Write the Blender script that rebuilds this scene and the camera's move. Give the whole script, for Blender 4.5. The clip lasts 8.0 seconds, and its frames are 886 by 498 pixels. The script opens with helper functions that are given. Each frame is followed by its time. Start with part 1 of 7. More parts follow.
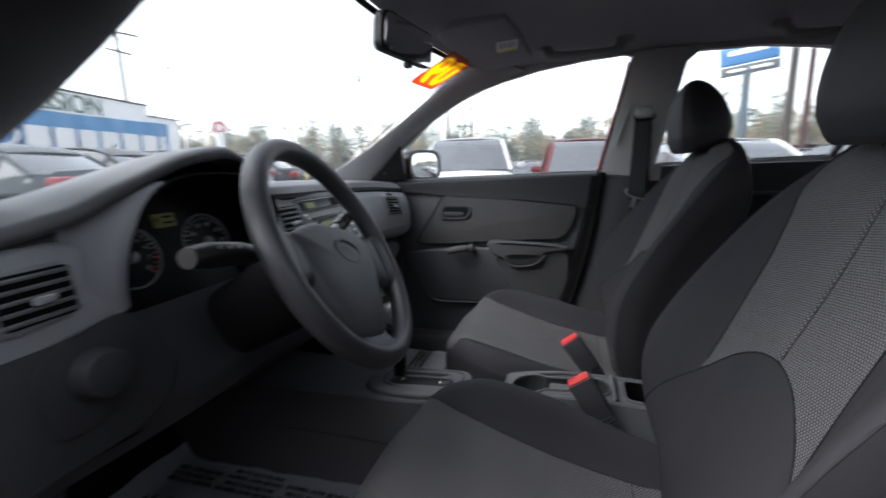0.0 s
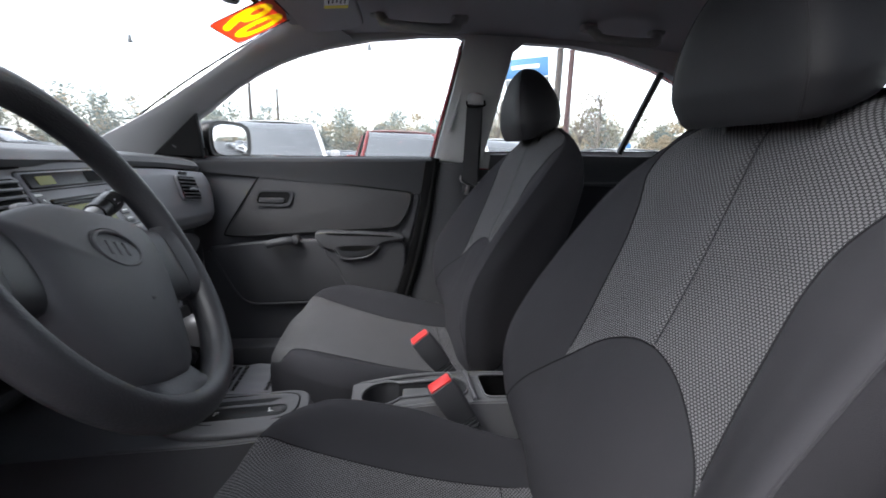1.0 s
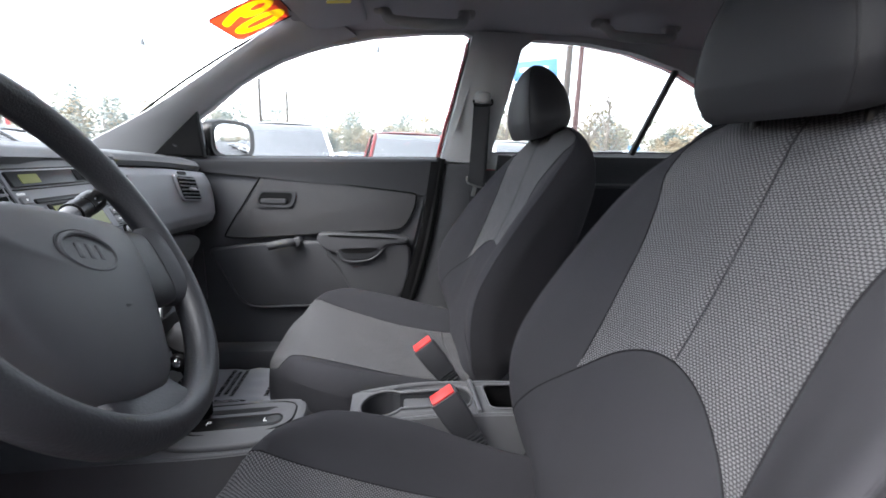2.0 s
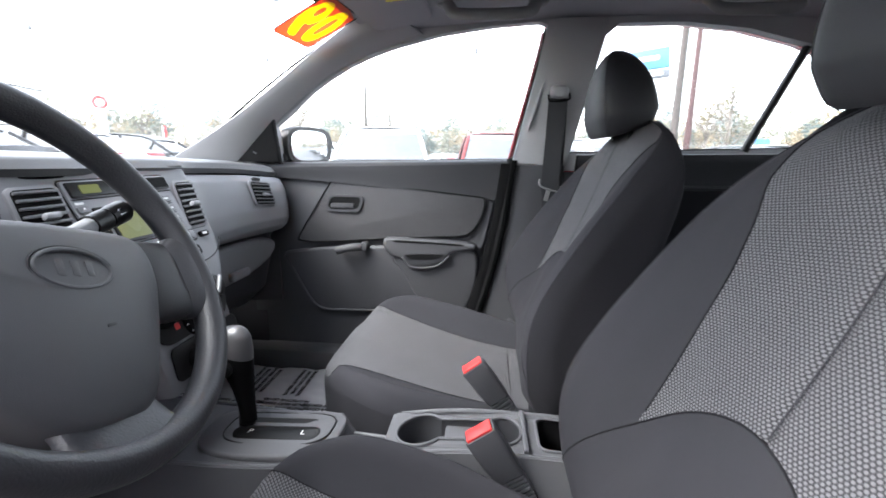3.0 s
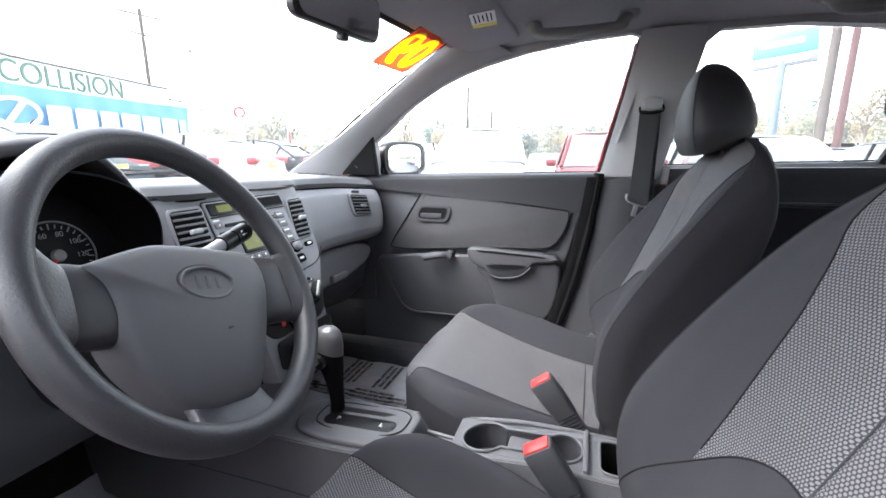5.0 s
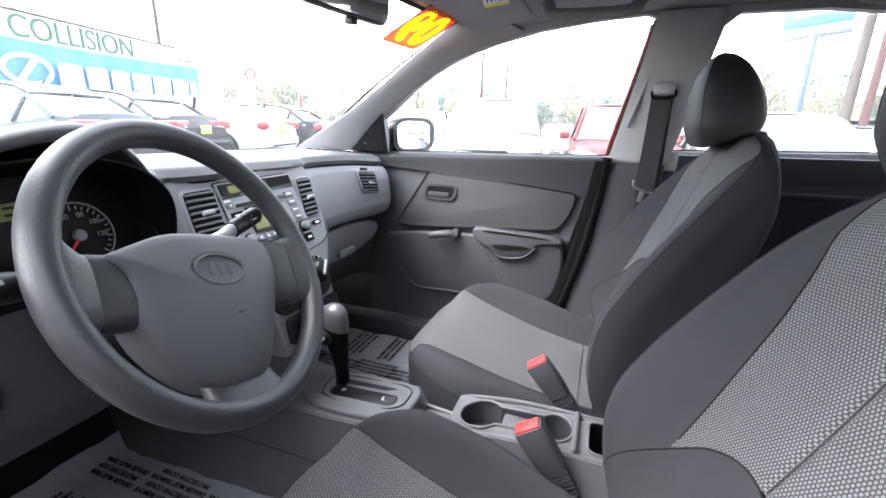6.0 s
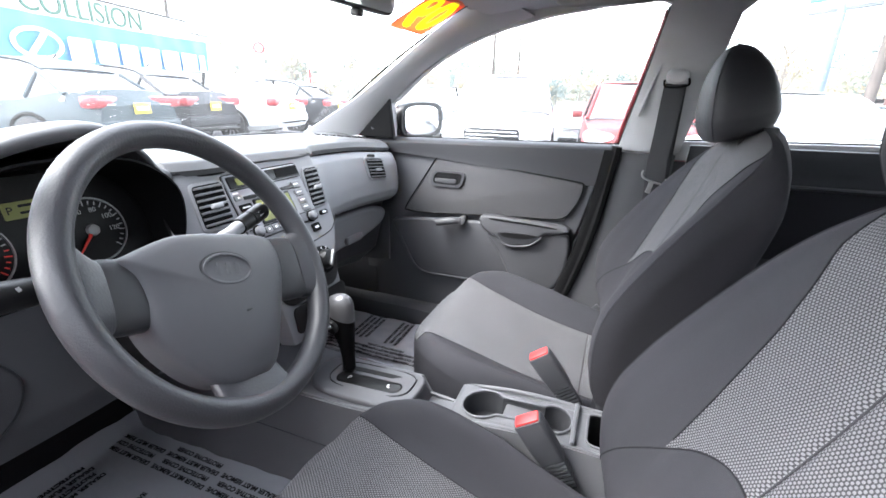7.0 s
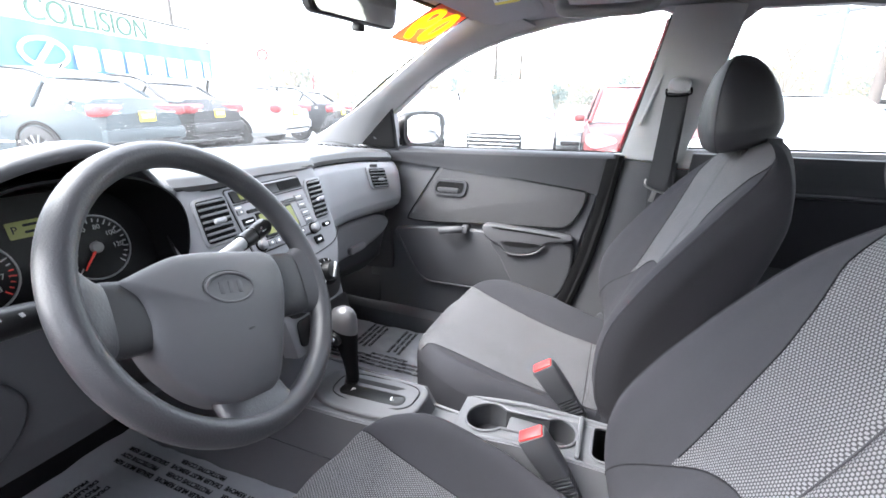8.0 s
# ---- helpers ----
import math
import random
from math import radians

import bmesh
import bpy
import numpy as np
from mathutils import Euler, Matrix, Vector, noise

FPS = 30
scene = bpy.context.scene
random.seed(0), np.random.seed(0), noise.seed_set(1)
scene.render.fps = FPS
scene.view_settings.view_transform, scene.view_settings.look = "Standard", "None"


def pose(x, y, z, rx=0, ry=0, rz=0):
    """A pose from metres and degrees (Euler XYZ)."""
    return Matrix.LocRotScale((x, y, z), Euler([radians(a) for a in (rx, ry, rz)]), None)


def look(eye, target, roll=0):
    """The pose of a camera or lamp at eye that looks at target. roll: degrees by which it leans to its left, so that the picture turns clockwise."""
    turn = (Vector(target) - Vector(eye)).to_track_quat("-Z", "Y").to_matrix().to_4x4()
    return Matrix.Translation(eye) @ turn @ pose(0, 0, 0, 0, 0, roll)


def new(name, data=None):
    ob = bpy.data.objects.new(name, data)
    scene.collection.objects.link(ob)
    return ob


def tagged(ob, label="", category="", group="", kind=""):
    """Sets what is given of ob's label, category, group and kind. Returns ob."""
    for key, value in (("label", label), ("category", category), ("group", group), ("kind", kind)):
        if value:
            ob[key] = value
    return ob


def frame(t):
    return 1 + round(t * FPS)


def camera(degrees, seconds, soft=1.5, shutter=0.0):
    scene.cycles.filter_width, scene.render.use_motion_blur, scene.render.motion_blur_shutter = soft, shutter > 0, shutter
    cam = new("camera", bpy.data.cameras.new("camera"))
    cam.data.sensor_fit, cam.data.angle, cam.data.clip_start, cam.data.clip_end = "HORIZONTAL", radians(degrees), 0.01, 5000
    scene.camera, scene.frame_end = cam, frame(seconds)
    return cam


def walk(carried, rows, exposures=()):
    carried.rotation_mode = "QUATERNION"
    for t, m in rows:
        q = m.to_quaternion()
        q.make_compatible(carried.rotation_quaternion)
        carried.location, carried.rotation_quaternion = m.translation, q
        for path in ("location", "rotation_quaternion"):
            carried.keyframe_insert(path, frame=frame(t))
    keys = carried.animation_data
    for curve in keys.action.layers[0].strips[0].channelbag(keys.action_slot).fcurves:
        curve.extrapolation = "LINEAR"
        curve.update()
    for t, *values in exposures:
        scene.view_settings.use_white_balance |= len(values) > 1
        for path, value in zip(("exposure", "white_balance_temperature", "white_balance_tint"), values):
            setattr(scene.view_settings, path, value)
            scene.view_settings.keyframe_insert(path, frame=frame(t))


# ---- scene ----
cam = camera(91.1, 8.0, soft=1.6, shutter=0.5)
PATH = [
    (0, (-0.904, 0.23, 0.995), (0.978, 0.788, 0.611), -1.5),
    (0.5, (-0.814, 0.296, 0.986), (1.143, 0.333, 0.573), -0.1),
    (1, (-0.768, 0.301, 0.966), (1.167, 0.028, 0.542), 1.7),
    (1.5, (-0.759, 0.31, 0.96), (1.169, -0.02, 0.542), 2.3),
    (3, (-0.65, 0.205, 0.967), (1.295, 0.399, 0.544), 0.6),
    (3.5, (-0.638, 0.187, 0.975), (1.279, 0.547, 0.531), 0.7),
    (4, (-0.654, 0.177, 0.99), (1.236, 0.677, 0.568), -0.2),
    (4.5, (-0.671, 0.165, 0.998), (1.197, 0.763, 0.608), -0.5),
    (6, (-0.692, 0.14, 1.042), (1.112, 0.794, 0.479), 1.3),
    (6.5, (-0.688, 0.135, 1.06), (1.087, 0.805, 0.428), 1.6),
    (7, (-0.687, 0.134, 1.072), (1.074, 0.814, 0.412), 1.6),
    (7.5, (-0.683, 0.136, 1.079), (1.076, 0.818, 0.417), 1.4),
    (8, (-0.681, 0.135, 1.087), (1.08, 0.832, 0.444), 1.1),
]
EXPO = [(0.0, 2.78), (1.0, 3.2), (1.7, 3.68), (2.8, 4.22), (3.5, 4.45), (4.5, 4.54), (6.5, 4.78), (8.0, 5.13)]
walk(cam, [(t, look(eye, target, roll)) for t, eye, target, roll in PATH], EXPO)

# ---------------------------------------------------------------- light
world = bpy.data.worlds.new("overcast_sky")
scene.world = world
world.use_nodes = True
wn, wl = world.node_tree.nodes, world.node_tree.links
sky = wn.new("ShaderNodeTexSky")
sky.sky_type = "NISHITA"
sky.sun_disc = False
sky.sun_elevation, sky.sun_rotation = radians(48), radians(328)
sky.air_density, sky.dust_density, sky.ozone_density = 1.0, 2.0, 1.0
grey = wn.new("ShaderNodeHueSaturation")
grey.inputs["Saturation"].default_value = 0.31
wl.new(sky.outputs["Color"], grey.inputs["Color"])
wl.new(grey.outputs["Color"], wn["Background"].inputs["Color"])
wn["Background"].inputs["Strength"].default_value = 0.13
sun_data = bpy.data.lights.new("sun", "SUN")
sun_data.energy, sun_data.angle, sun_data.color = 0.66, radians(45), (0.98, 0.99, 1.0)
sun = new("sun", sun_data)
sun.matrix_world = look((-10, 16, 26), (0, 0, 0))


# ---------------------------------------------------------------- mesh helpers
def link_mesh(name, bm, material, parent=None, label="", smooth=True, sharp=35):
    bm.normal_update()
    if smooth:
        lim = radians(sharp)
        for f in bm.faces:
            f.smooth = True
        for e in bm.edges:
            if len(e.link_faces) == 2 and e.calc_face_angle(0.0) > lim:
                e.smooth = False
    me = bpy.data.meshes.new(name)
    bm.to_mesh(me)
    bm.free()
    if isinstance(material, (list, tuple)):
        for m in material:
            me.materials.append(m)
    elif material:
        me.materials.append(material)
    ob = new(name, me)
    if parent is not None:
        ob.parent = parent
    if label:
        ob["label"] = label
    return ob


def part(name, bm, material, parent, label=""):
    return link_mesh(name, bm, material, parent, label)


def thing(name, label, category, group="", kind=""):
    return tagged(new(name), label, category, group, kind)


def structure(name, bm, material, label, category=""):
    return tagged(link_mesh(name, bm, material), label, category or name.split("_")[0], "", "structure")


def merge(bm, other):
    me = bpy.data.meshes.new("tmp")
    other.to_mesh(me)
    other.free()
    bm.from_mesh(me)
    bpy.data.meshes.remove(me)
    return bm


def box(cx, cy, cz, sx, sy, sz, bev=0.0, m=None, seg=2):
    bm = bmesh.new()
    bmesh.ops.create_cube(bm, size=1.0)
    bmesh.ops.scale(bm, vec=(sx, sy, sz), verts=bm.verts)
    if bev:
        bmesh.ops.bevel(bm, geom=bm.edges[:], offset=bev, segments=seg, affect="EDGES", profile=0.5)
    mm = Matrix.Translation((cx, cy, cz)) @ (m if m is not None else Matrix.Identity(4))
    bmesh.ops.transform(bm, matrix=mm, verts=bm.verts)
    return bm


def surf(fn, nu, nv, thick=0.0, uv=None, close_u=False):
    """A sheet from fn(u, v), u and v in 0..1."""
    bm = bmesh.new()
    layer = bm.loops.layers.uv.new("UVMap") if uv else None
    cols = nu if close_u else nu + 1
    vs = [[bm.verts.new(fn(i / nu, j / nv)) for j in range(nv + 1)] for i in range(cols)]
    for i in range(nu):
        for j in range(nv):
            a, b = vs[i], vs[(i + 1) % cols]
            try:
                f = bm.faces.new((a[j], b[j], b[j + 1], a[j + 1]))
            except ValueError:
                continue
            if layer:
                for lp, (p, q) in zip(f.loops, ((i, j), (i + 1, j), (i + 1, j + 1), (i, j + 1))):
                    lp[layer].uv = uv(p / nu, q / nv)
    if thick:
        bm.normal_update()
        bmesh.ops.solidify(bm, geom=bm.faces[:], thickness=thick)
    return bm


def loft(rings, cap=True):
    bm = bmesh.new()
    vs = [[bm.verts.new(p) for p in r] for r in rings]
    n = len(rings[0])
    for a, b in zip(vs, vs[1:]):
        for k in range(n):
            bm.faces.new((a[k], a[(k + 1) % n], b[(k + 1) % n], b[k]))
    if cap:
        bm.faces.new(vs[0][::-1])
        bm.faces.new(vs[-1])
    bmesh.ops.recalc_face_normals(bm, faces=bm.faces)
    return bm


def tube(pts, r, n=10, closed=False, flat=1.0):
    """A round bar along the points; r a number or one for each point; flat: its height against its width."""
    pts = [Vector(p) for p in pts]
    m = len(pts)
    rr = r if isinstance(r, (list, tuple)) else [r] * m
    rings, up = [], None
    for i, p in enumerate(pts):
        d = (pts[(i + 1) % m] - pts[i - 1]) if closed else (pts[min(i + 1, m - 1)] - pts[max(i - 1, 0)])
        d.normalize()
        if up is None:
            up = Vector((0, 0, 1)) if abs(d.z) < 0.9 else Vector((0, 1, 0))
        side = d.cross(up).normalized()
        up = side.cross(d).normalized()
        rings.append([p + side * (math.cos(2 * math.pi * k / n) * rr[i]) + up * (math.sin(2 * math.pi * k / n) * rr[i] * flat) for k in range(n)])
    if closed:
        rings.append(rings[0])
        bm = loft(rings, cap=False)
        bmesh.ops.remove_doubles(bm, verts=bm.verts, dist=1e-6)
        return bm
    return loft(rings)


def smooth_line(pts, n=8, closed=False):
    """Catmull-Rom through the points."""
    pts = [Vector(p) for p in pts]
    out, m = [], len(pts)
    for i in range(m if closed else m - 1):
        if closed:
            a, b, c, d = pts[i - 1], pts[i], pts[(i + 1) % m], pts[(i + 2) % m]
        else:
            a, b, c, d = pts[max(i - 1, 0)], pts[i], pts[i + 1], pts[min(i + 2, m - 1)]
        for k in range(n):
            t = k / n
            out.append(0.5 * (2 * b + (c - a) * t + (2 * a - 5 * b + 4 * c - d) * t * t + (3 * b - a - 3 * c + d) * t ** 3))
    if not closed:
        out.append(pts[-1])
    return out


def interp(x, xs, ys):
    return float(np.interp(x, xs, ys))


def curve_at(x, xs, ys):
    """A smooth curve through the points of rising xs."""
    x = min(max(x, xs[0]), xs[-1])
    for i in range(len(xs) - 1):
        if x <= xs[i + 1]:
            break
    h = xs[i + 1] - xs[i]
    t = (x - xs[i]) / h
    m = [(ys[min(k + 1, len(ys) - 1)] - ys[max(k - 1, 0)]) / (xs[min(k + 1, len(xs) - 1)] - xs[max(k - 1, 0)]) for k in (i, i + 1)]
    return (2 * t ** 3 - 3 * t * t + 1) * ys[i] + (t ** 3 - 2 * t * t + t) * h * m[0] + (3 * t * t - 2 * t ** 3) * ys[i + 1] + (t ** 3 - t * t) * h * m[1]


def holed(outer, holes, put3d, thick, cut=0.0):
    """A plate with real openings: outlines in the plane, put3d(a, b, d) gives the place at depth d."""
    from mathutils.geometry import tessellate_polygon
    loops = [outer] + list(holes)
    flat = [p for lp in loops for p in lp]
    tris = tessellate_polygon([[Vector((p[0], p[1], 0)) for p in lp] for lp in loops])
    bm = bmesh.new()
    va = [bm.verts.new(put3d(p[0], p[1], 0.0)) for p in flat]
    vb = [bm.verts.new(put3d(p[0], p[1], thick)) for p in flat]
    for t in tris:
        if len(set(t)) == 3:
            try:
                bm.faces.new([va[k] for k in t])
                bm.faces.new([vb[k] for k in reversed(t)])
            except ValueError:
                pass
    base = 0
    for lp in loops:
        n = len(lp)
        for k in range(n):
            a, b = base + k, base + (k + 1) % n
            bm.faces.new((va[a], va[b], vb[b], vb[a]))
        base += n
    bmesh.ops.recalc_face_normals(bm, faces=bm.faces)
    return bm


def plate(outline, put3d, thick, bev=0.0, seg=2):
    """A solid panel of that outline; put3d(a, b, d)."""
    bm = bmesh.new()
    va = [bm.verts.new(put3d(a, b, 0.0)) for a, b in outline]
    vb = [bm.verts.new(put3d(a, b, thick)) for a, b in outline]
    top = bm.faces.new(vb)
    bm.faces.new(va[::-1])
    n = len(outline)
    for k in range(n):
        bm.faces.new((va[k], va[(k + 1) % n], vb[(k + 1) % n], vb[k]))
    bmesh.ops.recalc_face_normals(bm, faces=bm.faces)
    if bev:
        bmesh.ops.bevel(bm, geom=list(top.edges), offset=bev, segments=seg, affect="EDGES", profile=0.5)
    return bm


def round_rect(w, h, r, n=5):
    pts = []
    for cx, cy, a0 in ((w / 2 - r, h / 2 - r, 0), (-w / 2 + r, h / 2 - r, 90), (-w / 2 + r, -h / 2 + r, 180), (w / 2 - r, -h / 2 + r, 270)):
        for k in range(n + 1):
            a = radians(a0 + 90 * k / n)
            pts.append((cx + r * math.cos(a), cy + r * math.sin(a)))
    return pts


def oval(rx, ry, n=32, p=1.0):
    out = []
    for k in range(n):
        c, s = math.cos(2 * math.pi * k / n), math.sin(2 * math.pi * k / n)
        out.append((rx * math.copysign(abs(c) ** p, c), ry * math.copysign(abs(s) ** p, s)))
    return out


def cyl(p0, p1, r0, r1=None, n=24, bev=0.0):
    p0, p1 = Vector(p0), Vector(p1)
    d = (p1 - p0).normalized()
    a = d.orthogonal().normalized()
    b = d.cross(a)
    r1 = r0 if r1 is None else r1
    rows = [(p0, r0), (p1, r1)] if not bev else [(p0, r0), (p1 - d * bev, r1), (p1 - d * bev * 0.3, r1 - bev * 0.3), (p1, r1 - bev)]
    return loft([[p + (a * math.cos(2 * math.pi * k / n) + b * math.sin(2 * math.pi * k / n)) * r for k in range(n)] for p, r in rows])


def words(body, size, m, material, parent=None, depth=0.0006, name="lettering", align="CENTER", bold=0.0, space=1.0):
    cu = bpy.data.curves.new(name, "FONT")
    cu.body, cu.size, cu.align_x, cu.align_y, cu.extrude = body, size, align, "CENTER", depth
    cu.offset, cu.space_character = bold, space
    tmp = bpy.data.objects.new(name, cu)
    me = bpy.data.meshes.new_from_object(tmp)
    bpy.data.objects.remove(tmp)
    bpy.data.curves.remove(cu)
    me.materials.append(material)
    me.transform(m)
    ob = new(name, me)
    if parent is not None:
        ob.parent = parent
    return ob


def frame_of(origin, xdir, ydir):
    """A pose whose x and y run along the two directions."""
    x = Vector(xdir).normalized()
    z = x.cross(Vector(ydir)).normalized()
    y = z.cross(x)
    m = Matrix.Identity(4)
    for k in range(3):
        m[k][0], m[k][1], m[k][2], m[k][3] = x[k], y[k], z[k], origin[k]
    return m


# ---------------------------------------------------------------- materials
def mat(name, color, rough=0.5, metal=0.0, grain=None, vary=0.12, patch=6.0, spec=0.5, coat=0.0, sheen=0.0):
    m = bpy.data.materials.new(name)
    m.use_nodes = True
    nt = m.node_tree
    n, l = nt.nodes, nt.links
    b = n["Principled BSDF"]
    b.inputs["Roughness"].default_value = rough
    b.inputs["Metallic"].default_value = metal
    b.inputs["Specular IOR Level"].default_value = spec
    b.inputs["Coat Weight"].default_value = coat
    b.inputs["Sheen Weight"].default_value = sheen
    co = n.new("ShaderNodeTexCoord")
    big = n.new("ShaderNodeTexNoise")
    big.inputs["Scale"].default_value = patch
    big.inputs["Detail"].default_value = 5.0
    l.new(co.outputs["Object"], big.inputs["Vector"])
    mix = n.new("ShaderNodeMix")
    mix.data_type = "RGBA"
    mix.inputs["A"].default_value = (*[c * (1 - vary) for c in color], 1)
    mix.inputs["B"].default_value = (*[min(1, c * (1 + vary)) for c in color], 1)
    l.new(big.outputs["Fac"], mix.inputs["Factor"])
    l.new(mix.outputs["Result"], b.inputs["Base Color"])
    ro = n.new("ShaderNodeMapRange")
    ro.inputs["To Min"].default_value, ro.inputs["To Max"].default_value = max(0.02, rough - 0.08), min(1, rough + 0.08)
    l.new(big.outputs["Fac"], ro.inputs["Value"])
    l.new(ro.outputs["Result"], b.inputs["Roughness"])
    if grain:
        fine = n.new("ShaderNodeTexNoise")
        fine.inputs["Scale"].default_value = grain[0]
        fine.inputs["Detail"].default_value = 3.0
        l.new(co.outputs["Object"], fine.inputs["Vector"])
        bump = n.new("ShaderNodeBump")
        bump.inputs["Strength"].default_value = grain[1]
        bump.inputs["Distance"].default_value = 0.001
        l.new(fine.outputs["Fac"], bump.inputs["Height"])
        l.new(bump.outputs["Normal"], b.inputs["Normal"])
    return m


def woven(name, light, dark, cell=0.0046, row=0.0031):
    """Seat cloth: short pale stitches in staggered rows on a dark ground."""
    m = mat(name, light, 0.95, spec=0.15)
    n, l = m.node_tree.nodes, m.node_tree.links
    b = n["Principled BSDF"]

    def calc(op, a, c):
        q = n.new("ShaderNodeMath")
        q.operation = op
        for k, v in enumerate((a, c)):
            if v is None:
                continue
            if isinstance(v, (int, float)):
                q.inputs[k].default_value = v
            else:
                l.new(v, q.inputs[k])
        return q.outputs["Value"]
    co = n.new("ShaderNodeTexCoord")
    wob = n.new("ShaderNodeTexNoise")
    wob.inputs["Scale"].default_value = 180.0
    l.new(co.outputs["UV"], wob.inputs["Vector"])
    shift = n.new("ShaderNodeVectorMath")
    shift.operation = "MULTIPLY_ADD"
    shift.inputs[1].default_value = (0.0007, 0.0006, 0.0)
    l.new(wob.outputs["Color"], shift.inputs[0])
    l.new(co.outputs["UV"], shift.inputs[2])
    sep = n.new("ShaderNodeSeparateXYZ")
    l.new(shift.outputs["Vector"], sep.inputs["Vector"])
    slant = calc("ADD", sep.outputs["Y"], calc("MULTIPLY", sep.outputs["X"], 0.16))
    cx, cy = calc("COSINE", calc("MULTIPLY", sep.outputs["X"], 2 * math.pi / cell), None), calc("COSINE", calc("MULTIPLY", slant, math.pi / row), None)

    def dash(sign):
        along = calc("POWER", calc("MULTIPLY_ADD", cx, 0.5 * sign), 0.7)
        along.node.inputs[0].links[0].from_node.inputs[2].default_value = 0.5
        over = calc("POWER", calc("MULTIPLY_ADD", cy, 0.5 * sign), 2.2)
        over.node.inputs[0].links[0].from_node.inputs[2].default_value = 0.5
        return calc("MULTIPLY", along, over)
    stitch = n.new("ShaderNodeMapRange")
    stitch.interpolation_type = "SMOOTHSTEP"
    stitch.inputs["From Min"].default_value, stitch.inputs["From Max"].default_value = 0.12, 0.62
    l.new(calc("MAXIMUM", dash(1.0), dash(-1.0)), stitch.inputs["Value"])
    big = n.new("ShaderNodeTexNoise")
    big.inputs["Scale"].default_value = 9.0
    l.new(co.outputs["UV"], big.inputs["Vector"])
    fine = n.new("ShaderNodeTexNoise")
    fine.inputs["Scale"].default_value = 420.0
    l.new(co.outputs["UV"], fine.inputs["Vector"])
    ra = n.new("ShaderNodeMapRange")
    ra.inputs["To Min"].default_value, ra.inputs["To Max"].default_value = 0.70, 1.30
    l.new(calc("MULTIPLY_ADD", fine.outputs["Fac"], 0.5), ra.inputs["Value"])
    l.new(calc("MULTIPLY", big.outputs["Fac"], 0.5), ra.inputs["Value"].links[0].from_node.inputs[2])
    cloth = n.new("ShaderNodeMix")
    cloth.data_type = "RGBA"
    cloth.inputs["A"].default_value, cloth.inputs["B"].default_value = (*dark, 1), (*light, 1)
    l.new(stitch.outputs["Result"], cloth.inputs["Factor"])
    mul = n.new("ShaderNodeMix")
    mul.data_type, mul.blend_type = "RGBA", "MULTIPLY"
    mul.inputs["Factor"].default_value = 1.0
    l.new(cloth.outputs["Result"], mul.inputs["A"])
    l.new(ra.outputs["Result"], mul.inputs["B"])
    l.new(mul.outputs["Result"], b.inputs["Base Color"])
    bump = n.new("ShaderNodeBump")
    bump.inputs["Strength"].default_value, bump.inputs["Distance"].default_value = 0.4, 0.0008
    l.new(stitch.outputs["Result"], bump.inputs["Height"])
    l.new(bump.outputs["Normal"], b.inputs["Normal"])
    return m


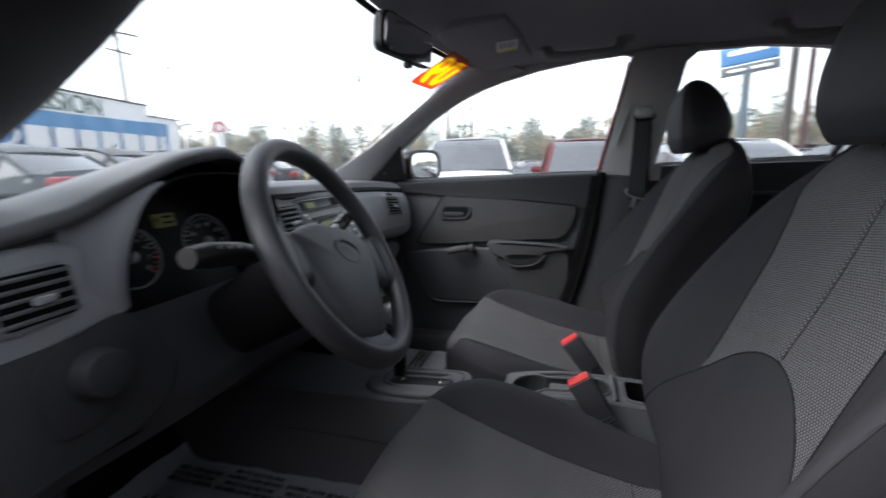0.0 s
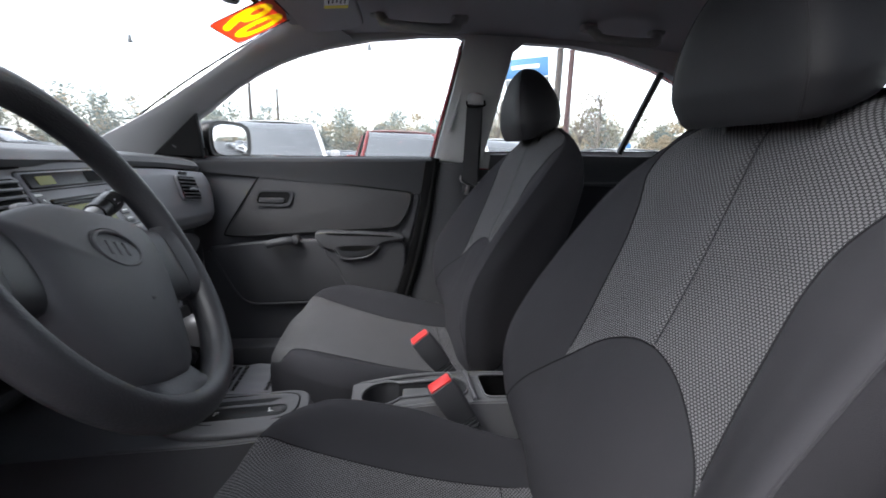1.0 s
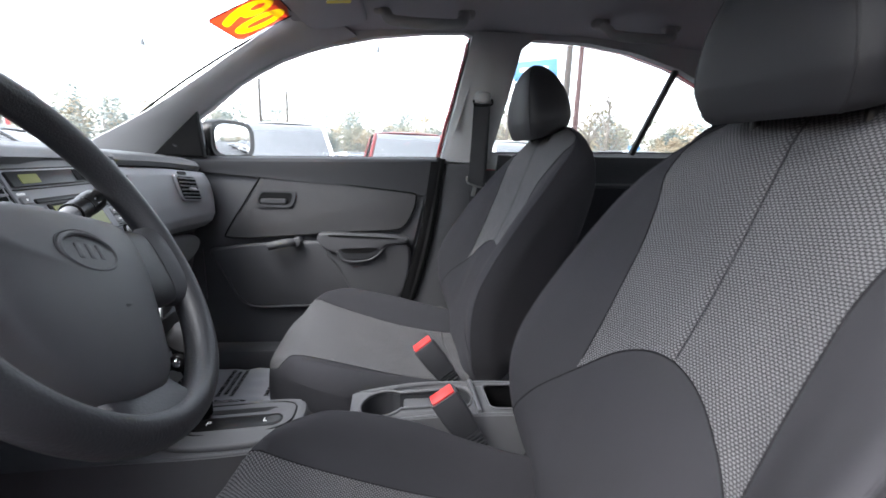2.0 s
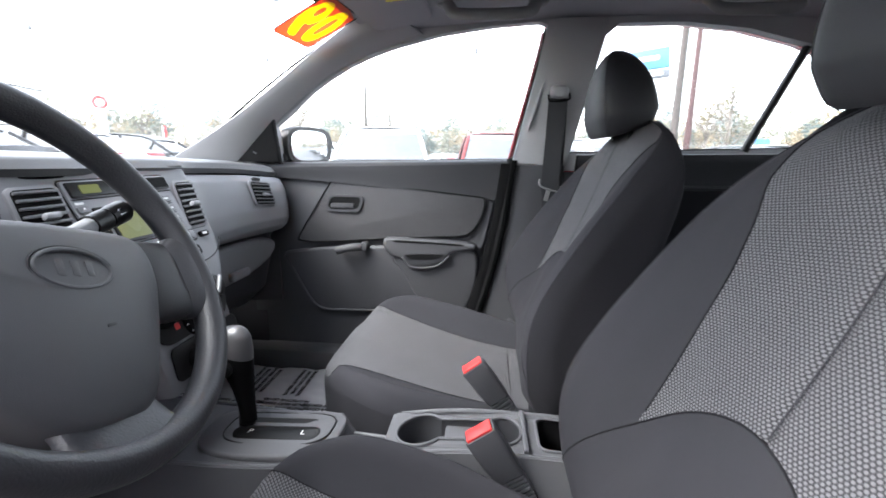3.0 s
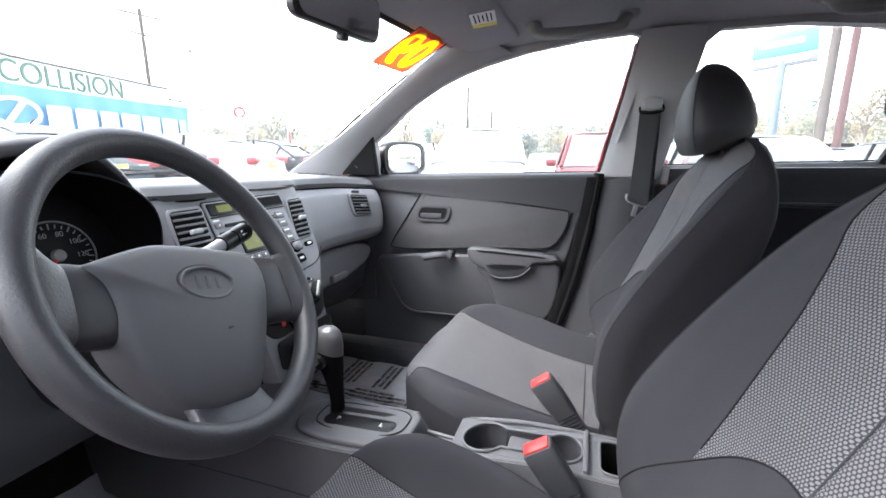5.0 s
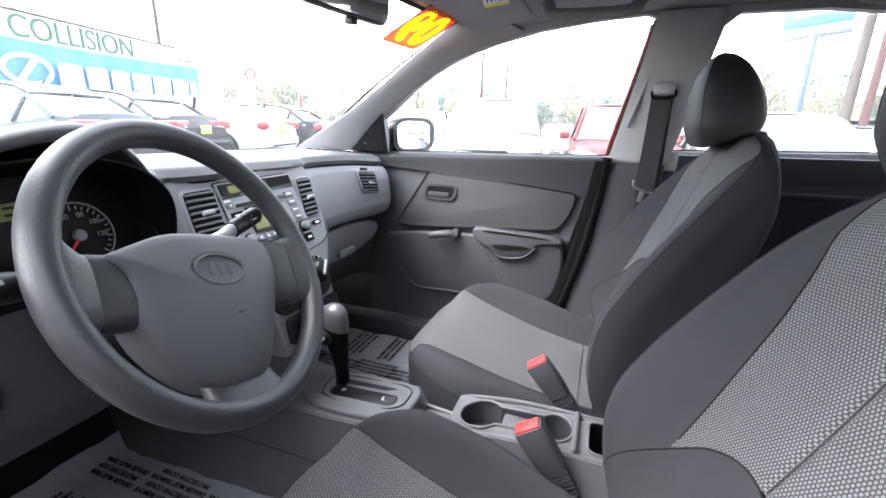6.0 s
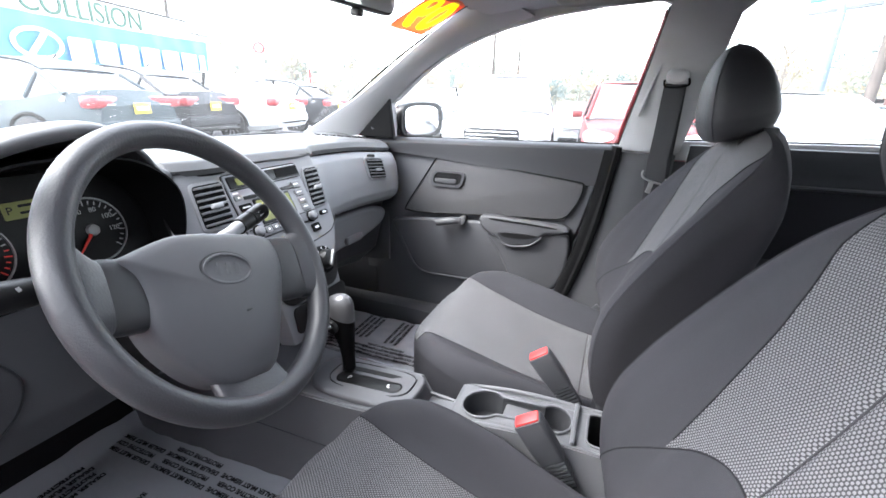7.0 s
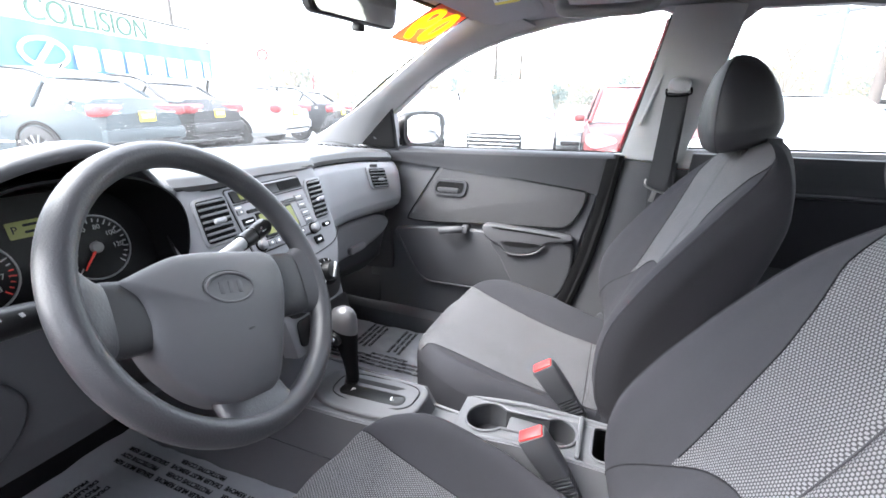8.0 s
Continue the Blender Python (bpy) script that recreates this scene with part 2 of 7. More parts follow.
def pane(name, tint=(0.76, 0.775, 0.785), drops=0.0, mist=0.0012):
    """Thin window glass; drops: how thickly rain lies on it."""
    m = bpy.data.materials.new(name)
    m.use_nodes = True
    n, l = m.node_tree.nodes, m.node_tree.links
    n.remove(n["Principled BSDF"])
    tr = n.new("ShaderNodeBsdfTransparent")
    tr.inputs["Color"].default_value = (*tint, 1)
    gl = n.new("ShaderNodeBsdfGlossy")
    gl.inputs["Roughness"].default_value = 0.02
    fr = n.new("ShaderNodeLayerWeight")
    fr.inputs["Blend"].default_value = 0.5
    po = n.new("ShaderNodeMath")
    po.operation = "POWER"
    po.inputs[1].default_value = 4.0
    l.new(fr.outputs["Facing"], po.inputs[0])
    ma = n.new("ShaderNodeMapRange")
    ma.inputs["To Min"].default_value, ma.inputs["To Max"].default_value = 0.035, 0.45
    l.new(po.outputs["Value"], ma.inputs["Value"])
    mix = n.new("ShaderNodeMixShader")
    l.new(ma.outputs["Result"], mix.inputs["Fac"])
    l.new(tr.outputs["BSDF"], mix.inputs[1])
    l.new(gl.outputs["BSDF"], mix.inputs[2])
    # thin film of rain water and dust
    film = n.new("ShaderNodeBsdfTranslucent")
    film.inputs["Color"].default_value = (0.9, 0.9, 0.9, 1)
    wet = n.new("ShaderNodeMixShader")
    wet.inputs["Fac"].default_value = mist
    l.new(mix.outputs["Shader"], wet.inputs[1])
    l.new(film.outputs["BSDF"], wet.inputs[2])
    last = mix = wet
    if drops:
        co = n.new("ShaderNodeTexCoord")
        vo = n.new("ShaderNodeTexVoronoi")
        vo.inputs["Scale"].default_value = 110.0
        l.new(co.outputs["Object"], vo.inputs["Vector"])
        no = n.new("ShaderNodeTexNoise")
        no.inputs["Scale"].default_value = 7.0
        l.new(co.outputs["Object"], no.inputs["Vector"])
        size = n.new("ShaderNodeMapRange")
        size.inputs["From Min"].default_value, size.inputs["From Max"].default_value = 0.48, 0.75
        size.inputs["To Min"].default_value, size.inputs["To Max"].default_value = 0.0, 0.5 * drops
        l.new(no.outputs["Fac"], size.inputs["Value"])
        sep = n.new("ShaderNodeSeparateColor")
        l.new(vo.outputs["Color"], sep.inputs["Color"])
        mul = n.new("ShaderNodeMath")
        mul.operation = "MULTIPLY"
        l.new(size.outputs["Result"], mul.inputs[0])
        l.new(sep.outputs["Red"], mul.inputs[1])
        less = n.new("ShaderNodeMath")
        less.operation = "LESS_THAN"
        l.new(vo.outputs["Distance"], less.inputs[0])
        l.new(mul.outputs["Value"], less.inputs[1])
        drop = n.new("ShaderNodeBsdfTranslucent")
        drop.inputs["Color"].default_value = (0.75, 0.77, 0.78, 1)
        dm = n.new("ShaderNodeMixShader")
        sc = n.new("ShaderNodeMath")
        sc.operation = "MULTIPLY"
        sc.inputs[1].default_value = 0.55
        l.new(less.outputs["Value"], sc.inputs[0])
        l.new(sc.outputs["Value"], dm.inputs["Fac"])
        l.new(mix.outputs["Shader"], dm.inputs[1])
        l.new(drop.outputs["BSDF"], dm.inputs[2])
        last = dm
    l.new(last.outputs["Shader"], n["Material Output"].inputs["Surface"])
    return m


def see_through(name, color):
    """Thin printed film: part of the light comes through it."""
    m = mat(name, color, 0.4, vary=0.03)
    n, l = m.node_tree.nodes, m.node_tree.links
    t = n.new("ShaderNodeBsdfTranslucent")
    t.inputs["Color"].default_value = (*color, 1)
    mx = n.new("ShaderNodeMixShader")
    mx.inputs["Fac"].default_value = 0.75
    l.new(n["Principled BSDF"].outputs["BSDF"], mx.inputs[1])
    l.new(t.outputs["BSDF"], mx.inputs[2])
    l.new(mx.outputs["Shader"], n["Material Output"].inputs["Surface"])
    return m


DASH = mat("dash_grey_plastic", (0.220, 0.224, 0.239), 0.58, grain=(900, 0.25), vary=0.06, spec=0.35)
DASHTOP = mat("dash_top_soft_plastic", (0.047, 0.0483, 0.052), 0.45, grain=(700, 0.30), vary=0.06, spec=0.55)
BEZEL = mat("bezel_grey_plastic", (0.172, 0.175, 0.186), 0.48, grain=(1200, 0.12), vary=0.05, spec=0.4)
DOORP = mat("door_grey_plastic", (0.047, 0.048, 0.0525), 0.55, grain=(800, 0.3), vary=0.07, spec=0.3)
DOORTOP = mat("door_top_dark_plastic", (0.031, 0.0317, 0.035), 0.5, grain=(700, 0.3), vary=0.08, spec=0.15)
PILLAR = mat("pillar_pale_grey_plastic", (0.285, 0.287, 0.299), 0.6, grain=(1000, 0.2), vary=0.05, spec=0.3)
LINER = mat("headliner_grey_cloth", (0.293, 0.293, 0.315), 0.95, grain=(1500, 0.4), vary=0.06, spec=0.1)
BLACK = mat("black_plastic", (0.00462, 0.00462, 0.00501), 0.4, grain=(900, 0.15), vary=0.15, spec=0.3)
MATTE = mat("matte_black_plastic", (0.0048, 0.0048, 0.00528), 0.7, grain=(900, 0.2), vary=0.15, spec=0.08)
RUBBER = mat("black_rubber_seal", (0.0048, 0.0048, 0.0052), 0.65, vary=0.2, spec=0.1)
WHEELP = mat("wheel_grey_vinyl", (0.0275, 0.0282, 0.0322), 0.46, grain=(420, 0.45), vary=0.14, spec=0.45)
PADP = mat("airbag_cover_grey_vinyl", (0.063, 0.0642, 0.0698), 0.55, grain=(1400, 0.3), vary=0.05, spec=0.3)
SPOKE = mat("spoke_dark_plastic", (0.021, 0.0214, 0.0235), 0.45, grain=(1400, 0.2), vary=0.08, spec=0.3)
SILVER = mat("silver_grey_plastic", (0.192, 0.195, 0.198), 0.35, 0.3, vary=0.06, spec=0.5)
CHROME = mat("chrome", (0.7, 0.7, 0.7), 0.12, 1.0, vary=0.03)
STEEL = mat("dull_steel", (0.21, 0.21, 0.21), 0.4, 0.9, vary=0.1)
PLAIN = mat("plain_dark_seat_cloth", (0.030, 0.0298, 0.034), 0.92, grain=(1600, 0.5), vary=0.1, spec=0.1)
# black cloth; on the front seat sides its darkness stands for shade
SIDECL = mat("black_and_shaded_seat_cloth", (0.0165, 0.0162, 0.0187), 0.92, grain=(1600, 0.5), vary=0.1, spec=0.08)
HEADV = mat("headrest_black_vinyl", (0.012, 0.012, 0.0145), 0.6, grain=(1100, 0.3), vary=0.12, spec=0.3)
WEAVE = woven("woven_seat_cloth", (0.126, 0.126, 0.133), (0.030, 0.030, 0.0325))
WEAVED = woven("woven_door_cloth", (0.076, 0.0765, 0.081), (0.024, 0.024, 0.026), 0.0042, 0.0025)
CARPET = mat("charcoal_carpet", (0.0173, 0.0173, 0.0189), 1.0, grain=(500, 1.0), vary=0.25, spec=0.02)
PAPER = mat("grey_floor_paper", (0.295, 0.302, 0.328), 0.42, grain=(60, 0.5), vary=0.08, spec=0.4)
INK = mat("black_print", (0.009, 0.009, 0.0096), 0.6, vary=0.1, spec=0.2)
WHITEP = mat("white_print", (0.75, 0.75, 0.75), 0.5, vary=0.03)
WEBBING = mat("grey_belt_webbing", (0.0385, 0.0396, 0.0429), 0.8, grain=(900, 0.6), vary=0.1, spec=0.1)
BUCKLE = mat("buckle_grey_plastic", (0.0462, 0.0473, 0.0522), 0.45, grain=(900, 0.15), vary=0.06, spec=0.35)
CONSOLE = mat("console_grey_plastic", (0.090, 0.091, 0.098), 0.5, grain=(900, 0.2), vary=0.07, spec=0.3)
REDBTN = mat("red_button_plastic", (0.55, 0.03, 0.03), 0.35, vary=0.06)
BODYRED = mat("red_car_paint", (0.28, 0.012, 0.02), 0.25, 0.1, vary=0.05, coat=0.6)
LCD = mat("green_grey_display", (0.16, 0.17, 0.06), 0.25, vary=0.05, spec=0.2)
LENS = mat("dark_gauge_face", (0.00252, 0.00252, 0.00294), 0.35, vary=0.1, spec=0.15)
DIALMARK = mat("gauge_pale_print", (0.25, 0.25, 0.25), 0.5, vary=0.05)
NEEDLE = mat("red_needle", (0.6, 0.03, 0.02), 0.4, vary=0.05)
STICKRED = see_through("red_sticker_film", (0.85, 0.19, 0.10))
STICKYEL = see_through("yellow_sticker_film", (1.0, 0.78, 0.02))
MIRROR = mat("mirror_glass", (0.85, 0.86, 0.87), 0.02, 1.0, vary=0.01)
GLASS = pane("clear_window_glass")
RAINGLASS = pane("rain_spotted_window_glass", drops=0.4, mist=0.0085)
SCREEN = pane("rain_spotted_windshield_glass", drops=0.4, mist=0.004)
ASPHALT = mat("wet_asphalt", (0.06, 0.06, 0.062), 0.55, grain=(40, 0.8), vary=0.3, patch=0.4)


# ---------------------------------------------------------------- car shell
def side_x(z):
    return 0.692 - max(0.0, z - 0.95) * 0.26


FRONT_WINDOW = [(0.845, 0.938), (0.845, 1.045), (0.80, 1.076), (0.72, 1.138), (0.66, 1.174), (0.595, 1.207), (0.53, 1.232), (0.463, 1.252), (0.338, 1.279), (0.20, 1.296), (0.085, 1.303), (0.064, 1.296), (0.066, 1.26), (0.132, 0.955)]
REAR_WINDOW = [(-0.028, 0.976), (-0.055, 1.11), (-0.085, 1.27), (-0.115, 1.297), (-0.278, 1.297), (-0.431, 1.28), (-0.584, 1.244), (-0.70, 1.20), (-0.80, 1.13), (-0.84, 1.05), (-0.80, 0.998), (-0.5, 0.99)]
SIDE_OUTLINE = [(0.985, 0.925), (0.90, 1.02), (0.80, 1.105), (0.72, 1.168), (0.60, 1.232), (0.46, 1.285), (0.3, 1.316), (0.0, 1.338), (-0.6, 1.318), (-1.0, 1.22), (-1.25, 1.0), (-1.25, 0.925)]
DOORWAY = [(0.97, 0.33), (0.965, 0.94), (0.845, 1.05), (0.72, 1.138), (0.595, 1.207), (0.463, 1.252), (0.338, 1.279), (0.20, 1.296), (0.085, 1.303), (0.02, 1.29), (0.02, 0.955), (0.06, 0.62), (0.08, 0.33)]


def side_frames():
    for sg, word in ((1, "right"), (-1, "left")):
        def inner(a, b, d, sg=sg):
            return (sg * (side_x(b) - 0.022 + d), a, b)

        def outer(a, b, d, sg=sg):
            return (sg * (side_x(b) + 0.045 + d), a, b)
        if sg > 0:
            structure("wall_right", holed(SIDE_OUTLINE, [FRONT_WINDOW, REAR_WINDOW], inner, 0.03), PILLAR, "pale grey plastic window surround and door pillar of the car")
            wide = [(a + 0.03, b + (0.016 if b > 1.0 else -0.012)) if a > 0.3 else (a, b + (0.016 if b > 1.28 else 0.0)) for a, b in FRONT_WINDOW]
            wide_rear = [(a + (0.012 if b > 1.05 and a > -0.12 else 0.0), b + (0.012 if b > 1.19 else -0.01 if b < 1.0 else 0.0)) for a, b in REAR_WINDOW]
            structure("wall_right_outside", holed([(1.05, 0.9)] + [(a + 0.04, b + 0.02) for a, b in SIDE_OUTLINE[1:6]] + [(a, b + 0.012) for a, b in SIDE_OUTLINE[6:10]] + SIDE_OUTLINE[10:], [wide, wide_rear], outer, 0.02), BODYRED, "red painted outer body frame round the side windows")
            low = [(1.42, 0.2), (1.42, 0.925), (-1.25, 0.925), (-1.25, 0.2)]
            structure("wall_right_lower", plate(low, lambda a, b, d: (0.735 + d, a, b), 0.03), BODYRED, "red painted lower body side of the car")
        else:
            whole = [(1.42, 0.2), (1.42, 0.9)] + SIDE_OUTLINE + [(-1.25, 0.2)]
            structure("wall_left", holed(whole, [DOORWAY, REAR_WINDOW], lambda a, b, d: (-(side_x(b) + 0.01 + d), a, b), 0.03), RUBBER, "black rubber-edged frame round the open driver doorway")
            structure("wall_left_outside", holed(whole, [DOORWAY, REAR_WINDOW], outer, 0.02), BODYRED, "red painted outer body frame round the open doorway")
        # A-pillar trim
        e1 = smooth_line([(0.60, 1.17, 0.94), (0.555, 0.95, 1.045), (0.535, 0.80, 1.135), (0.52, 0.67, 1.222), (0.50, 0.545, 1.297), (0.49, 0.50, 1.318)], 6)
        e2 = smooth_line([(0.665, 0.965, 0.94), (0.648, 0.845, 1.047), (0.63, 0.725, 1.138), (0.612, 0.60, 1.208), (0.60, 0.463, 1.254), (0.596, 0.38, 1.275)], 6)

        def pillar(u, v, sg=sg, e1=e1, e2=e2):
            k = min(int(u * (len(e1) - 1)), len(e1) - 2)
            f = u * (len(e1) - 1) - k
            p, q = e1[k].lerp(e1[k + 1], f), e2[k].lerp(e2[k + 1], f)
            if sg < 0:
                p = p + Vector((-0.045, -0.02, -0.004))
            r = p.lerp(q, v)
            b = math.sin(math.pi * v) ** 0.7
            r = r + Vector((-0.012, -0.012, -0.002)) * b
            return (sg * r.x, r.y, r.z)
        # the left trim takes a darker colour than the matching right one
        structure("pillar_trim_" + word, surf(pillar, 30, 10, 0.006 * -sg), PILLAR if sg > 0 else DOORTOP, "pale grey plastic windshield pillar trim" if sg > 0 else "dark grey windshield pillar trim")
        # dark rubber seals round the glass
        for nm, hole in (("window_seal_" + word + "_front", FRONT_WINDOW), ("window_seal_" + word + "_rear", REAR_WINDOW)):
            if sg < 0 and "front" in nm:
                continue
            pts = [(sg * (side_x(b) + 0.016), a, b) for a, b in (hole[-3:] + hole[:1] if "front" in nm else hole[-2:] + hole[:1])]
            structure(nm, tube(pts, 0.0042, 8), RUBBER, "black rubber seal round the car window", "seal")
            vn = "window_" + word + nm[-6:].replace("_", "_")
            gl = structure(vn, plate(hole, lambda a, b, d, sg=sg: (sg * (side_x(b) + 0.02 + d), a, b), 0.003), RAINGLASS, "rain-spotted clear side window glass", "window")
            gl.visible_shadow = False
    structure("window_frame_right", tube([(side_x(b) + 0.030, a - 0.002, b) for a, b in ((0.142, 0.955), (0.122, 1.05), (0.098, 1.15), (0.074, 1.26), (0.070, 1.29))], 0.006, 8), BODYRED, "red painted door frame edge at the side window", "trim")
    # bar between rear door glass and quarter glass
    for sg, word in ((1, "right"), (-1, "left")):
        structure("window_bar_" + word, tube([(sg * 0.665, -0.50, 0.985), (sg * 0.615, -0.59, 1.25)], 0.011, 8), BLACK, "black dividing bar of the rear side window", "trim")


def ceiling_z(x, y):
    base = curve_at(-y, [-0.65, -0.45, -0.2, 0.3, 0.8, 1.15], [1.302, 1.328, 1.346, 1.352, 1.325, 1.27])
    return base - 0.032 * (abs(x) / 0.6) ** 3


def glass_top(x):
    return 0.615 - 0.25 * x * x


def shell():
    def roof(u, v):
        x = -0.605 + 1.21 * u
        y0 = glass_top(x) - 0.01
        y = y0 + (-1.15 - y0) * v
        return (x, y, ceiling_z(x, y))
    structure("ceiling", surf(roof, 28, 36, -0.012), LINER, "grey cloth headliner of the car")

    def skin(u, v):
        x = -0.66 + 1.32 * u
        y0 = glass_top(x) + 0.03
        y = y0 + (-1.2 - y0) * v
        return (x, y, ceiling_z(x, y) + 0.045)
    structure("roof_panel", surf(skin, 16, 16, 0.004), BODYRED, "red painted steel roof panel", "roof")

    def glass(u, v):
        s = 2 * u - 1
        lo = Vector((0.63 * s, 1.36 - 0.22 * s * s, 0.935))
        hi = Vector((0.53 * s, glass_top(0.53 * s) + 0.015, 1.312 - 0.012 * s * s))
        p = lo.lerp(hi, v)
        p.z += 0.022 * math.sin(math.pi * v)
        return p
    gl = structure("windshield", surf(glass, 24, 16, 0.004), SCREEN, "rain-spotted laminated windshield glass", "window")
    gl.visible_shadow = False
    # black band at the windshield's edges
    for sg in (0, 1):
        structure("windshield_seal", tube([Vector(glass(sg, v / 12)) + Vector((0, -0.003, -0.003)) for v in range(13)], 0.003, 8), RUBBER, "black edge seal of the windshield", "seal")
    structure("windshield_seal", tube([Vector(glass(u / 16, 1)) + Vector((0, -0.002, -0.006)) for u in range(17)], 0.007, 8), RUBBER, "black edge seal of the windshield", "seal")
    # floor with tunnel
    def floor(u, v):
        x, y = -0.68 + 1.36 * u, -1.2 + 2.5 * v
        z = 0.235 + 0.12 * math.exp(-(x / 0.085) ** 4) + 0.30 * max(0.0, (y - 1.12) / 0.25) ** 1.2
        return (x, y, z)
    structure("floor", surf(floor, 60, 50, -0.02), CARPET, "charcoal carpeted car floor")
    # door sills
    for sg, word in ((1, "right"), (-1, "left")):
        structure("sill_" + word, box(sg * 0.66, 0.1, 0.295, 0.10, 2.2, 0.09, 0.02), DOORP, "grey plastic door sill cover", "sill")
        structure("kick_panel_" + word, plate([(0.93, 0.26), (1.36, 0.26), (1.36, 0.935), (0.93, 0.935)], lambda a, b, d, sg=sg: (sg * (0.672 + d), a, b), 0.02), DOORTOP, "dark grey footwell side panel", "panel")
    # back of the cabin
    def back(u, v):
        s = 2 * u - 1
        return (0.66 * s, -0.98 - 0.18 * v - 0.05 * (1 - s * s), 0.5 + 0.47 * v)
    seat = thing("rear_bench", "black cloth rear bench seat of the car", "seat")
    part("backrest", surf(back, 20, 10, 0.1), SIDECL, seat)
    part("cushion", box(0, -0.78, 0.47, 1.24, 0.5, 0.16, 0.05), SIDECL, seat)
    shelf = box(0, -1.33, 0.965, 1.3, 0.36, 0.02, 0.006)
    structure("rear_shelf", shelf, MATTE, "black rear parcel shelf", "shelf")
    rg = structure("window_rear", surf(lambda u, v: ((2 * u - 1) * (0.6 - 0.06 * v), -1.5 + 0.42 * v, 0.97 + 0.31 * v), 12, 6, 0.004), GLASS, "rear window glass of the car", "window")
    rg.visible_shadow = False
    structure("firewall", plate([(-0.72, 0.2), (0.72, 0.2), (0.72, 0.93), (-0.72, 0.93)], lambda a, b, d: (a, 1.36 + d, b), 0.03), MATTE, "dark front bulkhead of the cabin", "wall")
    # bonnet outside
    def bonnet(u, v):
        s = 2 * u - 1
        return (0.72 * s, 1.34 + 0.95 * v, 0.92 - 0.02 * s * s - 0.20 * v ** 2)
    structure("bonnet", surf(bonnet, 16, 10, 0.004), BODYRED, "red painted bonnet of the car", "bonnet")
    # plain closing panels of the body
    structure("boot_lid", surf(lambda u, v: ((2 * u - 1) * 0.70, -1.46 - 0.50 * v, 0.96 - 0.06 * v ** 2), 10, 6, 0.02), BODYRED, "red painted boot lid", "body panel")
    structure("rear_panel", plate([(-0.72, 0.25), (0.72, 0.25), (0.70, 0.90), (-0.70, 0.90)], lambda a, b, d: (a, -1.96 - d, b), 0.03), BODYRED, "red painted rear panel", "body panel")
    structure("nose_panel", plate([(-0.72, 0.25), (0.72, 0.25), (0.72, 0.72), (-0.72, 0.72)], lambda a, b, d: (a, 2.27 + d, b), 0.03), BODYRED, "red painted nose panel", "body panel")
    for sg, word in ((1, "right"), (-1, "left")):
        structure("wing_panel_" + word, plate([(1.42, 0.25), (2.27, 0.25), (2.27, 0.70), (1.42, 0.92)], lambda a, b, d, sg=sg: (sg * (0.715 + d), a, b), 0.03), BODYRED, "red painted front wing", "body panel")
        structure("quarter_panel_" + word, plate([(-1.25, 0.25), (-1.96, 0.25), (-1.96, 0.90), (-1.46, 0.97), (-1.25, 1.02)], lambda a, b, d, sg=sg: (sg * (0.70 + d), a, b), 0.03), BODYRED, "red painted rear quarter panel", "body panel")
        for wy in (1.72, -1.35):
            wheel = thing("wheel", "black tyre of the red car", "wheel", "wheels of the red car")
            part("tyre", cyl((sg * 0.60, wy, 0.29), (sg * 0.77, wy, 0.29), 0.29, 0.285, 28, 0.03), RUBBER, wheel)
            part("rim", cyl((sg * 0.70, wy, 0.29), (sg * 0.775, wy, 0.29), 0.18, 0.17, 24), STEEL, wheel)
    # wiper resting at the glass
    wiper = thing("windshield_wiper", "black windshield wiper resting at the glass base", "wiper")
    part("blade", tube(smooth_line([(-0.35, 1.315, 0.953), (0.0, 1.345, 0.957), (0.42, 1.275, 0.962)], 6), 0.006, 6), BLACK, wiper)
    part("arm", tube([(0.40, 1.38, 0.94), (0.2, 1.345, 0.968), (0.03, 1.345, 0.968)], 0.005, 6), BLACK, wiper)


side_frames()
shell()
# unseen panel, added to cut the daylight coming through the open doorway
structure("wall_beside", plate([(-1.6, 0.0), (0.74, 0.0), (0.74, 1.36), (-1.6, 1.36)], lambda a, b, d: (-1.15 - d, a, b), 0.05), DOORTOP, "unseen dark panel added beside the open doorway to hold back light", "wall")


# ---------------------------------------------------------------- passenger door
def rail(pts2, x0, thick, n=6):
    return [(p.x, p.y) for p in smooth_line([(a, b, 0) for a, b in pts2], n, closed=True)]


def door_x(z):
    return curve_at(z, [0.28, 0.45, 0.6, 0.69, 0.75, 0.85, 0.95], [0.680, 0.672, 0.658, 0.643, 0.644, 0.654, 0.668])


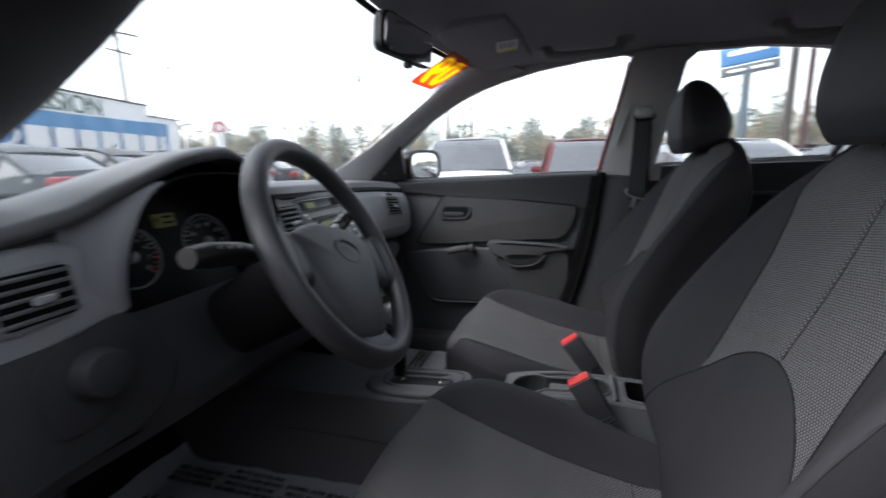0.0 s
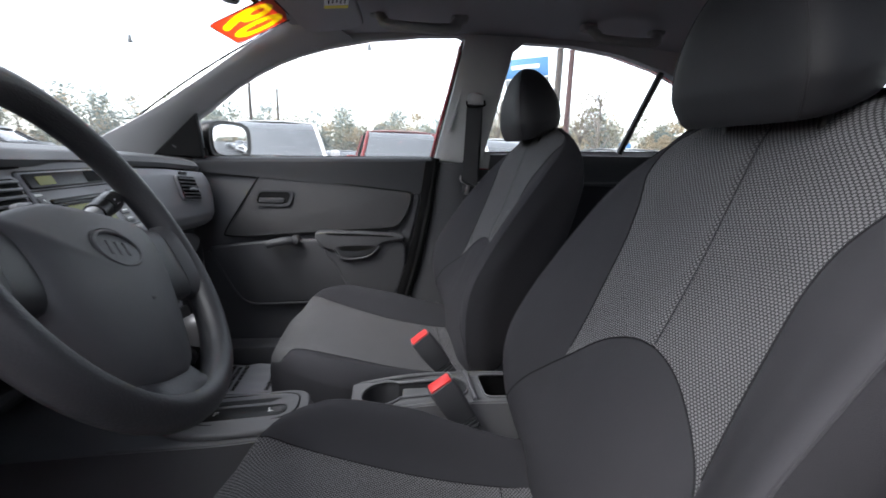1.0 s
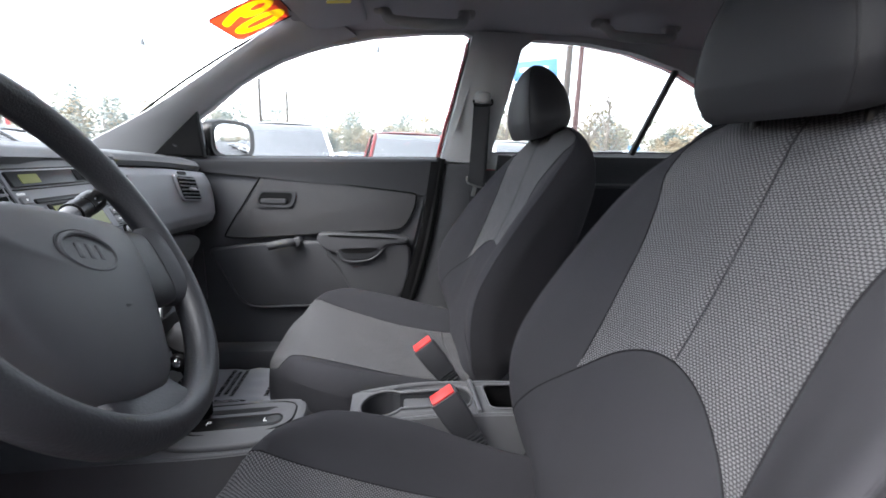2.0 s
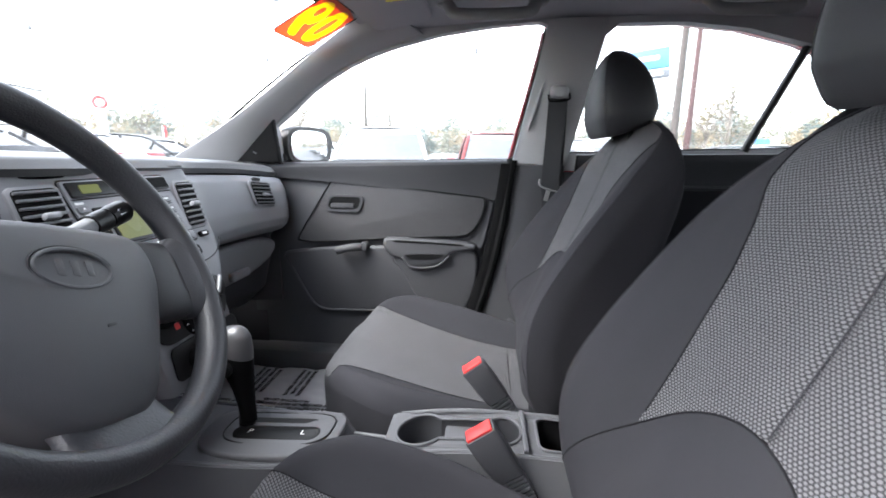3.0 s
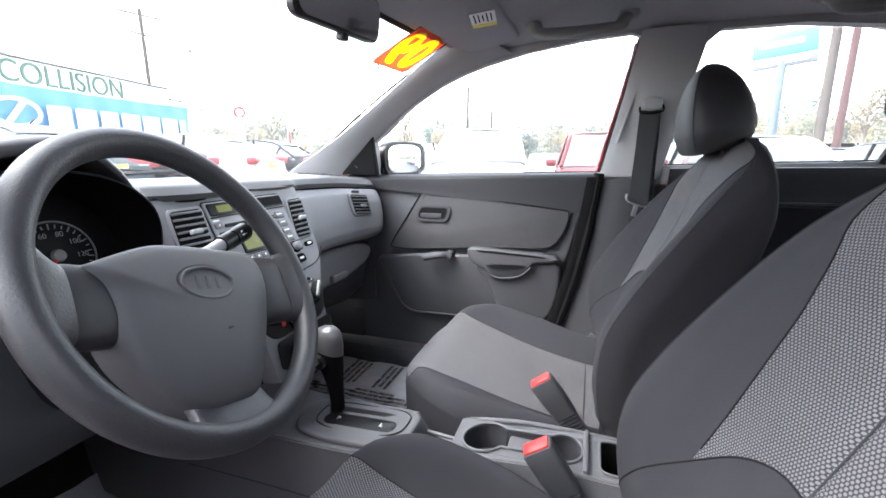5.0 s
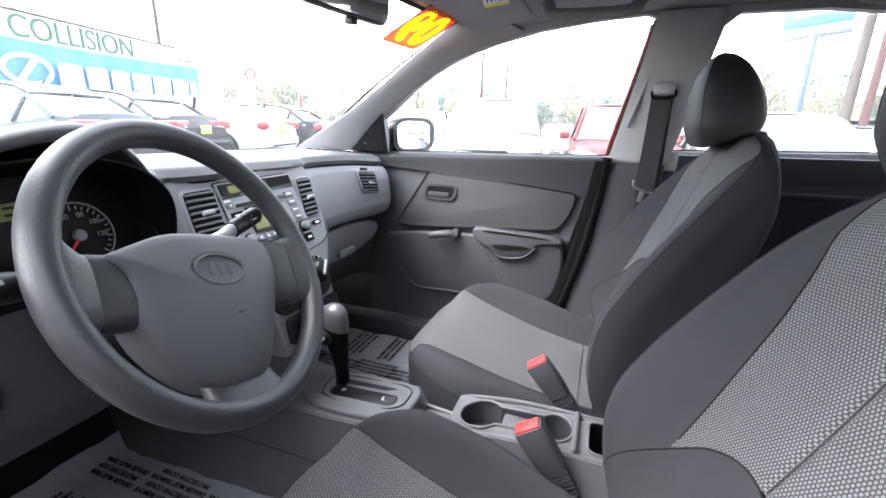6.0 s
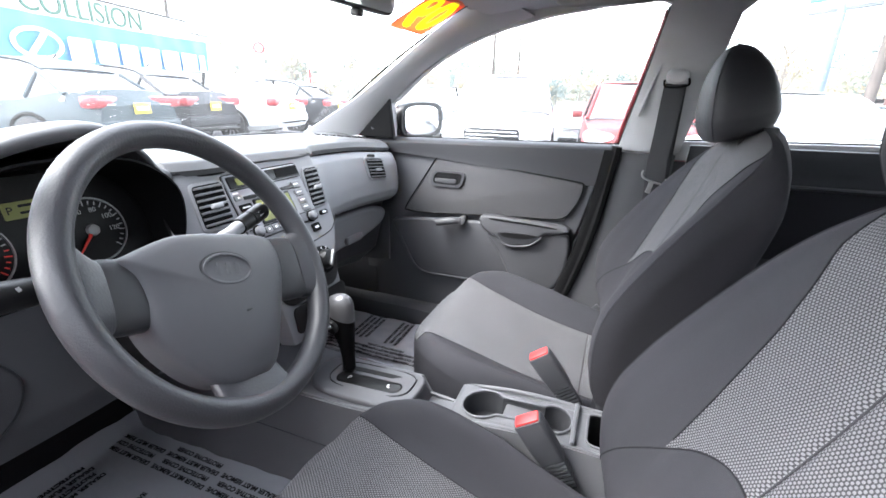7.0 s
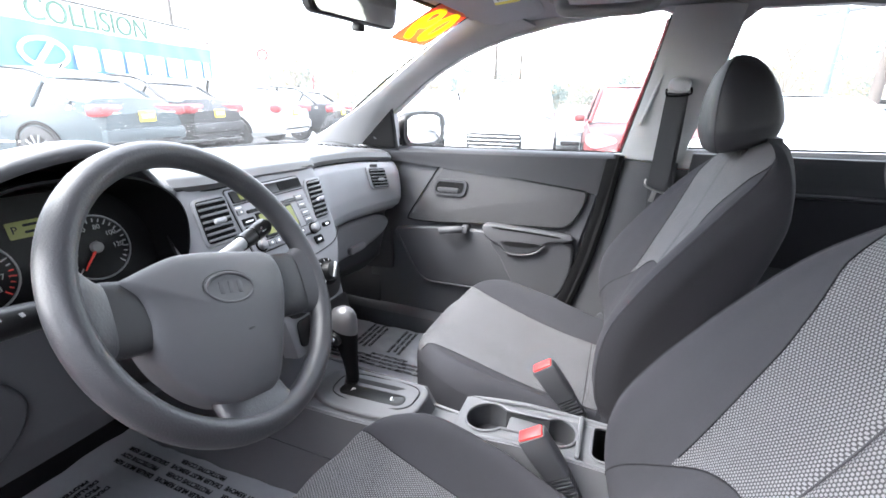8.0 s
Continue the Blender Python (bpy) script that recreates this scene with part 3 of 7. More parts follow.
def passenger_door():
    door = thing("car_door", "grey plastic front passenger door panel with cloth insert, closed", "door")

    def main(u, v):
        z = 0.30 + 0.60 * v
        back = 0.30 - 0.13 * v + 0.05 * (1 - v) ** 3
        front = 0.965
        y = front + (back - front) * u
        return (door_x(z), y, z)
    part("panel", surf(main, 30, 24, 0.02), DOORP, door)

    def top(u, v):
        y = 0.965 + (0.150 - 0.965) * u
        zt = 0.936 + 0.018 * u
        zb = 0.901 - 0.066 * u ** 1.25
        if v < 0.75:
            k = v / 0.75
            return (0.6385 + 0.004 * math.cos(k * 3), y, zb + (zt - 0.012 - zb) * k)
        k = (v - 0.75) / 0.25
        return (0.6345 + 0.05 * (1 - math.cos(k * 1.5)), y, zt - 0.012 + 0.014 * math.sin(k * 1.57))
    part("upper_pad", surf(top, 24, 16, 0.01), DOORTOP, door, "darker grey upper pad below the window")

    insert = rail([(0.676, 0.886), (0.660, 0.887), (0.52, 0.875), (0.36, 0.860), (0.255, 0.849), (0.218, 0.844), (0.211, 0.832), (0.216, 0.80), (0.232, 0.765), (0.252, 0.740), (0.285, 0.729), (0.40, 0.722), (0.55, 0.712), (0.70, 0.701), (0.775, 0.702), (0.782, 0.717), (0.735, 0.795), (0.690, 0.868)], 0.64, 0.012)
    bm = plate(insert, lambda a, b, d: (door_x(b) - 0.004 - d, a, b), 0.008, 0.004)
    lay = bm.loops.layers.uv.new("UVMap")
    for f in bm.faces:
        for lp in f.loops:
            lp[lay].uv = (lp.vert.co.y, lp.vert.co.z)
    part("cloth_insert", bm, WEAVED, door, "woven grey cloth insert")
    part("insert_seam", tube([(door_x(b) - 0.0118, a, b) for a, b in insert], 0.0024, 6, closed=True), MATTE, door)
    # lower map pocket, a shallow step in the panel
    pocket = rail([(0.838, 0.655), (0.79, 0.672), (0.60, 0.690), (0.40, 0.690), (0.24, 0.680), (0.235, 0.60), (0.26, 0.50), (0.34, 0.470), (0.55, 0.474), (0.66, 0.470), (0.715, 0.471), (0.755, 0.490), (0.785, 0.540), (0.812, 0.600)], 0, 0)
    part("lower_panel", plate(pocket, lambda a, b, d: (door_x(b) - 0.002 - d, a, b), 0.014, 0.010, 4), DOORP, door)
    part("pocket_lip", tube(smooth_line([(door_x(q[2]) - 0.014, q[1], q[2]) for q in [(0.634, 0.836, 0.652), (0.631, 0.805, 0.583), (0.628, 0.772, 0.512), (0.627, 0.745, 0.481), (0.627, 0.71, 0.470), (0.627, 0.6, 0.472), (0.628, 0.40, 0.474)]], 6), 0.0045, 8), DOORP, door)
    # front corner piece joining the dashboard
    part("corner_pad", surf(lambda u, v: (0.645 - 0.02 * (1 - u), 0.86 + 0.10 * (1 - u), 0.50 + 0.40 * v), 6, 10, 0.02), DOORP, door)
    # inner door handle in its bowl
    ring_o = [(0.636 + a - 0.25 * b, 0.820 + b) for a, b in round_rect(0.112, 0.052, 0.018)]
    ring_i = [(0.637 + a - 0.25 * b, 0.821 + b) for a, b in round_rect(0.096, 0.036, 0.013)]
    handle = part("handle_bezel", holed(ring_o, [ring_i], lambda a, b, d: (door_x(b) - 0.011 - d, a, b), 0.005), DOORTOP, door, "dark plastic handle bezel")
    part("bowl_recess", plate(ring_i, lambda a, b, d: (door_x(b) - 0.0125 - d, a, b), 0.001), MATTE, handle)
    part("lever", plate([(0.642 + a, 0.813 + b) for a, b in round_rect(0.074, 0.015, 0.006)], lambda a, b, d: (door_x(b) - 0.0135 - d, a, b), 0.006, 0.003), DOORTOP, handle, "grey plastic pull lever")
    # armrest with pull cup
    arm = rail([(0.512, 0.712), (0.49, 0.722), (0.40, 0.720), (0.30, 0.716), (0.240, 0.709), (0.236, 0.694), (0.27, 0.687), (0.305, 0.680), (0.322, 0.656), (0.350, 0.636), (0.400, 0.626), (0.438, 0.630), (0.456, 0.652), (0.490, 0.668), (0.508, 0.688)], 0, 0)
    pod = rail([(0.485, 0.665), (0.455, 0.600), (0.425, 0.540), (0.395, 0.495), (0.34, 0.480), (0.27, 0.490), (0.235, 0.55), (0.225, 0.65), (0.25, 0.69), (0.36, 0.69)], 0, 0)
    part("armrest_pod", plate(pod, lambda a, b, d: (door_x(b) - 0.010 - d, a, b), 0.016, 0.013, 5), DOORP, door)
    rest = part("armrest", plate(arm, lambda a, b, d: (door_x(b) - 0.006 - d, a, b), 0.032, 0.010, 5), DOORP, door)
    cup = rail([(0.446, 0.672), (0.40, 0.676), (0.328, 0.676), (0.334, 0.660), (0.356, 0.646), (0.400, 0.638), (0.430, 0.642), (0.442, 0.656)], 0, 0)
    part("pull_cup", plate(cup, lambda a, b, d: (door_x(b) - 0.0382 - d, a, b), 0.0012), DOORTOP, rest, "shadowed pull cup")
    part("cup_shadow", plate(rail([(0.438, 0.672), (0.39, 0.676), (0.335, 0.676), (0.342, 0.666), (0.38, 0.660), (0.430, 0.660)], 0, 0), lambda a, b, d: (door_x(b) - 0.0396 - d, a, b), 0.0008), BLACK, rest)
    part("cup_lip", tube([(door_x(p[1]) - 0.0380, p[0], p[1]) for p in smooth_line([(0.455, 0.664, 0), (0.443, 0.642, 0), (0.430, 0.634, 0), (0.400, 0.630, 0), (0.354, 0.638, 0), (0.328, 0.655, 0), (0.312, 0.674, 0)], 5)], 0.0030, 8), DOORP, rest)
    part("pull_slot", plate(rail([(0.470, 0.7160), (0.36, 0.7130), (0.275, 0.7080), (0.280, 0.7040), (0.37, 0.7080), (0.465, 0.7100)], 0, 0), lambda a, b, d: (door_x(b) - 0.0330 - d, a, b), 0.0055), MATTE, rest)
    # window winder folded forward
    wind = part("window_winder", tube(smooth_line([(0.614, 0.584, 0.690), (0.604, 0.602, 0.691), (0.602, 0.630, 0.686), (0.603, 0.656, 0.680)], 6), [0.0125] * 19, 12, flat=1.0), DOORP, door)
    part("winder_boss", cyl((0.642, 0.575, 0.691), (0.607, 0.575, 0.691), 0.015, 0.013, 20, 0.004), DOORP, wind)
    # dark joint at the rear edge of the door
    part("edge_seal", tube(smooth_line([(0.640, 0.136, 0.955), (0.640, 0.148, 0.86), (0.638, 0.160, 0.77), (0.638, 0.190, 0.62), (0.640, 0.24, 0.46), (0.648, 0.32, 0.32)], 6), 0.014, 8), RUBBER, door)
    back = [(0.168, 0.945), (0.178, 0.86), (0.190, 0.77), (0.205, 0.70), (0.224, 0.62), (0.268, 0.47), (0.240, 0.46), (0.188, 0.62), (0.158, 0.77), (0.146, 0.86), (0.136, 0.945)]
    part("edge_return", plate(back, lambda a, b, d: (min(door_x(b) - 0.013, 0.6315) - d, a, b), 0.004, 0.002), MATTE, door, "black return edge at the door's rear")
    return door


def rear_door():
    d = thing("car_door", "dark grey rear passenger door panel, closed", "door")
    part("panel", surf(lambda u, v: (0.655 + 0.012 * v, 0.08 - 0.97 * u, 0.32 + 0.62 * v - 0.02 * (1 - u) * v), 10, 10, 0.02), DOORTOP, d)
    part("upper_pad", surf(lambda u, v: (0.632 + 0.014 * math.cos(v * 3.1), -0.04 - 0.85 * u, 0.885 + 0.085 * v + 0.012 * u), 10, 8, 0.012), DOORTOP, d)
    part("pad_line", tube([(0.614, -0.04, 0.884), (0.614, -0.45, 0.889), (0.614, -0.88, 0.896)], 0.0035, 8), DOORP, d)
    part("cloth_insert", box(0.648, -0.42, 0.78, 0.014, 0.86, 0.19, 0.006), SIDECL, d, "black cloth panel below the pad")


def pillar_trim():
    def low(u, v):
        z = 0.30 + 0.64 * v
        yf = curve_at(z, [0.30, 0.45, 0.62, 0.8, 0.95], [0.42, 0.33, 0.26, 0.20, 0.132])
        yb = curve_at(z, [0.30, 0.6, 0.8, 0.95], [0.02, -0.0, -0.01, -0.015])
        y = yf + (yb - yf) * u
        return (0.662 - 0.022 * math.sin(math.pi * u), y, z)
    for sg, word in ((1, "right"),):
        structure("pillar_lower_" + word, surf(lambda u, v, sg=sg: (sg * low(u, v)[0], low(u, v)[1], low(u, v)[2]), 14, 16, 0.012), DOORP, "grey plastic lower trim of the door pillar", "pillar")

        def up(u, v, sg=sg):
            z = 0.945 + 0.36 * v
            yf, yb = 0.128 - 0.066 * v, -0.022 - 0.062 * v
            return (sg * (side_x(z) - 0.026 - 0.016 * math.sin(math.pi * u) ** 0.7), yf + (yb - yf) * u, z)
        structure("pillar_upper_" + word, surf(up, 14, 12, 0.008), PILLAR, "pale grey upper trim of the door pillar", "pillar")


def seat_belt():
    b = thing("seat_belt", "dark grey front seat belt on the pale door pillar", "seat belt")
    def strip(pts, w=0.044):
        pts = smooth_line(pts, 6)
        return surf(lambda u, v: pts[min(int(round(u * (len(pts) - 1))), len(pts) - 1)] + Vector((0.006, w * (v - 0.5), 0)), len(pts) - 1, 2, 0.0016)
    part("webbing", strip([(0.598, 0.022, 1.118), (0.594, 0.022, 1.05), (0.600, 0.022, 0.95), (0.602, 0.022, 0.85), (0.605, 0.02, 0.7), (0.61, 0.02, 0.42)], 0.048), WEBBING, b)
    part("webbing_return", strip([(0.588, 0.026, 1.118), (0.582, 0.030, 1.0), (0.576, 0.034, 0.90), (0.572, 0.03, 0.82), (0.56, 0.03, 0.60)], 0.046), WEBBING, b)
    g = part("belt_guide", loft([[(0.606 - d, 0.022 + a * k, 1.136 + q * k - 0.10 * d) for a, q in oval(0.025, 0.018, 28, 0.75)] for d, k in ((0.0, 1.0), (0.014, 1.0), (0.022, 0.90), (0.027, 0.65), (0.028, 0.1))]), PILLAR, b, "pale grey belt guide cover")
    part("guide_loop", tube(smooth_line([(0.592, -0.004, 1.130), (0.584, -0.002, 1.114), (0.584, 0.044, 1.110), (0.592, 0.050, 1.126)], 5), 0.0026, 8), MATTE, g)
    part("slide_cover", tube([(0.600, 0.053, 1.191), (0.612, 0.075, 1.115), (0.622, 0.097, 1.038)], 0.0045, 8), PILLAR, b)
    part("latch_plate", tube(smooth_line([(0.570, 0.064, 0.905), (0.566, 0.060, 0.886), (0.566, 0.012, 0.872), (0.570, 0.006, 0.886)], 5), 0.0028, 8), STEEL, b, "steel latch plate")
    part("latch_tongue", box(0.567, 0.042, 0.862, 0.003, 0.012, 0.032, 0.001, pose(0, 0, 0, 12, 0, 0)), STEEL, b)
    part("anchor_strap", box(0.618, 0.140, 0.440, 0.006, 0.030, 0.085, 0.002, pose(0, 0, 0, 38, 0, 0)), BUCKLE, b, "grey anchor strap at the sill")


def mirror_outside():
    m = thing("door_mirror", "black outside door mirror wet with rain", "mirror")
    part("corner_cover", plate([(0.826, 0.936), (0.828, 1.062), (0.965, 0.942)], lambda a, b, d: (side_x(b) - 0.050 - d, a, b), 0.018, 0.008, 3), MATTE, m, "black plastic triangle inside the window corner")
    part("adjuster", tube([(0.645, 0.905, 0.963), (0.632, 0.902, 0.967), (0.618, 0.898, 0.972)], [0.009, 0.006, 0.008], 10), BLACK, m)
    shape = [(a, b) for a, b in oval(0.120, 0.061, 36, 0.58)]
    c = frame_of((0.805, 0.80, 0.992), (0.97, -0.24, 0.0), (0.0, 0.0, 1))
    rings = []
    for d, k in ((0.0, 1.0), (-0.01, 1.03), (-0.035, 1.0), (-0.06, 0.86), (-0.078, 0.55), (-0.082, 0.1)):
        rings.append([c @ Vector((a * k, b * k, d)) for a, b in shape])
    housing = part("housing", loft(rings), BLACK, m)
    part("glass", plate([(a * 0.80 - 0.010, b * 0.80) for a, b in shape], lambda a, b, d: c @ Vector((a, b, 0.001 + d)), 0.003, 0.001), MIRROR, housing, "mirror glass")
    part("foot", box(0.715, 0.86, 0.955, 0.06, 0.05, 0.03, 0.01), BLACK, m)


def driver_door():
    d = thing("car_door", "red driver door standing open with grey inner panel", "door")
    m = frame_of((-0.735, 0.985, 0.0), (-0.90, -0.43, 0), (0, 0, 1))
    part("outer_skin", plate([(0.0, 0.33), (0.98, 0.36), (1.0, 0.95), (0.0, 0.94)], lambda a, b, q: m @ Vector((a, b, -0.05 - q)), 0.02), BODYRED, d)
    part("panel", plate([(0.5 + a, 0.64 + b) for a, b in round_rect(0.94, 0.60, 0.05)], lambda a, b, q: m @ Vector((a, b, q - 0.03)), 0.05, 0.02), DOORP, d)
    part("window_bar", tube([m @ Vector(p) for p in ((0.02, 0.94, -0.03), (0.45, 1.2, -0.05), (0.9, 1.3, -0.06), (0.98, 0.95, -0.03))], 0.022, 8), BLACK, d)


driver_door()
passenger_door()
rear_door()
pillar_trim()
seat_belt()
mirror_outside()


# ---------------------------------------------------------------- ceiling fittings
def grab_handle(y0, y1):
    g = thing("grab_handle", "grey plastic grab handle on the roof edge", "grab handle", "roof grab handles")
    x = 0.455
    z = 1.312
    pts = smooth_line([(x + 0.02, y0, z + 0.012), (x - 0.01, y0 - 0.012, z - 0.012), (x - 0.024, y0 - 0.035, z - 0.030), (x - 0.024, y1 + 0.035, z - 0.030), (x - 0.01, y1 + 0.012, z - 0.012), (x + 0.02, y1, z + 0.012)], 6)
    part("bar", tube(pts, 0.0155, 14, flat=0.75), LINER_P, g)
    part("foot", box(x + 0.012, y0, z + 0.006, 0.036, 0.046, 0.026, 0.012), LINER_P, g)
    part("foot", box(x + 0.012, y1, z + 0.006, 0.036, 0.046, 0.026, 0.012), LINER_P, g)


LINER_P = mat("grey_handle_plastic", (0.20, 0.20, 0.205), 0.6, grain=(1000, 0.2), vary=0.05)
grab_handle(0.315, 0.10)
grab_handle(-0.26, -0.46)


def sun_visor(cx, label):
    v = thing("sun_visor", label, "sun visor", "front sun visors")
    sh = rail([(cx - 0.19, 0.0), (cx + 0.10, 0.0), (cx + 0.19, 0.005), (cx + 0.205, 0.05), (cx + 0.19, 0.14), (cx + 0.13, 0.165), (cx - 0.15, 0.165), (cx - 0.19, 0.14)], 0, 0)
    part("panel", plate(sh, lambda a, b, d: (a, 0.545 - b * 0.97 - 0.14 * a * a, 1.306 + b * 0.13 - 0.06 * a * a - d), 0.014, 0.006, 3), LINER, v)
    part("hinge_rod", tube([(cx + 0.05, 0.525, 1.30), (cx + 0.19, 0.515, 1.297), (cx + 0.225, 0.50, 1.315)], 0.005, 8), MATTE, v)
    return v


vis = sun_visor(0.335, "grey cloth sun visor folded up, with a paper warning label")
sun_visor(-0.335, "grey cloth sun visor folded up")
lab = pose(0.335, 0.405, 1.2995, -7.6, 2.7, 8)
part("label", plate(round_rect(0.085, 0.055, 0.002, 1), lambda a, b, d: lab @ Vector((a, b, -d)), 0.0015), WHITEP, vis, "white and yellow warning label")
YELLOWP = mat("yellow_print", (0.75, 0.62, 0.05), 0.5, vary=0.03)
part("label_band", plate([(a + 0.033, b) for a, b in round_rect(0.018, 0.055, 0.002, 1)], lambda a, b, d: lab @ Vector((a, b, -0.002 - d)), 0.0006), YELLOWP, vis)
for k in range(5):
    part("print_line", plate([(a - 0.012, b + 0.018 - 0.009 * k) for a, b in round_rect(0.05 - 0.006 * (k % 3), 0.003, 0.001, 1)], lambda a, b, d: lab @ Vector((a, b, -0.002 - d)), 0.0005), MATTE, vis)


def rear_view_mirror():
    m = thing("rear_view_mirror", "black rear-view mirror on a stalk at the windshield", "mirror")
    c = frame_of((-0.002, 0.560, 1.243), (0.988, -0.13, 0.0), (0.0, -0.10, 1))
    sh = [(a, b) for a, b in round_rect(0.214, 0.074, 0.020, 7)]
    rings = [[c @ Vector((a * k, b * k, d)) for a, b in sh] for d, k in ((0.004, 0.97), (0.0, 1.0), (-0.014, 0.99), (-0.028, 0.85), (-0.034, 0.4))]
    part("housing", loft(rings), BLACK, m)
    part("glass", plate([(a * 0.94, b * 0.88) for a, b in sh], lambda a, b, d: c @ Vector((a, b, 0.0045 + d)), 0.002), MIRROR, m, "mirror glass")
    part("night_tab", box(0, 0, 0, 0.016, 0.012, 0.018, 0.003, None), BLACK, m).matrix_local = c @ pose(0.01, -0.043, -0.004)
    part("stalk", tube([c @ Vector((0.0, 0.01, -0.03)), (-0.01, 0.60, 1.285), (-0.01, 0.585, 1.318)], [0.012, 0.009, 0.014], 12), BLACK, m)
    part("mount_cover", box(-0.01, 0.575, 1.318, 0.11, 0.09, 0.024, 0.01), LINER_P, m, "grey mounting cover at the roof edge")


rear_view_mirror()


def sticker():
    s = thing("windshield_sticker", "red and yellow two-digit year sticker inside the windshield", "sticker")
    c = frame_of((0.405, 0.606, 1.262), (-1, 0.10, 0.0), (0.0, -0.905, 0.425))
    put = lambda p, q, d: c @ Vector((p, q, d))
    nought = [(-0.036 + a, b) for a, b in oval(0.033, 0.064, 32, 0.85)]
    hollow = [(-0.036 + a, b) for a, b in oval(0.011, 0.036, 20, 0.9)]
    nine = rail([(0.036, 0.064), (0.058, 0.052), (0.069, 0.022), (0.067, -0.01), (0.052, -0.045), (0.034, -0.064), (0.010, -0.062), (0.020, -0.040), (0.030, -0.020), (0.014, -0.016), (0.004, 0.006), (0.004, 0.034), (0.016, 0.056)], 0, 0, 3)
    eye = [(0.036 + a, 0.026 + b) for a, b in oval(0.010, 0.018, 20)]
    part("backing", holed(round_rect(0.158, 0.150, 0.012, 4), [nought, nine], put, 0.0008), STICKRED, s)
    for shape, gap in ((nought, hollow), (nine, eye)):
        part("digit", holed(shape, [gap], put, 0.0008), STICKYEL, s, "yellow digit")
        part("digit_counter", plate(gap, put, 0.0008), STICKRED, s)
    part("border", tube([c @ Vector((a, b, -0.001)) for a, b in round_rect(0.160, 0.152, 0.013, 4)], 0.0014, 5, closed=True), RUBBER, s)
    return s


sticker()


# ---------------------------------------------------------------- dashboard
DX = [-0.70, -0.56, -0.40, -0.235, -0.19, 0.0, 0.17, 0.205, 0.30, 0.45, 0.57, 0.66]
LIPY = [0.80, 0.79, 0.95, 0.90, 0.802, 0.798, 0.802, 0.838, 0.856, 0.856, 0.832, 0.80]
LIPZ = [0.915, 0.938, 0.955, 0.957, 0.957, 0.953, 0.949, 0.947, 0.944, 0.937, 0.926, 0.918]


def dash_profile(x):
    ly, lz = curve_at(x, DX, LIPY), curve_at(x, DX, LIPZ)
    fy = curve_at(x, [-0.70, -0.56, -0.5, -0.24, -0.18, 0.0, 0.18, 0.26, 0.4, 0.57, 0.66], [0.80, 0.80, 0.91, 0.91, 0.83, 0.82, 0.815, 0.840, 0.850, 0.820, 0.775])
    turn = 0.065 * max(0.0, (x - 0.575) / 0.07) ** 2.0
    ly, fy = ly + turn, fy + turn
    e = 0.022 * min(1.0, max(0.0, (x - 0.15) / 0.08))
    return [
        (1.37 - 0.5 * x * x, lz - 0.05), (1.35 - 0.5 * x * x, 0.938), (1.15 - 0.25 * x * x, 0.948), (ly + 0.10, lz + 0.012), (ly + 0.04, lz + 0.010), (ly + 0.012, lz + 0.002), (ly, lz - 0.012),
        (ly + 0.004, lz - 0.022), (fy + 0.025, lz - 0.026), (fy + 0.008, lz - 0.029), (fy - 0.001, lz - 0.042), (fy - 0.010, 0.868 - 0.3 * e), (fy - 0.017, 0.832 - 0.7 * e), (fy - 0.017, 0.802 - e), (fy - 0.008, 0.780 - e), (fy + 0.010, 0.765 - e),
        (fy + 0.034, 0.757 - e), (fy + 0.046, 0.745 - e), (fy + 0.050, 0.66), (fy + 0.075, 0.56), (fy + 0.14, 0.50), (1.3, 0.48)]


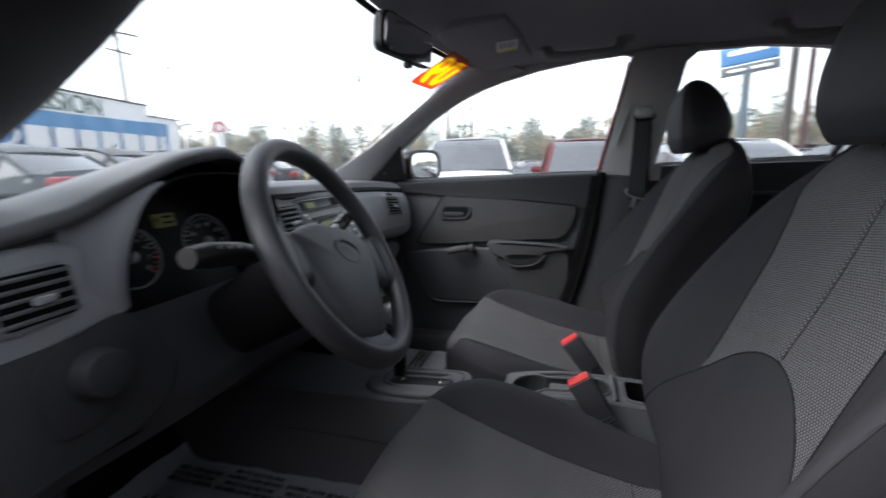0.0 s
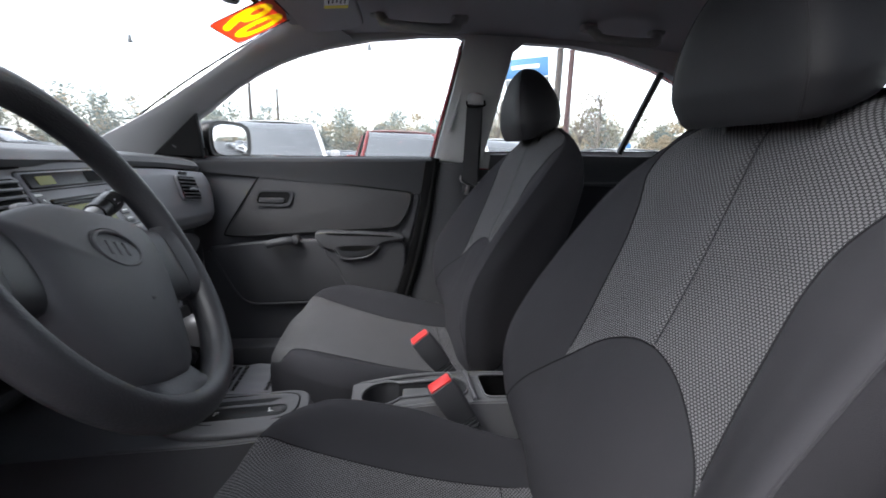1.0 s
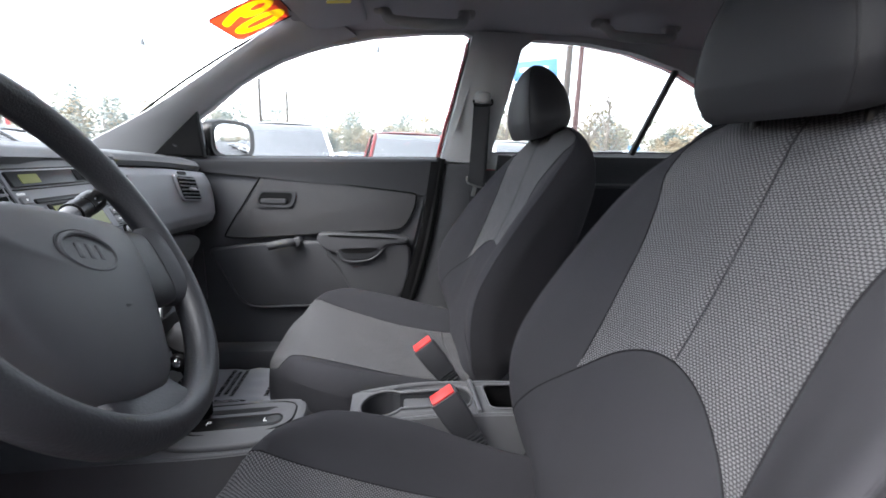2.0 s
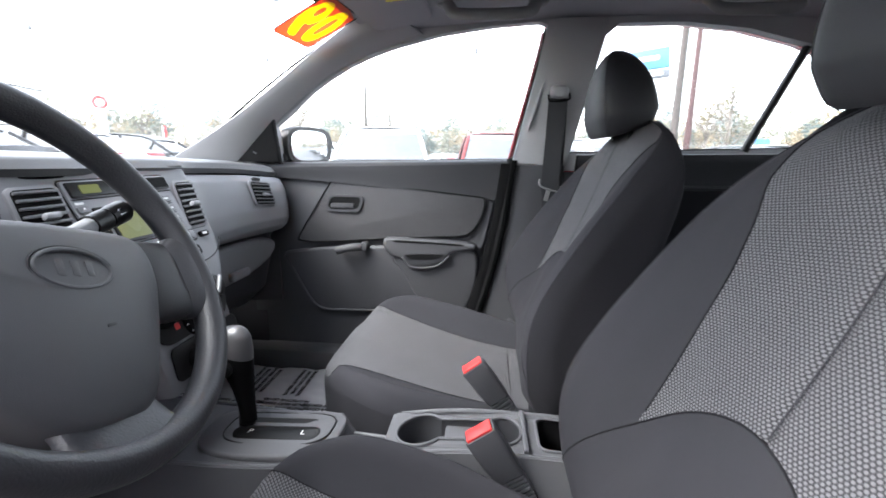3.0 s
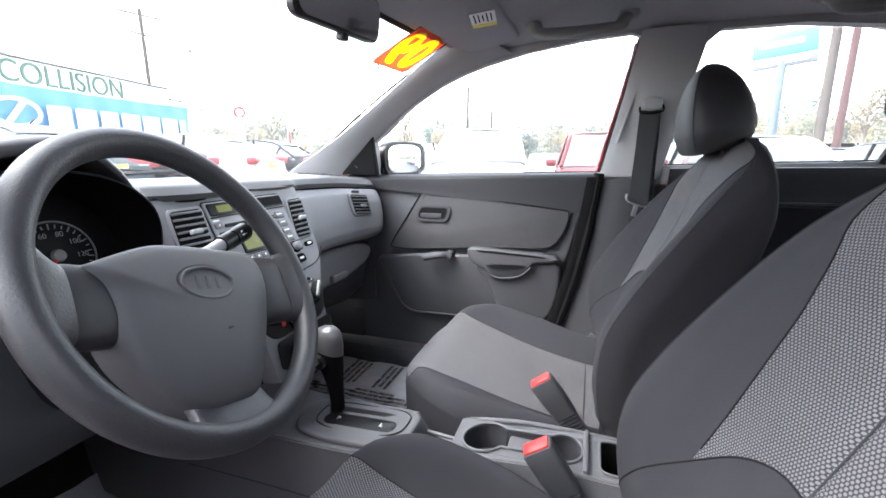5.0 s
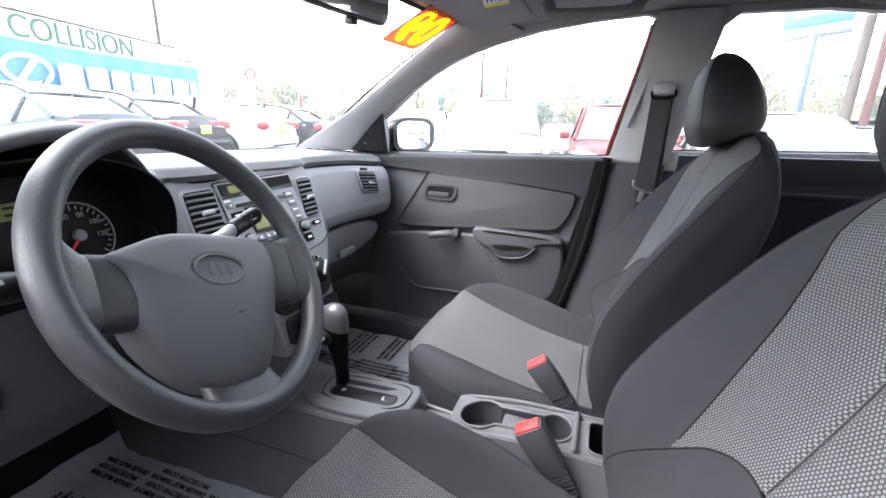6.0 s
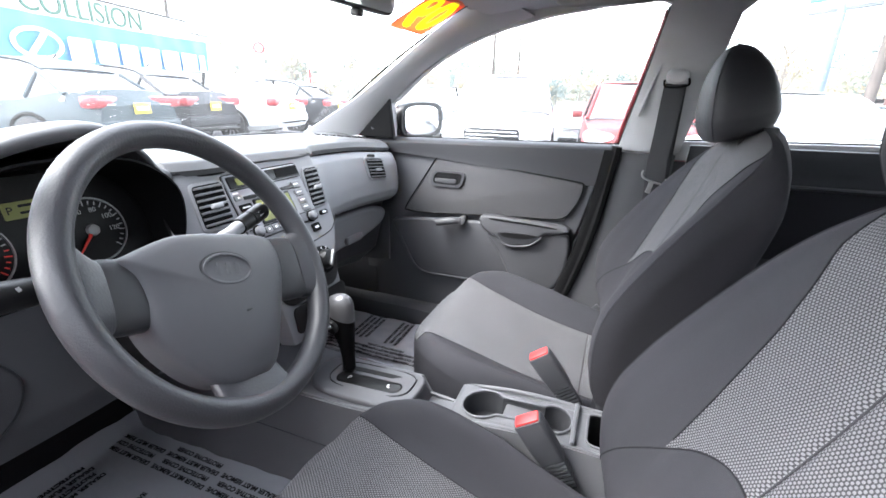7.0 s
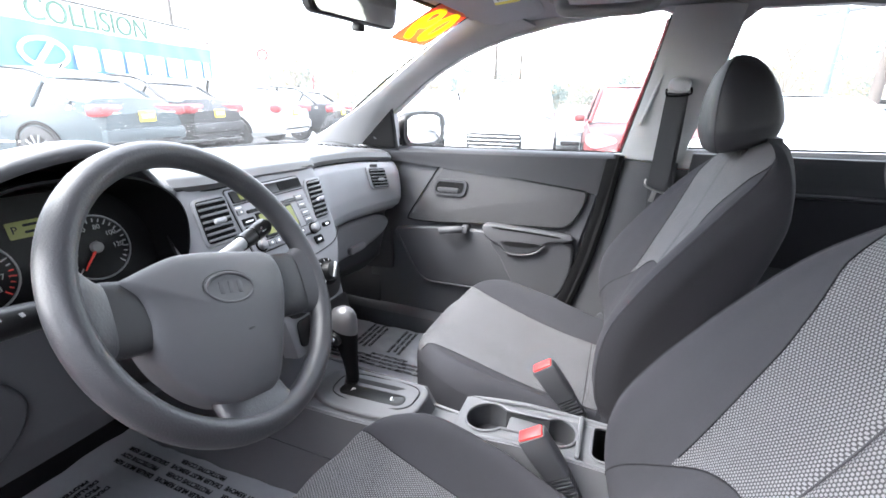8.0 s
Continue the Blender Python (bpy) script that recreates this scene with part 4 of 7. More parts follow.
def dashboard():
    d = thing("dashboard", "grey soft plastic dashboard with vents and glove box", "dashboard")
    xs = [-0.69 + 1.335 * i / 70 for i in range(71)]
    prof = [dash_profile(x) for x in xs]

    def strip(k0, k1):
        def fn(u, v):
            i = min(int(round(u * 70)), 70)
            t = k0 + (k1 - k0) * v
            k = min(int(t), k1 - 1)
            p, q = prof[i][k], prof[i][k + 1]
            f = t - k
            return (xs[i], p[0] + (q[0] - p[0]) * f, p[1] + (q[1] - p[1]) * f)
        return fn
    part("upper_pad", surf(strip(0, 8), 70, 32), DASHTOP, d, "soft grey upper pad")
    part("face", surf(strip(8, 16), 70, 48), DASH, d)
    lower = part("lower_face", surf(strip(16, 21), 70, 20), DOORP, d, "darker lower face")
    lid = rail([(0.225, 0.715), (0.30, 0.725), (0.45, 0.728), (0.55, 0.724), (0.585, 0.706), (0.577, 0.672), (0.525, 0.640), (0.45, 0.622), (0.30, 0.613), (0.235, 0.620), (0.222, 0.66)], 0, 0, 4)
    part("glove_box_lid", plate(lid, lambda a, b, q: (a, curve_at(a, [0.18, 0.26, 0.4, 0.57, 0.66], [0.862, 0.884, 0.892, 0.866, 0.83]) + 0.004 + 2.0 * (b - 0.70) ** 2 - q, b), 0.030, 0.014, 4), BEZEL, lower, "grey glove box lid below the dash")
    part("glove_latch", plate([(0.42 + a, 0.646 + b) for a, b in round_rect(0.085, 0.024, 0.009)], lambda a, b, q: (a, 0.868 - q, b), 0.014, 0.005, 3), BEZEL, lower)
    part("pad_joint", tube([(x, curve_at(x, DX, LIPY) + 0.012, curve_at(x, DX, LIPZ) - 0.024) for x in [-0.20 + 0.02 * k for k in range(38)]], 0.0055, 8), MATTE, d, "dark joint under the upper pad")
    # defroster slots by the pillar
    for k in range(7):
        part("defroster_slot", box(0.50 + 0.013 * k, 1.035 - 0.02 * k, 0.949 - 0.0015 * k, 0.006, 0.03, 0.004, 0.0, pose(0, 0, 0, 0, 0, -25)), BLACK, d)
    return d


SLAT = mat("louvre_grey_plastic", (0.112, 0.115, 0.123), 0.4, grain=(900, 0.15), vary=0.06)


def sheared(m, k):
    """The pose m leaning sideways, as the end vent does."""
    q = Matrix.Identity(4)
    q[0][1] = k
    return m @ q


def vent(parent, m, w, h, slats, wide=0.0):
    """An air vent facing +z of the pose m, x to its side and y up."""
    v = part("air_vent", plate(round_rect(w + 0.010, h + 0.010, 0.010), lambda a, b, d: m @ Vector((a, b, d - 0.002)), 0.006, 0.002), BEZEL, parent, "black louvred air vent")
    part("cavity", plate(round_rect(w, h, 0.007), lambda a, b, d: m @ Vector((a, b, 0.0042 + d)), 0.0006), MATTE, v)
    for k in range(slats):
        y = -h / 2 + h * (k + 0.5) / slats
        bm = box(0, 0, 0, w * 0.97, h / slats * 0.36, 0.004, 0.0010, pose(0, 0, 0, 15))
        bmesh.ops.transform(bm, matrix=m @ pose(0, y, 0.0075), verts=bm.verts)
        part("slat", bm, SLAT, v)
    bm = box(0, 0, 0, 0.022, 0.009, 0.010, 0.003)
    bmesh.ops.transform(bm, matrix=m @ pose(0, -0.004, 0.0135), verts=bm.verts)
    part("tab", bm, DASH, v)
    return v


def stack_y(z):
    return curve_at(z, [0.56, 0.66, 0.75, 0.85, 0.95], [0.665, 0.675, 0.705, 0.757, 0.806])


def centre_stack():
    s = thing("centre_stack", "grey centre dashboard panel with radio, vents and heater knobs", "car console")
    def face(u, v):
        z = 0.60 + 0.338 * v
        w = curve_at(z, [0.60, 0.66, 0.715, 0.755, 0.80, 0.86, 0.92, 0.948], [0.088, 0.098, 0.106, 0.136, 0.166, 0.182, 0.188, 0.184])
        a = (2 * u - 1)
        edge = max(0.0, abs(a) - 0.86) / 0.14
        return (-0.010 + a * w * (1.0 if a > 0 else interp(z, [0.70, 0.80, 0.86, 0.92], [1.06, 1.25, 1.15, 1.05])), stack_y(z) + 0.03 * edge ** 2, z)
    part("bezel", surf(face, 40, 36, 0.03), BEZEL, s, "smooth grey bezel")
    def at(x, z, out=0.0):
        sl = (stack_y(z + 0.01) - stack_y(z - 0.01)) / 0.02
        m = frame_of((x, stack_y(z), z), (1, 0, 0), (0, sl, 1))
        return m @ pose(0, 0, out)
    vent(s, sheared(at(-0.149, 0.883), 0.13), 0.060, 0.075, 7)
    vent(s, sheared(at(0.120, 0.871), 0.25), 0.046, 0.086, 8)
    radio = part("radio", plate(round_rect(0.196, 0.113, 0.006), lambda a, b, d: at(a - 0.009, 0.868 + b, d - 0.001) @ Vector((0, 0, 0)), 0.005, 0.002), DASH, s, "grey car radio")

    gap = [at(a - 0.009, 0.868 + b, 0.0005) @ Vector((0, 0, 0)) for a, b in round_rect(0.199, 0.116, 0.007)]
    part("radio_gap", tube(gap, 0.0014, 6, closed=True), BLACK, s)
    for z in (0.898, 0.8275):
        part("radio_groove", tube([at(a, z, 0.0045) @ Vector((0, 0, 0)) for a in (-0.104, -0.05, 0.02, 0.086)], 0.0010, 6), BLACK, radio)

    def slab(name, x, z, w, h, mt, parent, d0=0.004, th=0.004, r=0.002, bev=0.001):
        return part(name, plate(round_rect(w, h, min(r, w / 2.1, h / 2.1), 3), lambda a, b, d: at(x + a, z + b, d0 + d) @ Vector((0, 0, 0)), th, bev), mt, parent)
    slab("clock_window", -0.008, 0.911, 0.188, 0.020, BLACK, radio)
    slab("clock_display", -0.070, 0.910, 0.032, 0.012, LCD, radio, 0.008, 0.001, bev=0)
    slab("tray_opening", 0.050, 0.911, 0.066, 0.016, MATTE, radio, 0.0082, 0.001, bev=0)
    slab("disc_slot", -0.015, 0.8815, 0.135, 0.006, BLACK, radio)
    slab("display_surround", -0.018, 0.853, 0.098, 0.046, BLACK, radio)
    slab("display", -0.018, 0.853, 0.090, 0.038, LCD, radio, 0.008, 0.001, bev=0)
    slab("eject_button", -0.096, 0.884, 0.016, 0.009, SLAT, radio)
    slab("print_line", -0.096, 0.8925, 0.014, 0.003, WHITEP, radio, 0.0052, 0.0004, bev=0)
    slab("mark", -0.096, 0.884, 0.003, 0.003, WHITEP, radio, 0.0083, 0.0004, bev=0)
    for z in (0.866, 0.852):
        slab("button", -0.088, z, 0.028, 0.012, MATTE, radio)
        slab("print_line", -0.088, z, 0.019, 0.0022, WHITEP, radio, 0.0083, 0.0004, bev=0)
    for z in (0.884, 0.868, 0.852, 0.838):
        slab("button", 0.062, z, 0.024, 0.011, BEZEL, radio)
        slab("print_line", 0.060, z, 0.015, 0.0022, WHITEP, radio, 0.0083, 0.0004, bev=0)
        slab("button_joint", 0.062, z - 0.0075, 0.025, 0.0012, BLACK, radio, 0.0045, 0.0008, 0.0004, bev=0)
    for k in range(6):
        slab("preset_button", -0.062 + 0.018 * k, 0.820, 0.0165, 0.010, SLAT, radio)
        slab("print_line", -0.062 + 0.018 * k, 0.820, 0.004, 0.004, WHITEP, radio, 0.0083, 0.0004, bev=0)
    for x, z in ((-0.086, 0.822), (0.064, 0.817)):
        m = at(x, z, 0.003)
        k = part("dial", cyl(m @ Vector((0, 0, 0)), m @ Vector((0, 0, 0.012)), 0.0100, 0.0092, 20, 0.002), SLAT, radio)
        part("dial_ring", cyl(m @ Vector((0, 0, 0)), m @ Vector((0, 0, 0.004)), 0.0125, 0.0125, 20), MATTE, k)
        part("dial_cap", cyl(m @ Vector((0, 0, 0.011)), m @ Vector((0, 0, 0.0132)), 0.0075, 0.0070, 20, 0.0006), BEZEL, k)
    # small buttons beside the radio
    for x, z, w, h in ((0.111, 0.8165, 0.026, 0.009), (0.066, 0.794, 0.026, 0.016)):
        slab("button", x, z, w, h, MATTE, s, 0.001, 0.004, 0.004)
        slab("print_line", x, z, w * 0.5, 0.004, WHITEP, s, 0.0053, 0.0004, bev=0)
    # joint where the radio bezel meets the heater panel below
    part("lower_joint", tube([at(p[0], p[1], 0.0) @ Vector((0, 0, 0)) for p in smooth_line([(-0.180, 0.806, 0), (-0.150, 0.783, 0), (-0.085, 0.773, 0), (0.0, 0.770, 0), (0.060, 0.772, 0), (0.115, 0.780, 0), (0.150, 0.803, 0)], 5)], 0.0013, 6), BLACK, s)
    # heater panel
    heat = part("heater_panel", plate(round_rect(0.184, 0.082, 0.036), lambda a, b, d: at(a - 0.012, 0.718 + b, d) @ Vector((0, 0, 0)), 0.004, 0.002), BLACK, s, "black heater panel with three round knobs")
    for x, kz in ((-0.070, 0.730), (-0.012, 0.698), (0.046, 0.730)):
        m = at(x, kz, 0.004)
        ring = part("knob_ring", cyl(m @ Vector((0, 0, 0)), m @ Vector((0, 0, 0.003)), 0.030, 0.029, 28, 0.001), MATTE, heat)
        kn = part("knob", cyl(m @ Vector((0, 0, 0.002)), m @ Vector((0, 0, 0.020)), 0.022, 0.019, 28, 0.003), BLACK, heat)
        bm = box(0, 0, 0, 0.007, 0.036, 0.006, 0.002)
        bmesh.ops.transform(bm, matrix=m @ pose(0, 0, 0.022, 0, 0, -40), verts=bm.verts)
        part("grip", bm, SILVER, kn)
        for q in range(9):
            a = radians(-130 + q * 32)
            bm = box(0, 0, 0, 0.0015, 0.004, 0.0006)
            bmesh.ops.transform(bm, matrix=m @ pose(0.026 * math.sin(a), 0.026 * math.cos(a), 0.0036, 0, 0, -math.degrees(a)), verts=bm.verts)
            part("mark", bm, WHITEP, ring)
    part("hazard_mark", plate(round_rect(0.010, 0.010, 0.002, 2), lambda a, b, d: at(-0.060 + a, 0.700 + b, 0.0085 + d) @ Vector((0, 0, 0)), 0.0006), REDBTN, s, "red warning mark")
    # dark joint round the bezel
    for a0 in (0.0, 1.0):
        part("bezel_joint", tube([Vector(face(a0, k / 20)) + Vector((0.002 * (2 * a0 - 1), 0.0, 0)) for k in range(21)], 0.0022, 6), BLACK, s)
    part("bezel_joint", tube([Vector(face(k / 20, 1.0)) + Vector((0, 0, 0.002)) for k in range(21)], 0.0022, 6), BLACK, s)
    # cubby and socket underneath
    slab("cubby", 0.0, 0.645, 0.17, 0.055, BLACK, s, 0.001, 0.003, 0.012)
    m = at(-0.04, 0.642, 0.003)
    part("power_socket", cyl(m @ Vector((0, 0, 0)), m @ Vector((0, 0, 0.012)), 0.016, 0.014, 20, 0.002), MATTE, s)


def instrument_cluster():
    c = thing("instrument_cluster", "hooded instrument cluster with round gauges and red needles", "gauge cluster")
    cx, cz, hw, hh = -0.375, 0.868, 0.165, 0.125

    def arch(u, g):
        a = math.pi * (1.12 - 1.24 * u)
        ca, sa = math.cos(a), math.sin(a)
        return cx + ((hw if ca > 0 else 0.132) + g) * math.copysign(abs(ca) ** 0.75, ca), cz + (hh + g) * math.copysign(abs(sa) ** 0.85, sa)

    def inside(u, v):
        x, z = arch(u, -0.004)
        lip = 0.745 + 0.25 * max(0.0, 0.93 - z)
        return (cx + (x - cx) * (1 - 0.12 * (1 - v)), 0.86 + (lip - 0.86) * v, cz + (z - cz) * (1 - 0.18 * (1 - v)))
    part("hood_lining", surf(inside, 40, 10, 0.003), MATTE, c, "matt black hood lining")

    # the upper pad sweeps from the dash end over the gauges and down to the centre stack
    HX = [-0.69, -0.634, -0.608, -0.58, -0.547, -0.508, -0.464, -0.413, -0.355, -0.317, -0.284, -0.26, -0.235, -0.215, -0.19]
    HZ = [0.916, 0.920, 0.923, 0.929, 0.938, 0.956, 0.975, 0.995, 1.007, 1.008, 0.995, 0.973, 0.948, 0.936, 0.925]

    def outside(u, v):
        x = -0.69 + 0.50 * u
        z = curve_at(x, HX, HZ) - 0.002
        y = curve_at(x, [-0.69, -0.60, -0.50, -0.35, -0.26, -0.235, -0.215, -0.19], [0.776, 0.770, 0.757, 0.750, 0.755, 0.768, 0.786, 0.802])
        if v < 0.35:
            a = math.pi * (v / 0.35 - 0.5)
            under = 0.030 * (1 - min(1.0, v / 0.10))
            return (x, y + 0.014 - 0.014 * math.cos(a) + under, z + 0.012 + 0.012 * math.sin(a))
        k = (v - 0.35) / 0.65
        back = 1.10 - 0.10 * max(0.0, -x - 0.45)
        end = 0.944
        return (x, y + 0.014 + (back - y - 0.014) * k, z + 0.024 + 0.006 * math.sin(math.pi * min(1.0, k * 1.6)) * (1 - k) + (end - z - 0.024) * k ** 1.45)
    part("hood", surf(outside, 80, 36), DASHTOP, c, "grey soft hood")

    def flank(u, v):
        x, z = arch(0.02 + 0.36 * u, 0.060 * v - 0.003)
        lip = 0.745 + 0.25 * max(0.0, 0.93 - z)
        return (x, lip + 0.004 + (0.786 - (0.92 - z) * 0.12 - lip) * min(1.0, v * 1.2) - 0.004 * math.sin(math.pi * min(1.0, 2.5 * v)), min(z, curve_at(x, HX, HZ) + 0.002))
    part("gauge_surround", surf(flank, 30, 14), DASH, c, "grey panel beside the gauges")
    m = frame_of((cx, 0.835, 0.880), (1, 0, 0), (0, 0.25, 1))
    part("gauge_panel", plate(round_rect(0.30, 0.165, 0.05), lambda a, b, d: m @ Vector((a, b, d)), 0.003), LENS, c)
    for x, r, top, ang in ((0.066, 0.047, "speed", 228), (-0.072, 0.045, "revs", 232)):
        ring = part("gauge_ring", tube([m @ Vector((x + r * math.cos(t), -0.006 + r * math.sin(t), 0.004)) for t in [2 * math.pi * k / 40 for k in range(40)]], 0.0014, 6, closed=True), SILVER, c)
        part("gauge_face", plate([(x + a, -0.006 + b) for a, b in oval(r * 0.96, r * 0.96, 36)], lambda a, b, d: m @ Vector((a, b, 0.003 + d)), 0.001), LENS, ring)
        for q in range(25):
            a = radians(225 - q * 270 / 24)
            ln = 0.008 if q % 3 == 0 else 0.005
            bm = box(0, 0, 0, 0.0016, ln, 0.0005)
            bmesh.ops.transform(bm, matrix=m @ pose(x + (r - 0.007) * math.cos(a), -0.006 + (r - 0.007) * math.sin(a), 0.0045, 0, 0, math.degrees(a) - 90), verts=bm.verts)
            part("mark", bm, NEEDLE if (top == "revs" and q > 19) else DIALMARK, ring)
        if top == "speed":
            labels = ["", "20", "40", "60", "80", "100", "120", ""]
        else:
            labels = ["0", "1", "2", "3", "4", "5", "6", "7", "8"]
        for q, tx in enumerate(labels):
            if tx:
                a = radians(225 - q * 270 / (len(labels) - 1))
                words(tx, 0.010, m @ pose(x + (r - 0.017) * math.cos(a), -0.006 + (r - 0.017) * math.sin(a), 0.0046), DIALMARK, ring, 0.0002, "numeral")
        a = radians(ang)
        part("needle", tube([m @ Vector((x, -0.006, 0.008)), m @ Vector((x + r * 0.8 * math.cos(a), -0.006 + r * 0.8 * math.sin(a), 0.008))], [0.0026, 0.001], 6), NEEDLE, ring, "red needle")
        part("needle_cap", cyl(m @ Vector((x, -0.006, 0.005)), m @ Vector((x, -0.006, 0.011)), 0.009, 0.008, 16, 0.002), SILVER, ring)
    part("trip_display", plate([(-0.002 + a, 0.040 + b) for a, b in round_rect(0.040, 0.022, 0.002)], lambda a, b, d: m @ Vector((a, b, 0.003 + d)), 0.001), LCD, c, "lit green-yellow trip display")
    words("P", 0.014, m @ pose(-0.015, 0.040, 0.0046), LENS, c, 0.0002, "display_letter")
    for k in range(2):
        part("display_bar", plate([(0.004 + a, 0.045 - 0.009 * k + b) for a, b in round_rect(0.018, 0.0035, 0.001, 1)], lambda a, b, d: m @ Vector((a, b, 0.0042 + d)), 0.0004), LENS, c)


def steering_wheel():
    w = thing("steering_wheel", "grey vinyl three-spoke steering wheel with airbag cover", "steering wheel")
    tilt, yaw = radians(28.3), radians(10.0)
    nrm = Vector((math.sin(yaw) * math.cos(tilt), -math.cos(yaw) * math.cos(tilt), math.sin(tilt)))
    m = frame_of((-0.322, 0.566, 0.868), (math.cos(yaw), math.sin(yaw), 0), Vector((0, 0, 1)) - nrm * nrm.z)
    R, r = 0.1740, 0.0158

    def rim(u, v):
        a, b = 2 * math.pi * u, 2 * math.pi * v
        q = r * (1 + 0.05 * math.sin(a) ** 2)
        return m @ Vector(((R + q * 0.95 * math.cos(b)) * math.cos(a), (R + q * 0.95 * math.cos(b)) * math.sin(a), q * 1.08 * math.sin(b)))
    bm = surf(rim, 96, 18)
    bmesh.ops.remove_doubles(bm, verts=bm.verts, dist=1e-5)
    part("rim", bm, WHEELP, w, "grey vinyl rim")
    # airbag cover, the wheel standing a little turned
    mr = m @ pose(0, 0, 0, 0, 0, -19)
    half = [(0.0, 0.044), (0.040, 0.044), (0.074, 0.043), (0.092, 0.038), (0.101, 0.026), (0.1035, 0.008), (0.099, -0.016), (0.088, -0.042), (0.073, -0.074), (0.056, -0.106), (0.042, -0.128), (0.024, -0.140), (0.0, -0.1425)]
    out = rail(half + [(-0.031, -0.141), (-0.055, -0.128), (-0.076, -0.108), (-0.095, -0.081), (-0.1055, -0.053), (-0.1045, -0.030), (-0.110, -0.006), (-0.1235, 0.0115), (-0.110, 0.0195), (-0.0615, 0.0385), (-0.030, 0.043)], 0, 0, 4)
    rings = []
    for k, d in ((0.95, -0.045), (0.985, -0.018), (1.0, -0.010), (1.0, -0.004), (0.985, 0.001), (0.95, 0.0045), (0.86, 0.0085), (0.68, 0.012), (0.4, 0.0145), (0.12, 0.0155)):
        rings.append([mr @ Vector((a * k, -0.040 + (b + 0.040) * k, d)) for a, b in out])
    part("airbag_cover", loft(rings), PADP, w, "grey vinyl airbag cover")
    em = mr @ pose(-0.006, -0.008, 0.0140)
    emb = part("emblem", tube([em @ Vector((a, b, 0)) for a, b in oval(0.0345, 0.0185, 44)], 0.0022, 8, closed=True), PADP, w, "raised oval emblem ring")
    part("emblem_groove", tube([em @ Vector((a, b, -0.0005)) for a, b in oval(0.0385, 0.0220, 44)], 0.0009, 6, closed=True), SPOKE, emb)
    for x in (-0.0135, 0.0, 0.0135):
        bm = box(0, 0, 0, 0.0070, 0.0150, 0.0022, 0.0009)
        bmesh.ops.transform(bm, matrix=em @ pose(x, 0, 0.0002, 0, 0, -8), verts=bm.verts)
        part("emblem_bar", bm, PADP, emb)
    for k in range(3):
        bm = box(0, 0, 0, 0.026, 0.0026, 0.001, 0.0004)
        bmesh.ops.transform(bm, matrix=mr @ pose(0.006, -0.112 - 0.0055 * k, 0.0065 - 0.001 * k, 12, 0, 10), verts=bm.verts)
        part("moulded_mark", bm, PADP, w)
    bm = box(0, 0, 0, 0.010, 0.003, 0.001, 0.0004)
    bmesh.ops.transform(bm, matrix=mr @ pose(0.006, -0.062, 0.0150, 0, 0, 10), verts=bm.verts)
    part("moulded_mark", bm, SPOKE, w)
    # side spokes: a rounded block beside the cover, then the arm flowing into the rim
    for sg, mid, hh in ((1, -0.006, 0.048), (-1, -0.021, 0.038)):
        rs = []
        for x, h, lo, d0, d in ((0.070, 0.94, 0.004, -0.022, 0.016), (0.098, 1.0, 0.0, -0.017, 0.017), (0.116, 1.0, 0.0, -0.014, 0.017), (0.134, 1.0, 0.0, -0.012, 0.016), (0.142, 0.97, 0.0, -0.011, 0.015)):
            rs.append([mr @ Vector((sg * x, mid + lo + b * h * hh, d0 + a * d)) for a, b in oval(1, 1, 24, 0.55)])
        part("spoke", loft(rs), SPOKE, w, "dark plastic side spoke")
        part("spoke_arm", loft([[mr @ Vector((sg * x, mid + lo + b * h, d0 + a * d)) for a, b in oval(1, 1, 24, 0.65)] for x, h, lo, d0, d in ((0.139, hh * 0.97, 0.0, -0.011, 0.0165), (0.144, hh * 1.02, 0.0, -0.010, 0.0175), (0.152, hh * 1.10, 0.002, -0.006, 0.016), (0.161, hh * 1.30, 0.004, -0.002, 0.014), (0.169, hh * 1.62, 0.006, 0.0, 0.012))]), WHEELP, w)
    rs = []
    for y, h, d0, d in ((-0.100, 0.050, -0.022, 0.012), (-0.130, 0.048, -0.016, 0.013), (-0.148, 0.050, -0.008, 0.013), (-0.160, 0.058, -0.003, 0.013), (-0.170, 0.074, 0.0, 0.011)):
        rs.append([mr @ Vector((b * h, y, d0 + a * d)) for a, b in oval(1, 1, 24, 0.6)])
    part("lower_spoke", loft(rs), WHEELP, w)
    # column behind
    col = thing("steering_column", "grey plastic steering column shroud with control stalks", "steering column")
    part("shroud", loft([[m @ Vector((a * s, -0.012 + b * s * 0.9, d)) for a, b in oval(0.075, 0.070, 28, 0.7)] for d, s in ((-0.02, 0.85), (-0.035, 1.0), (-0.12, 0.98), (-0.20, 0.9))]), MATTE, col)
    st = part("wiper_stalk", tube([(-0.30, 0.612, 0.880), (-0.26, 0.616, 0.886), (-0.222, 0.624, 0.892), (-0.212, 0.626, 0.893)], [0.0075, 0.0085, 0.0100, 0.0105], 14), DASH, col, "pale grey wiper stalk with black tip")
    part("stalk_collar", tube([(-0.238, 0.6205, 0.8895), (-0.214, 0.6255, 0.893)], [0.0118, 0.0122], 14), BLACK, st)
    part("stalk_tip", tube([(-0.211, 0.626, 0.8935), (-0.200, 0.629, 0.895), (-0.180, 0.634, 0.898), (-0.172, 0.636, 0.899)], [0.0115, 0.0128, 0.0130, 0.0085], 16), BLACK, st)
    part("stalk_mark", box(0, 0, 0, 0.010, 0.007, 0.0008), WHITEP, st).matrix_local = frame_of((-0.196, 0.619, 0.9005), (1, 0.25, 0.15), (0, 0.5, 1))
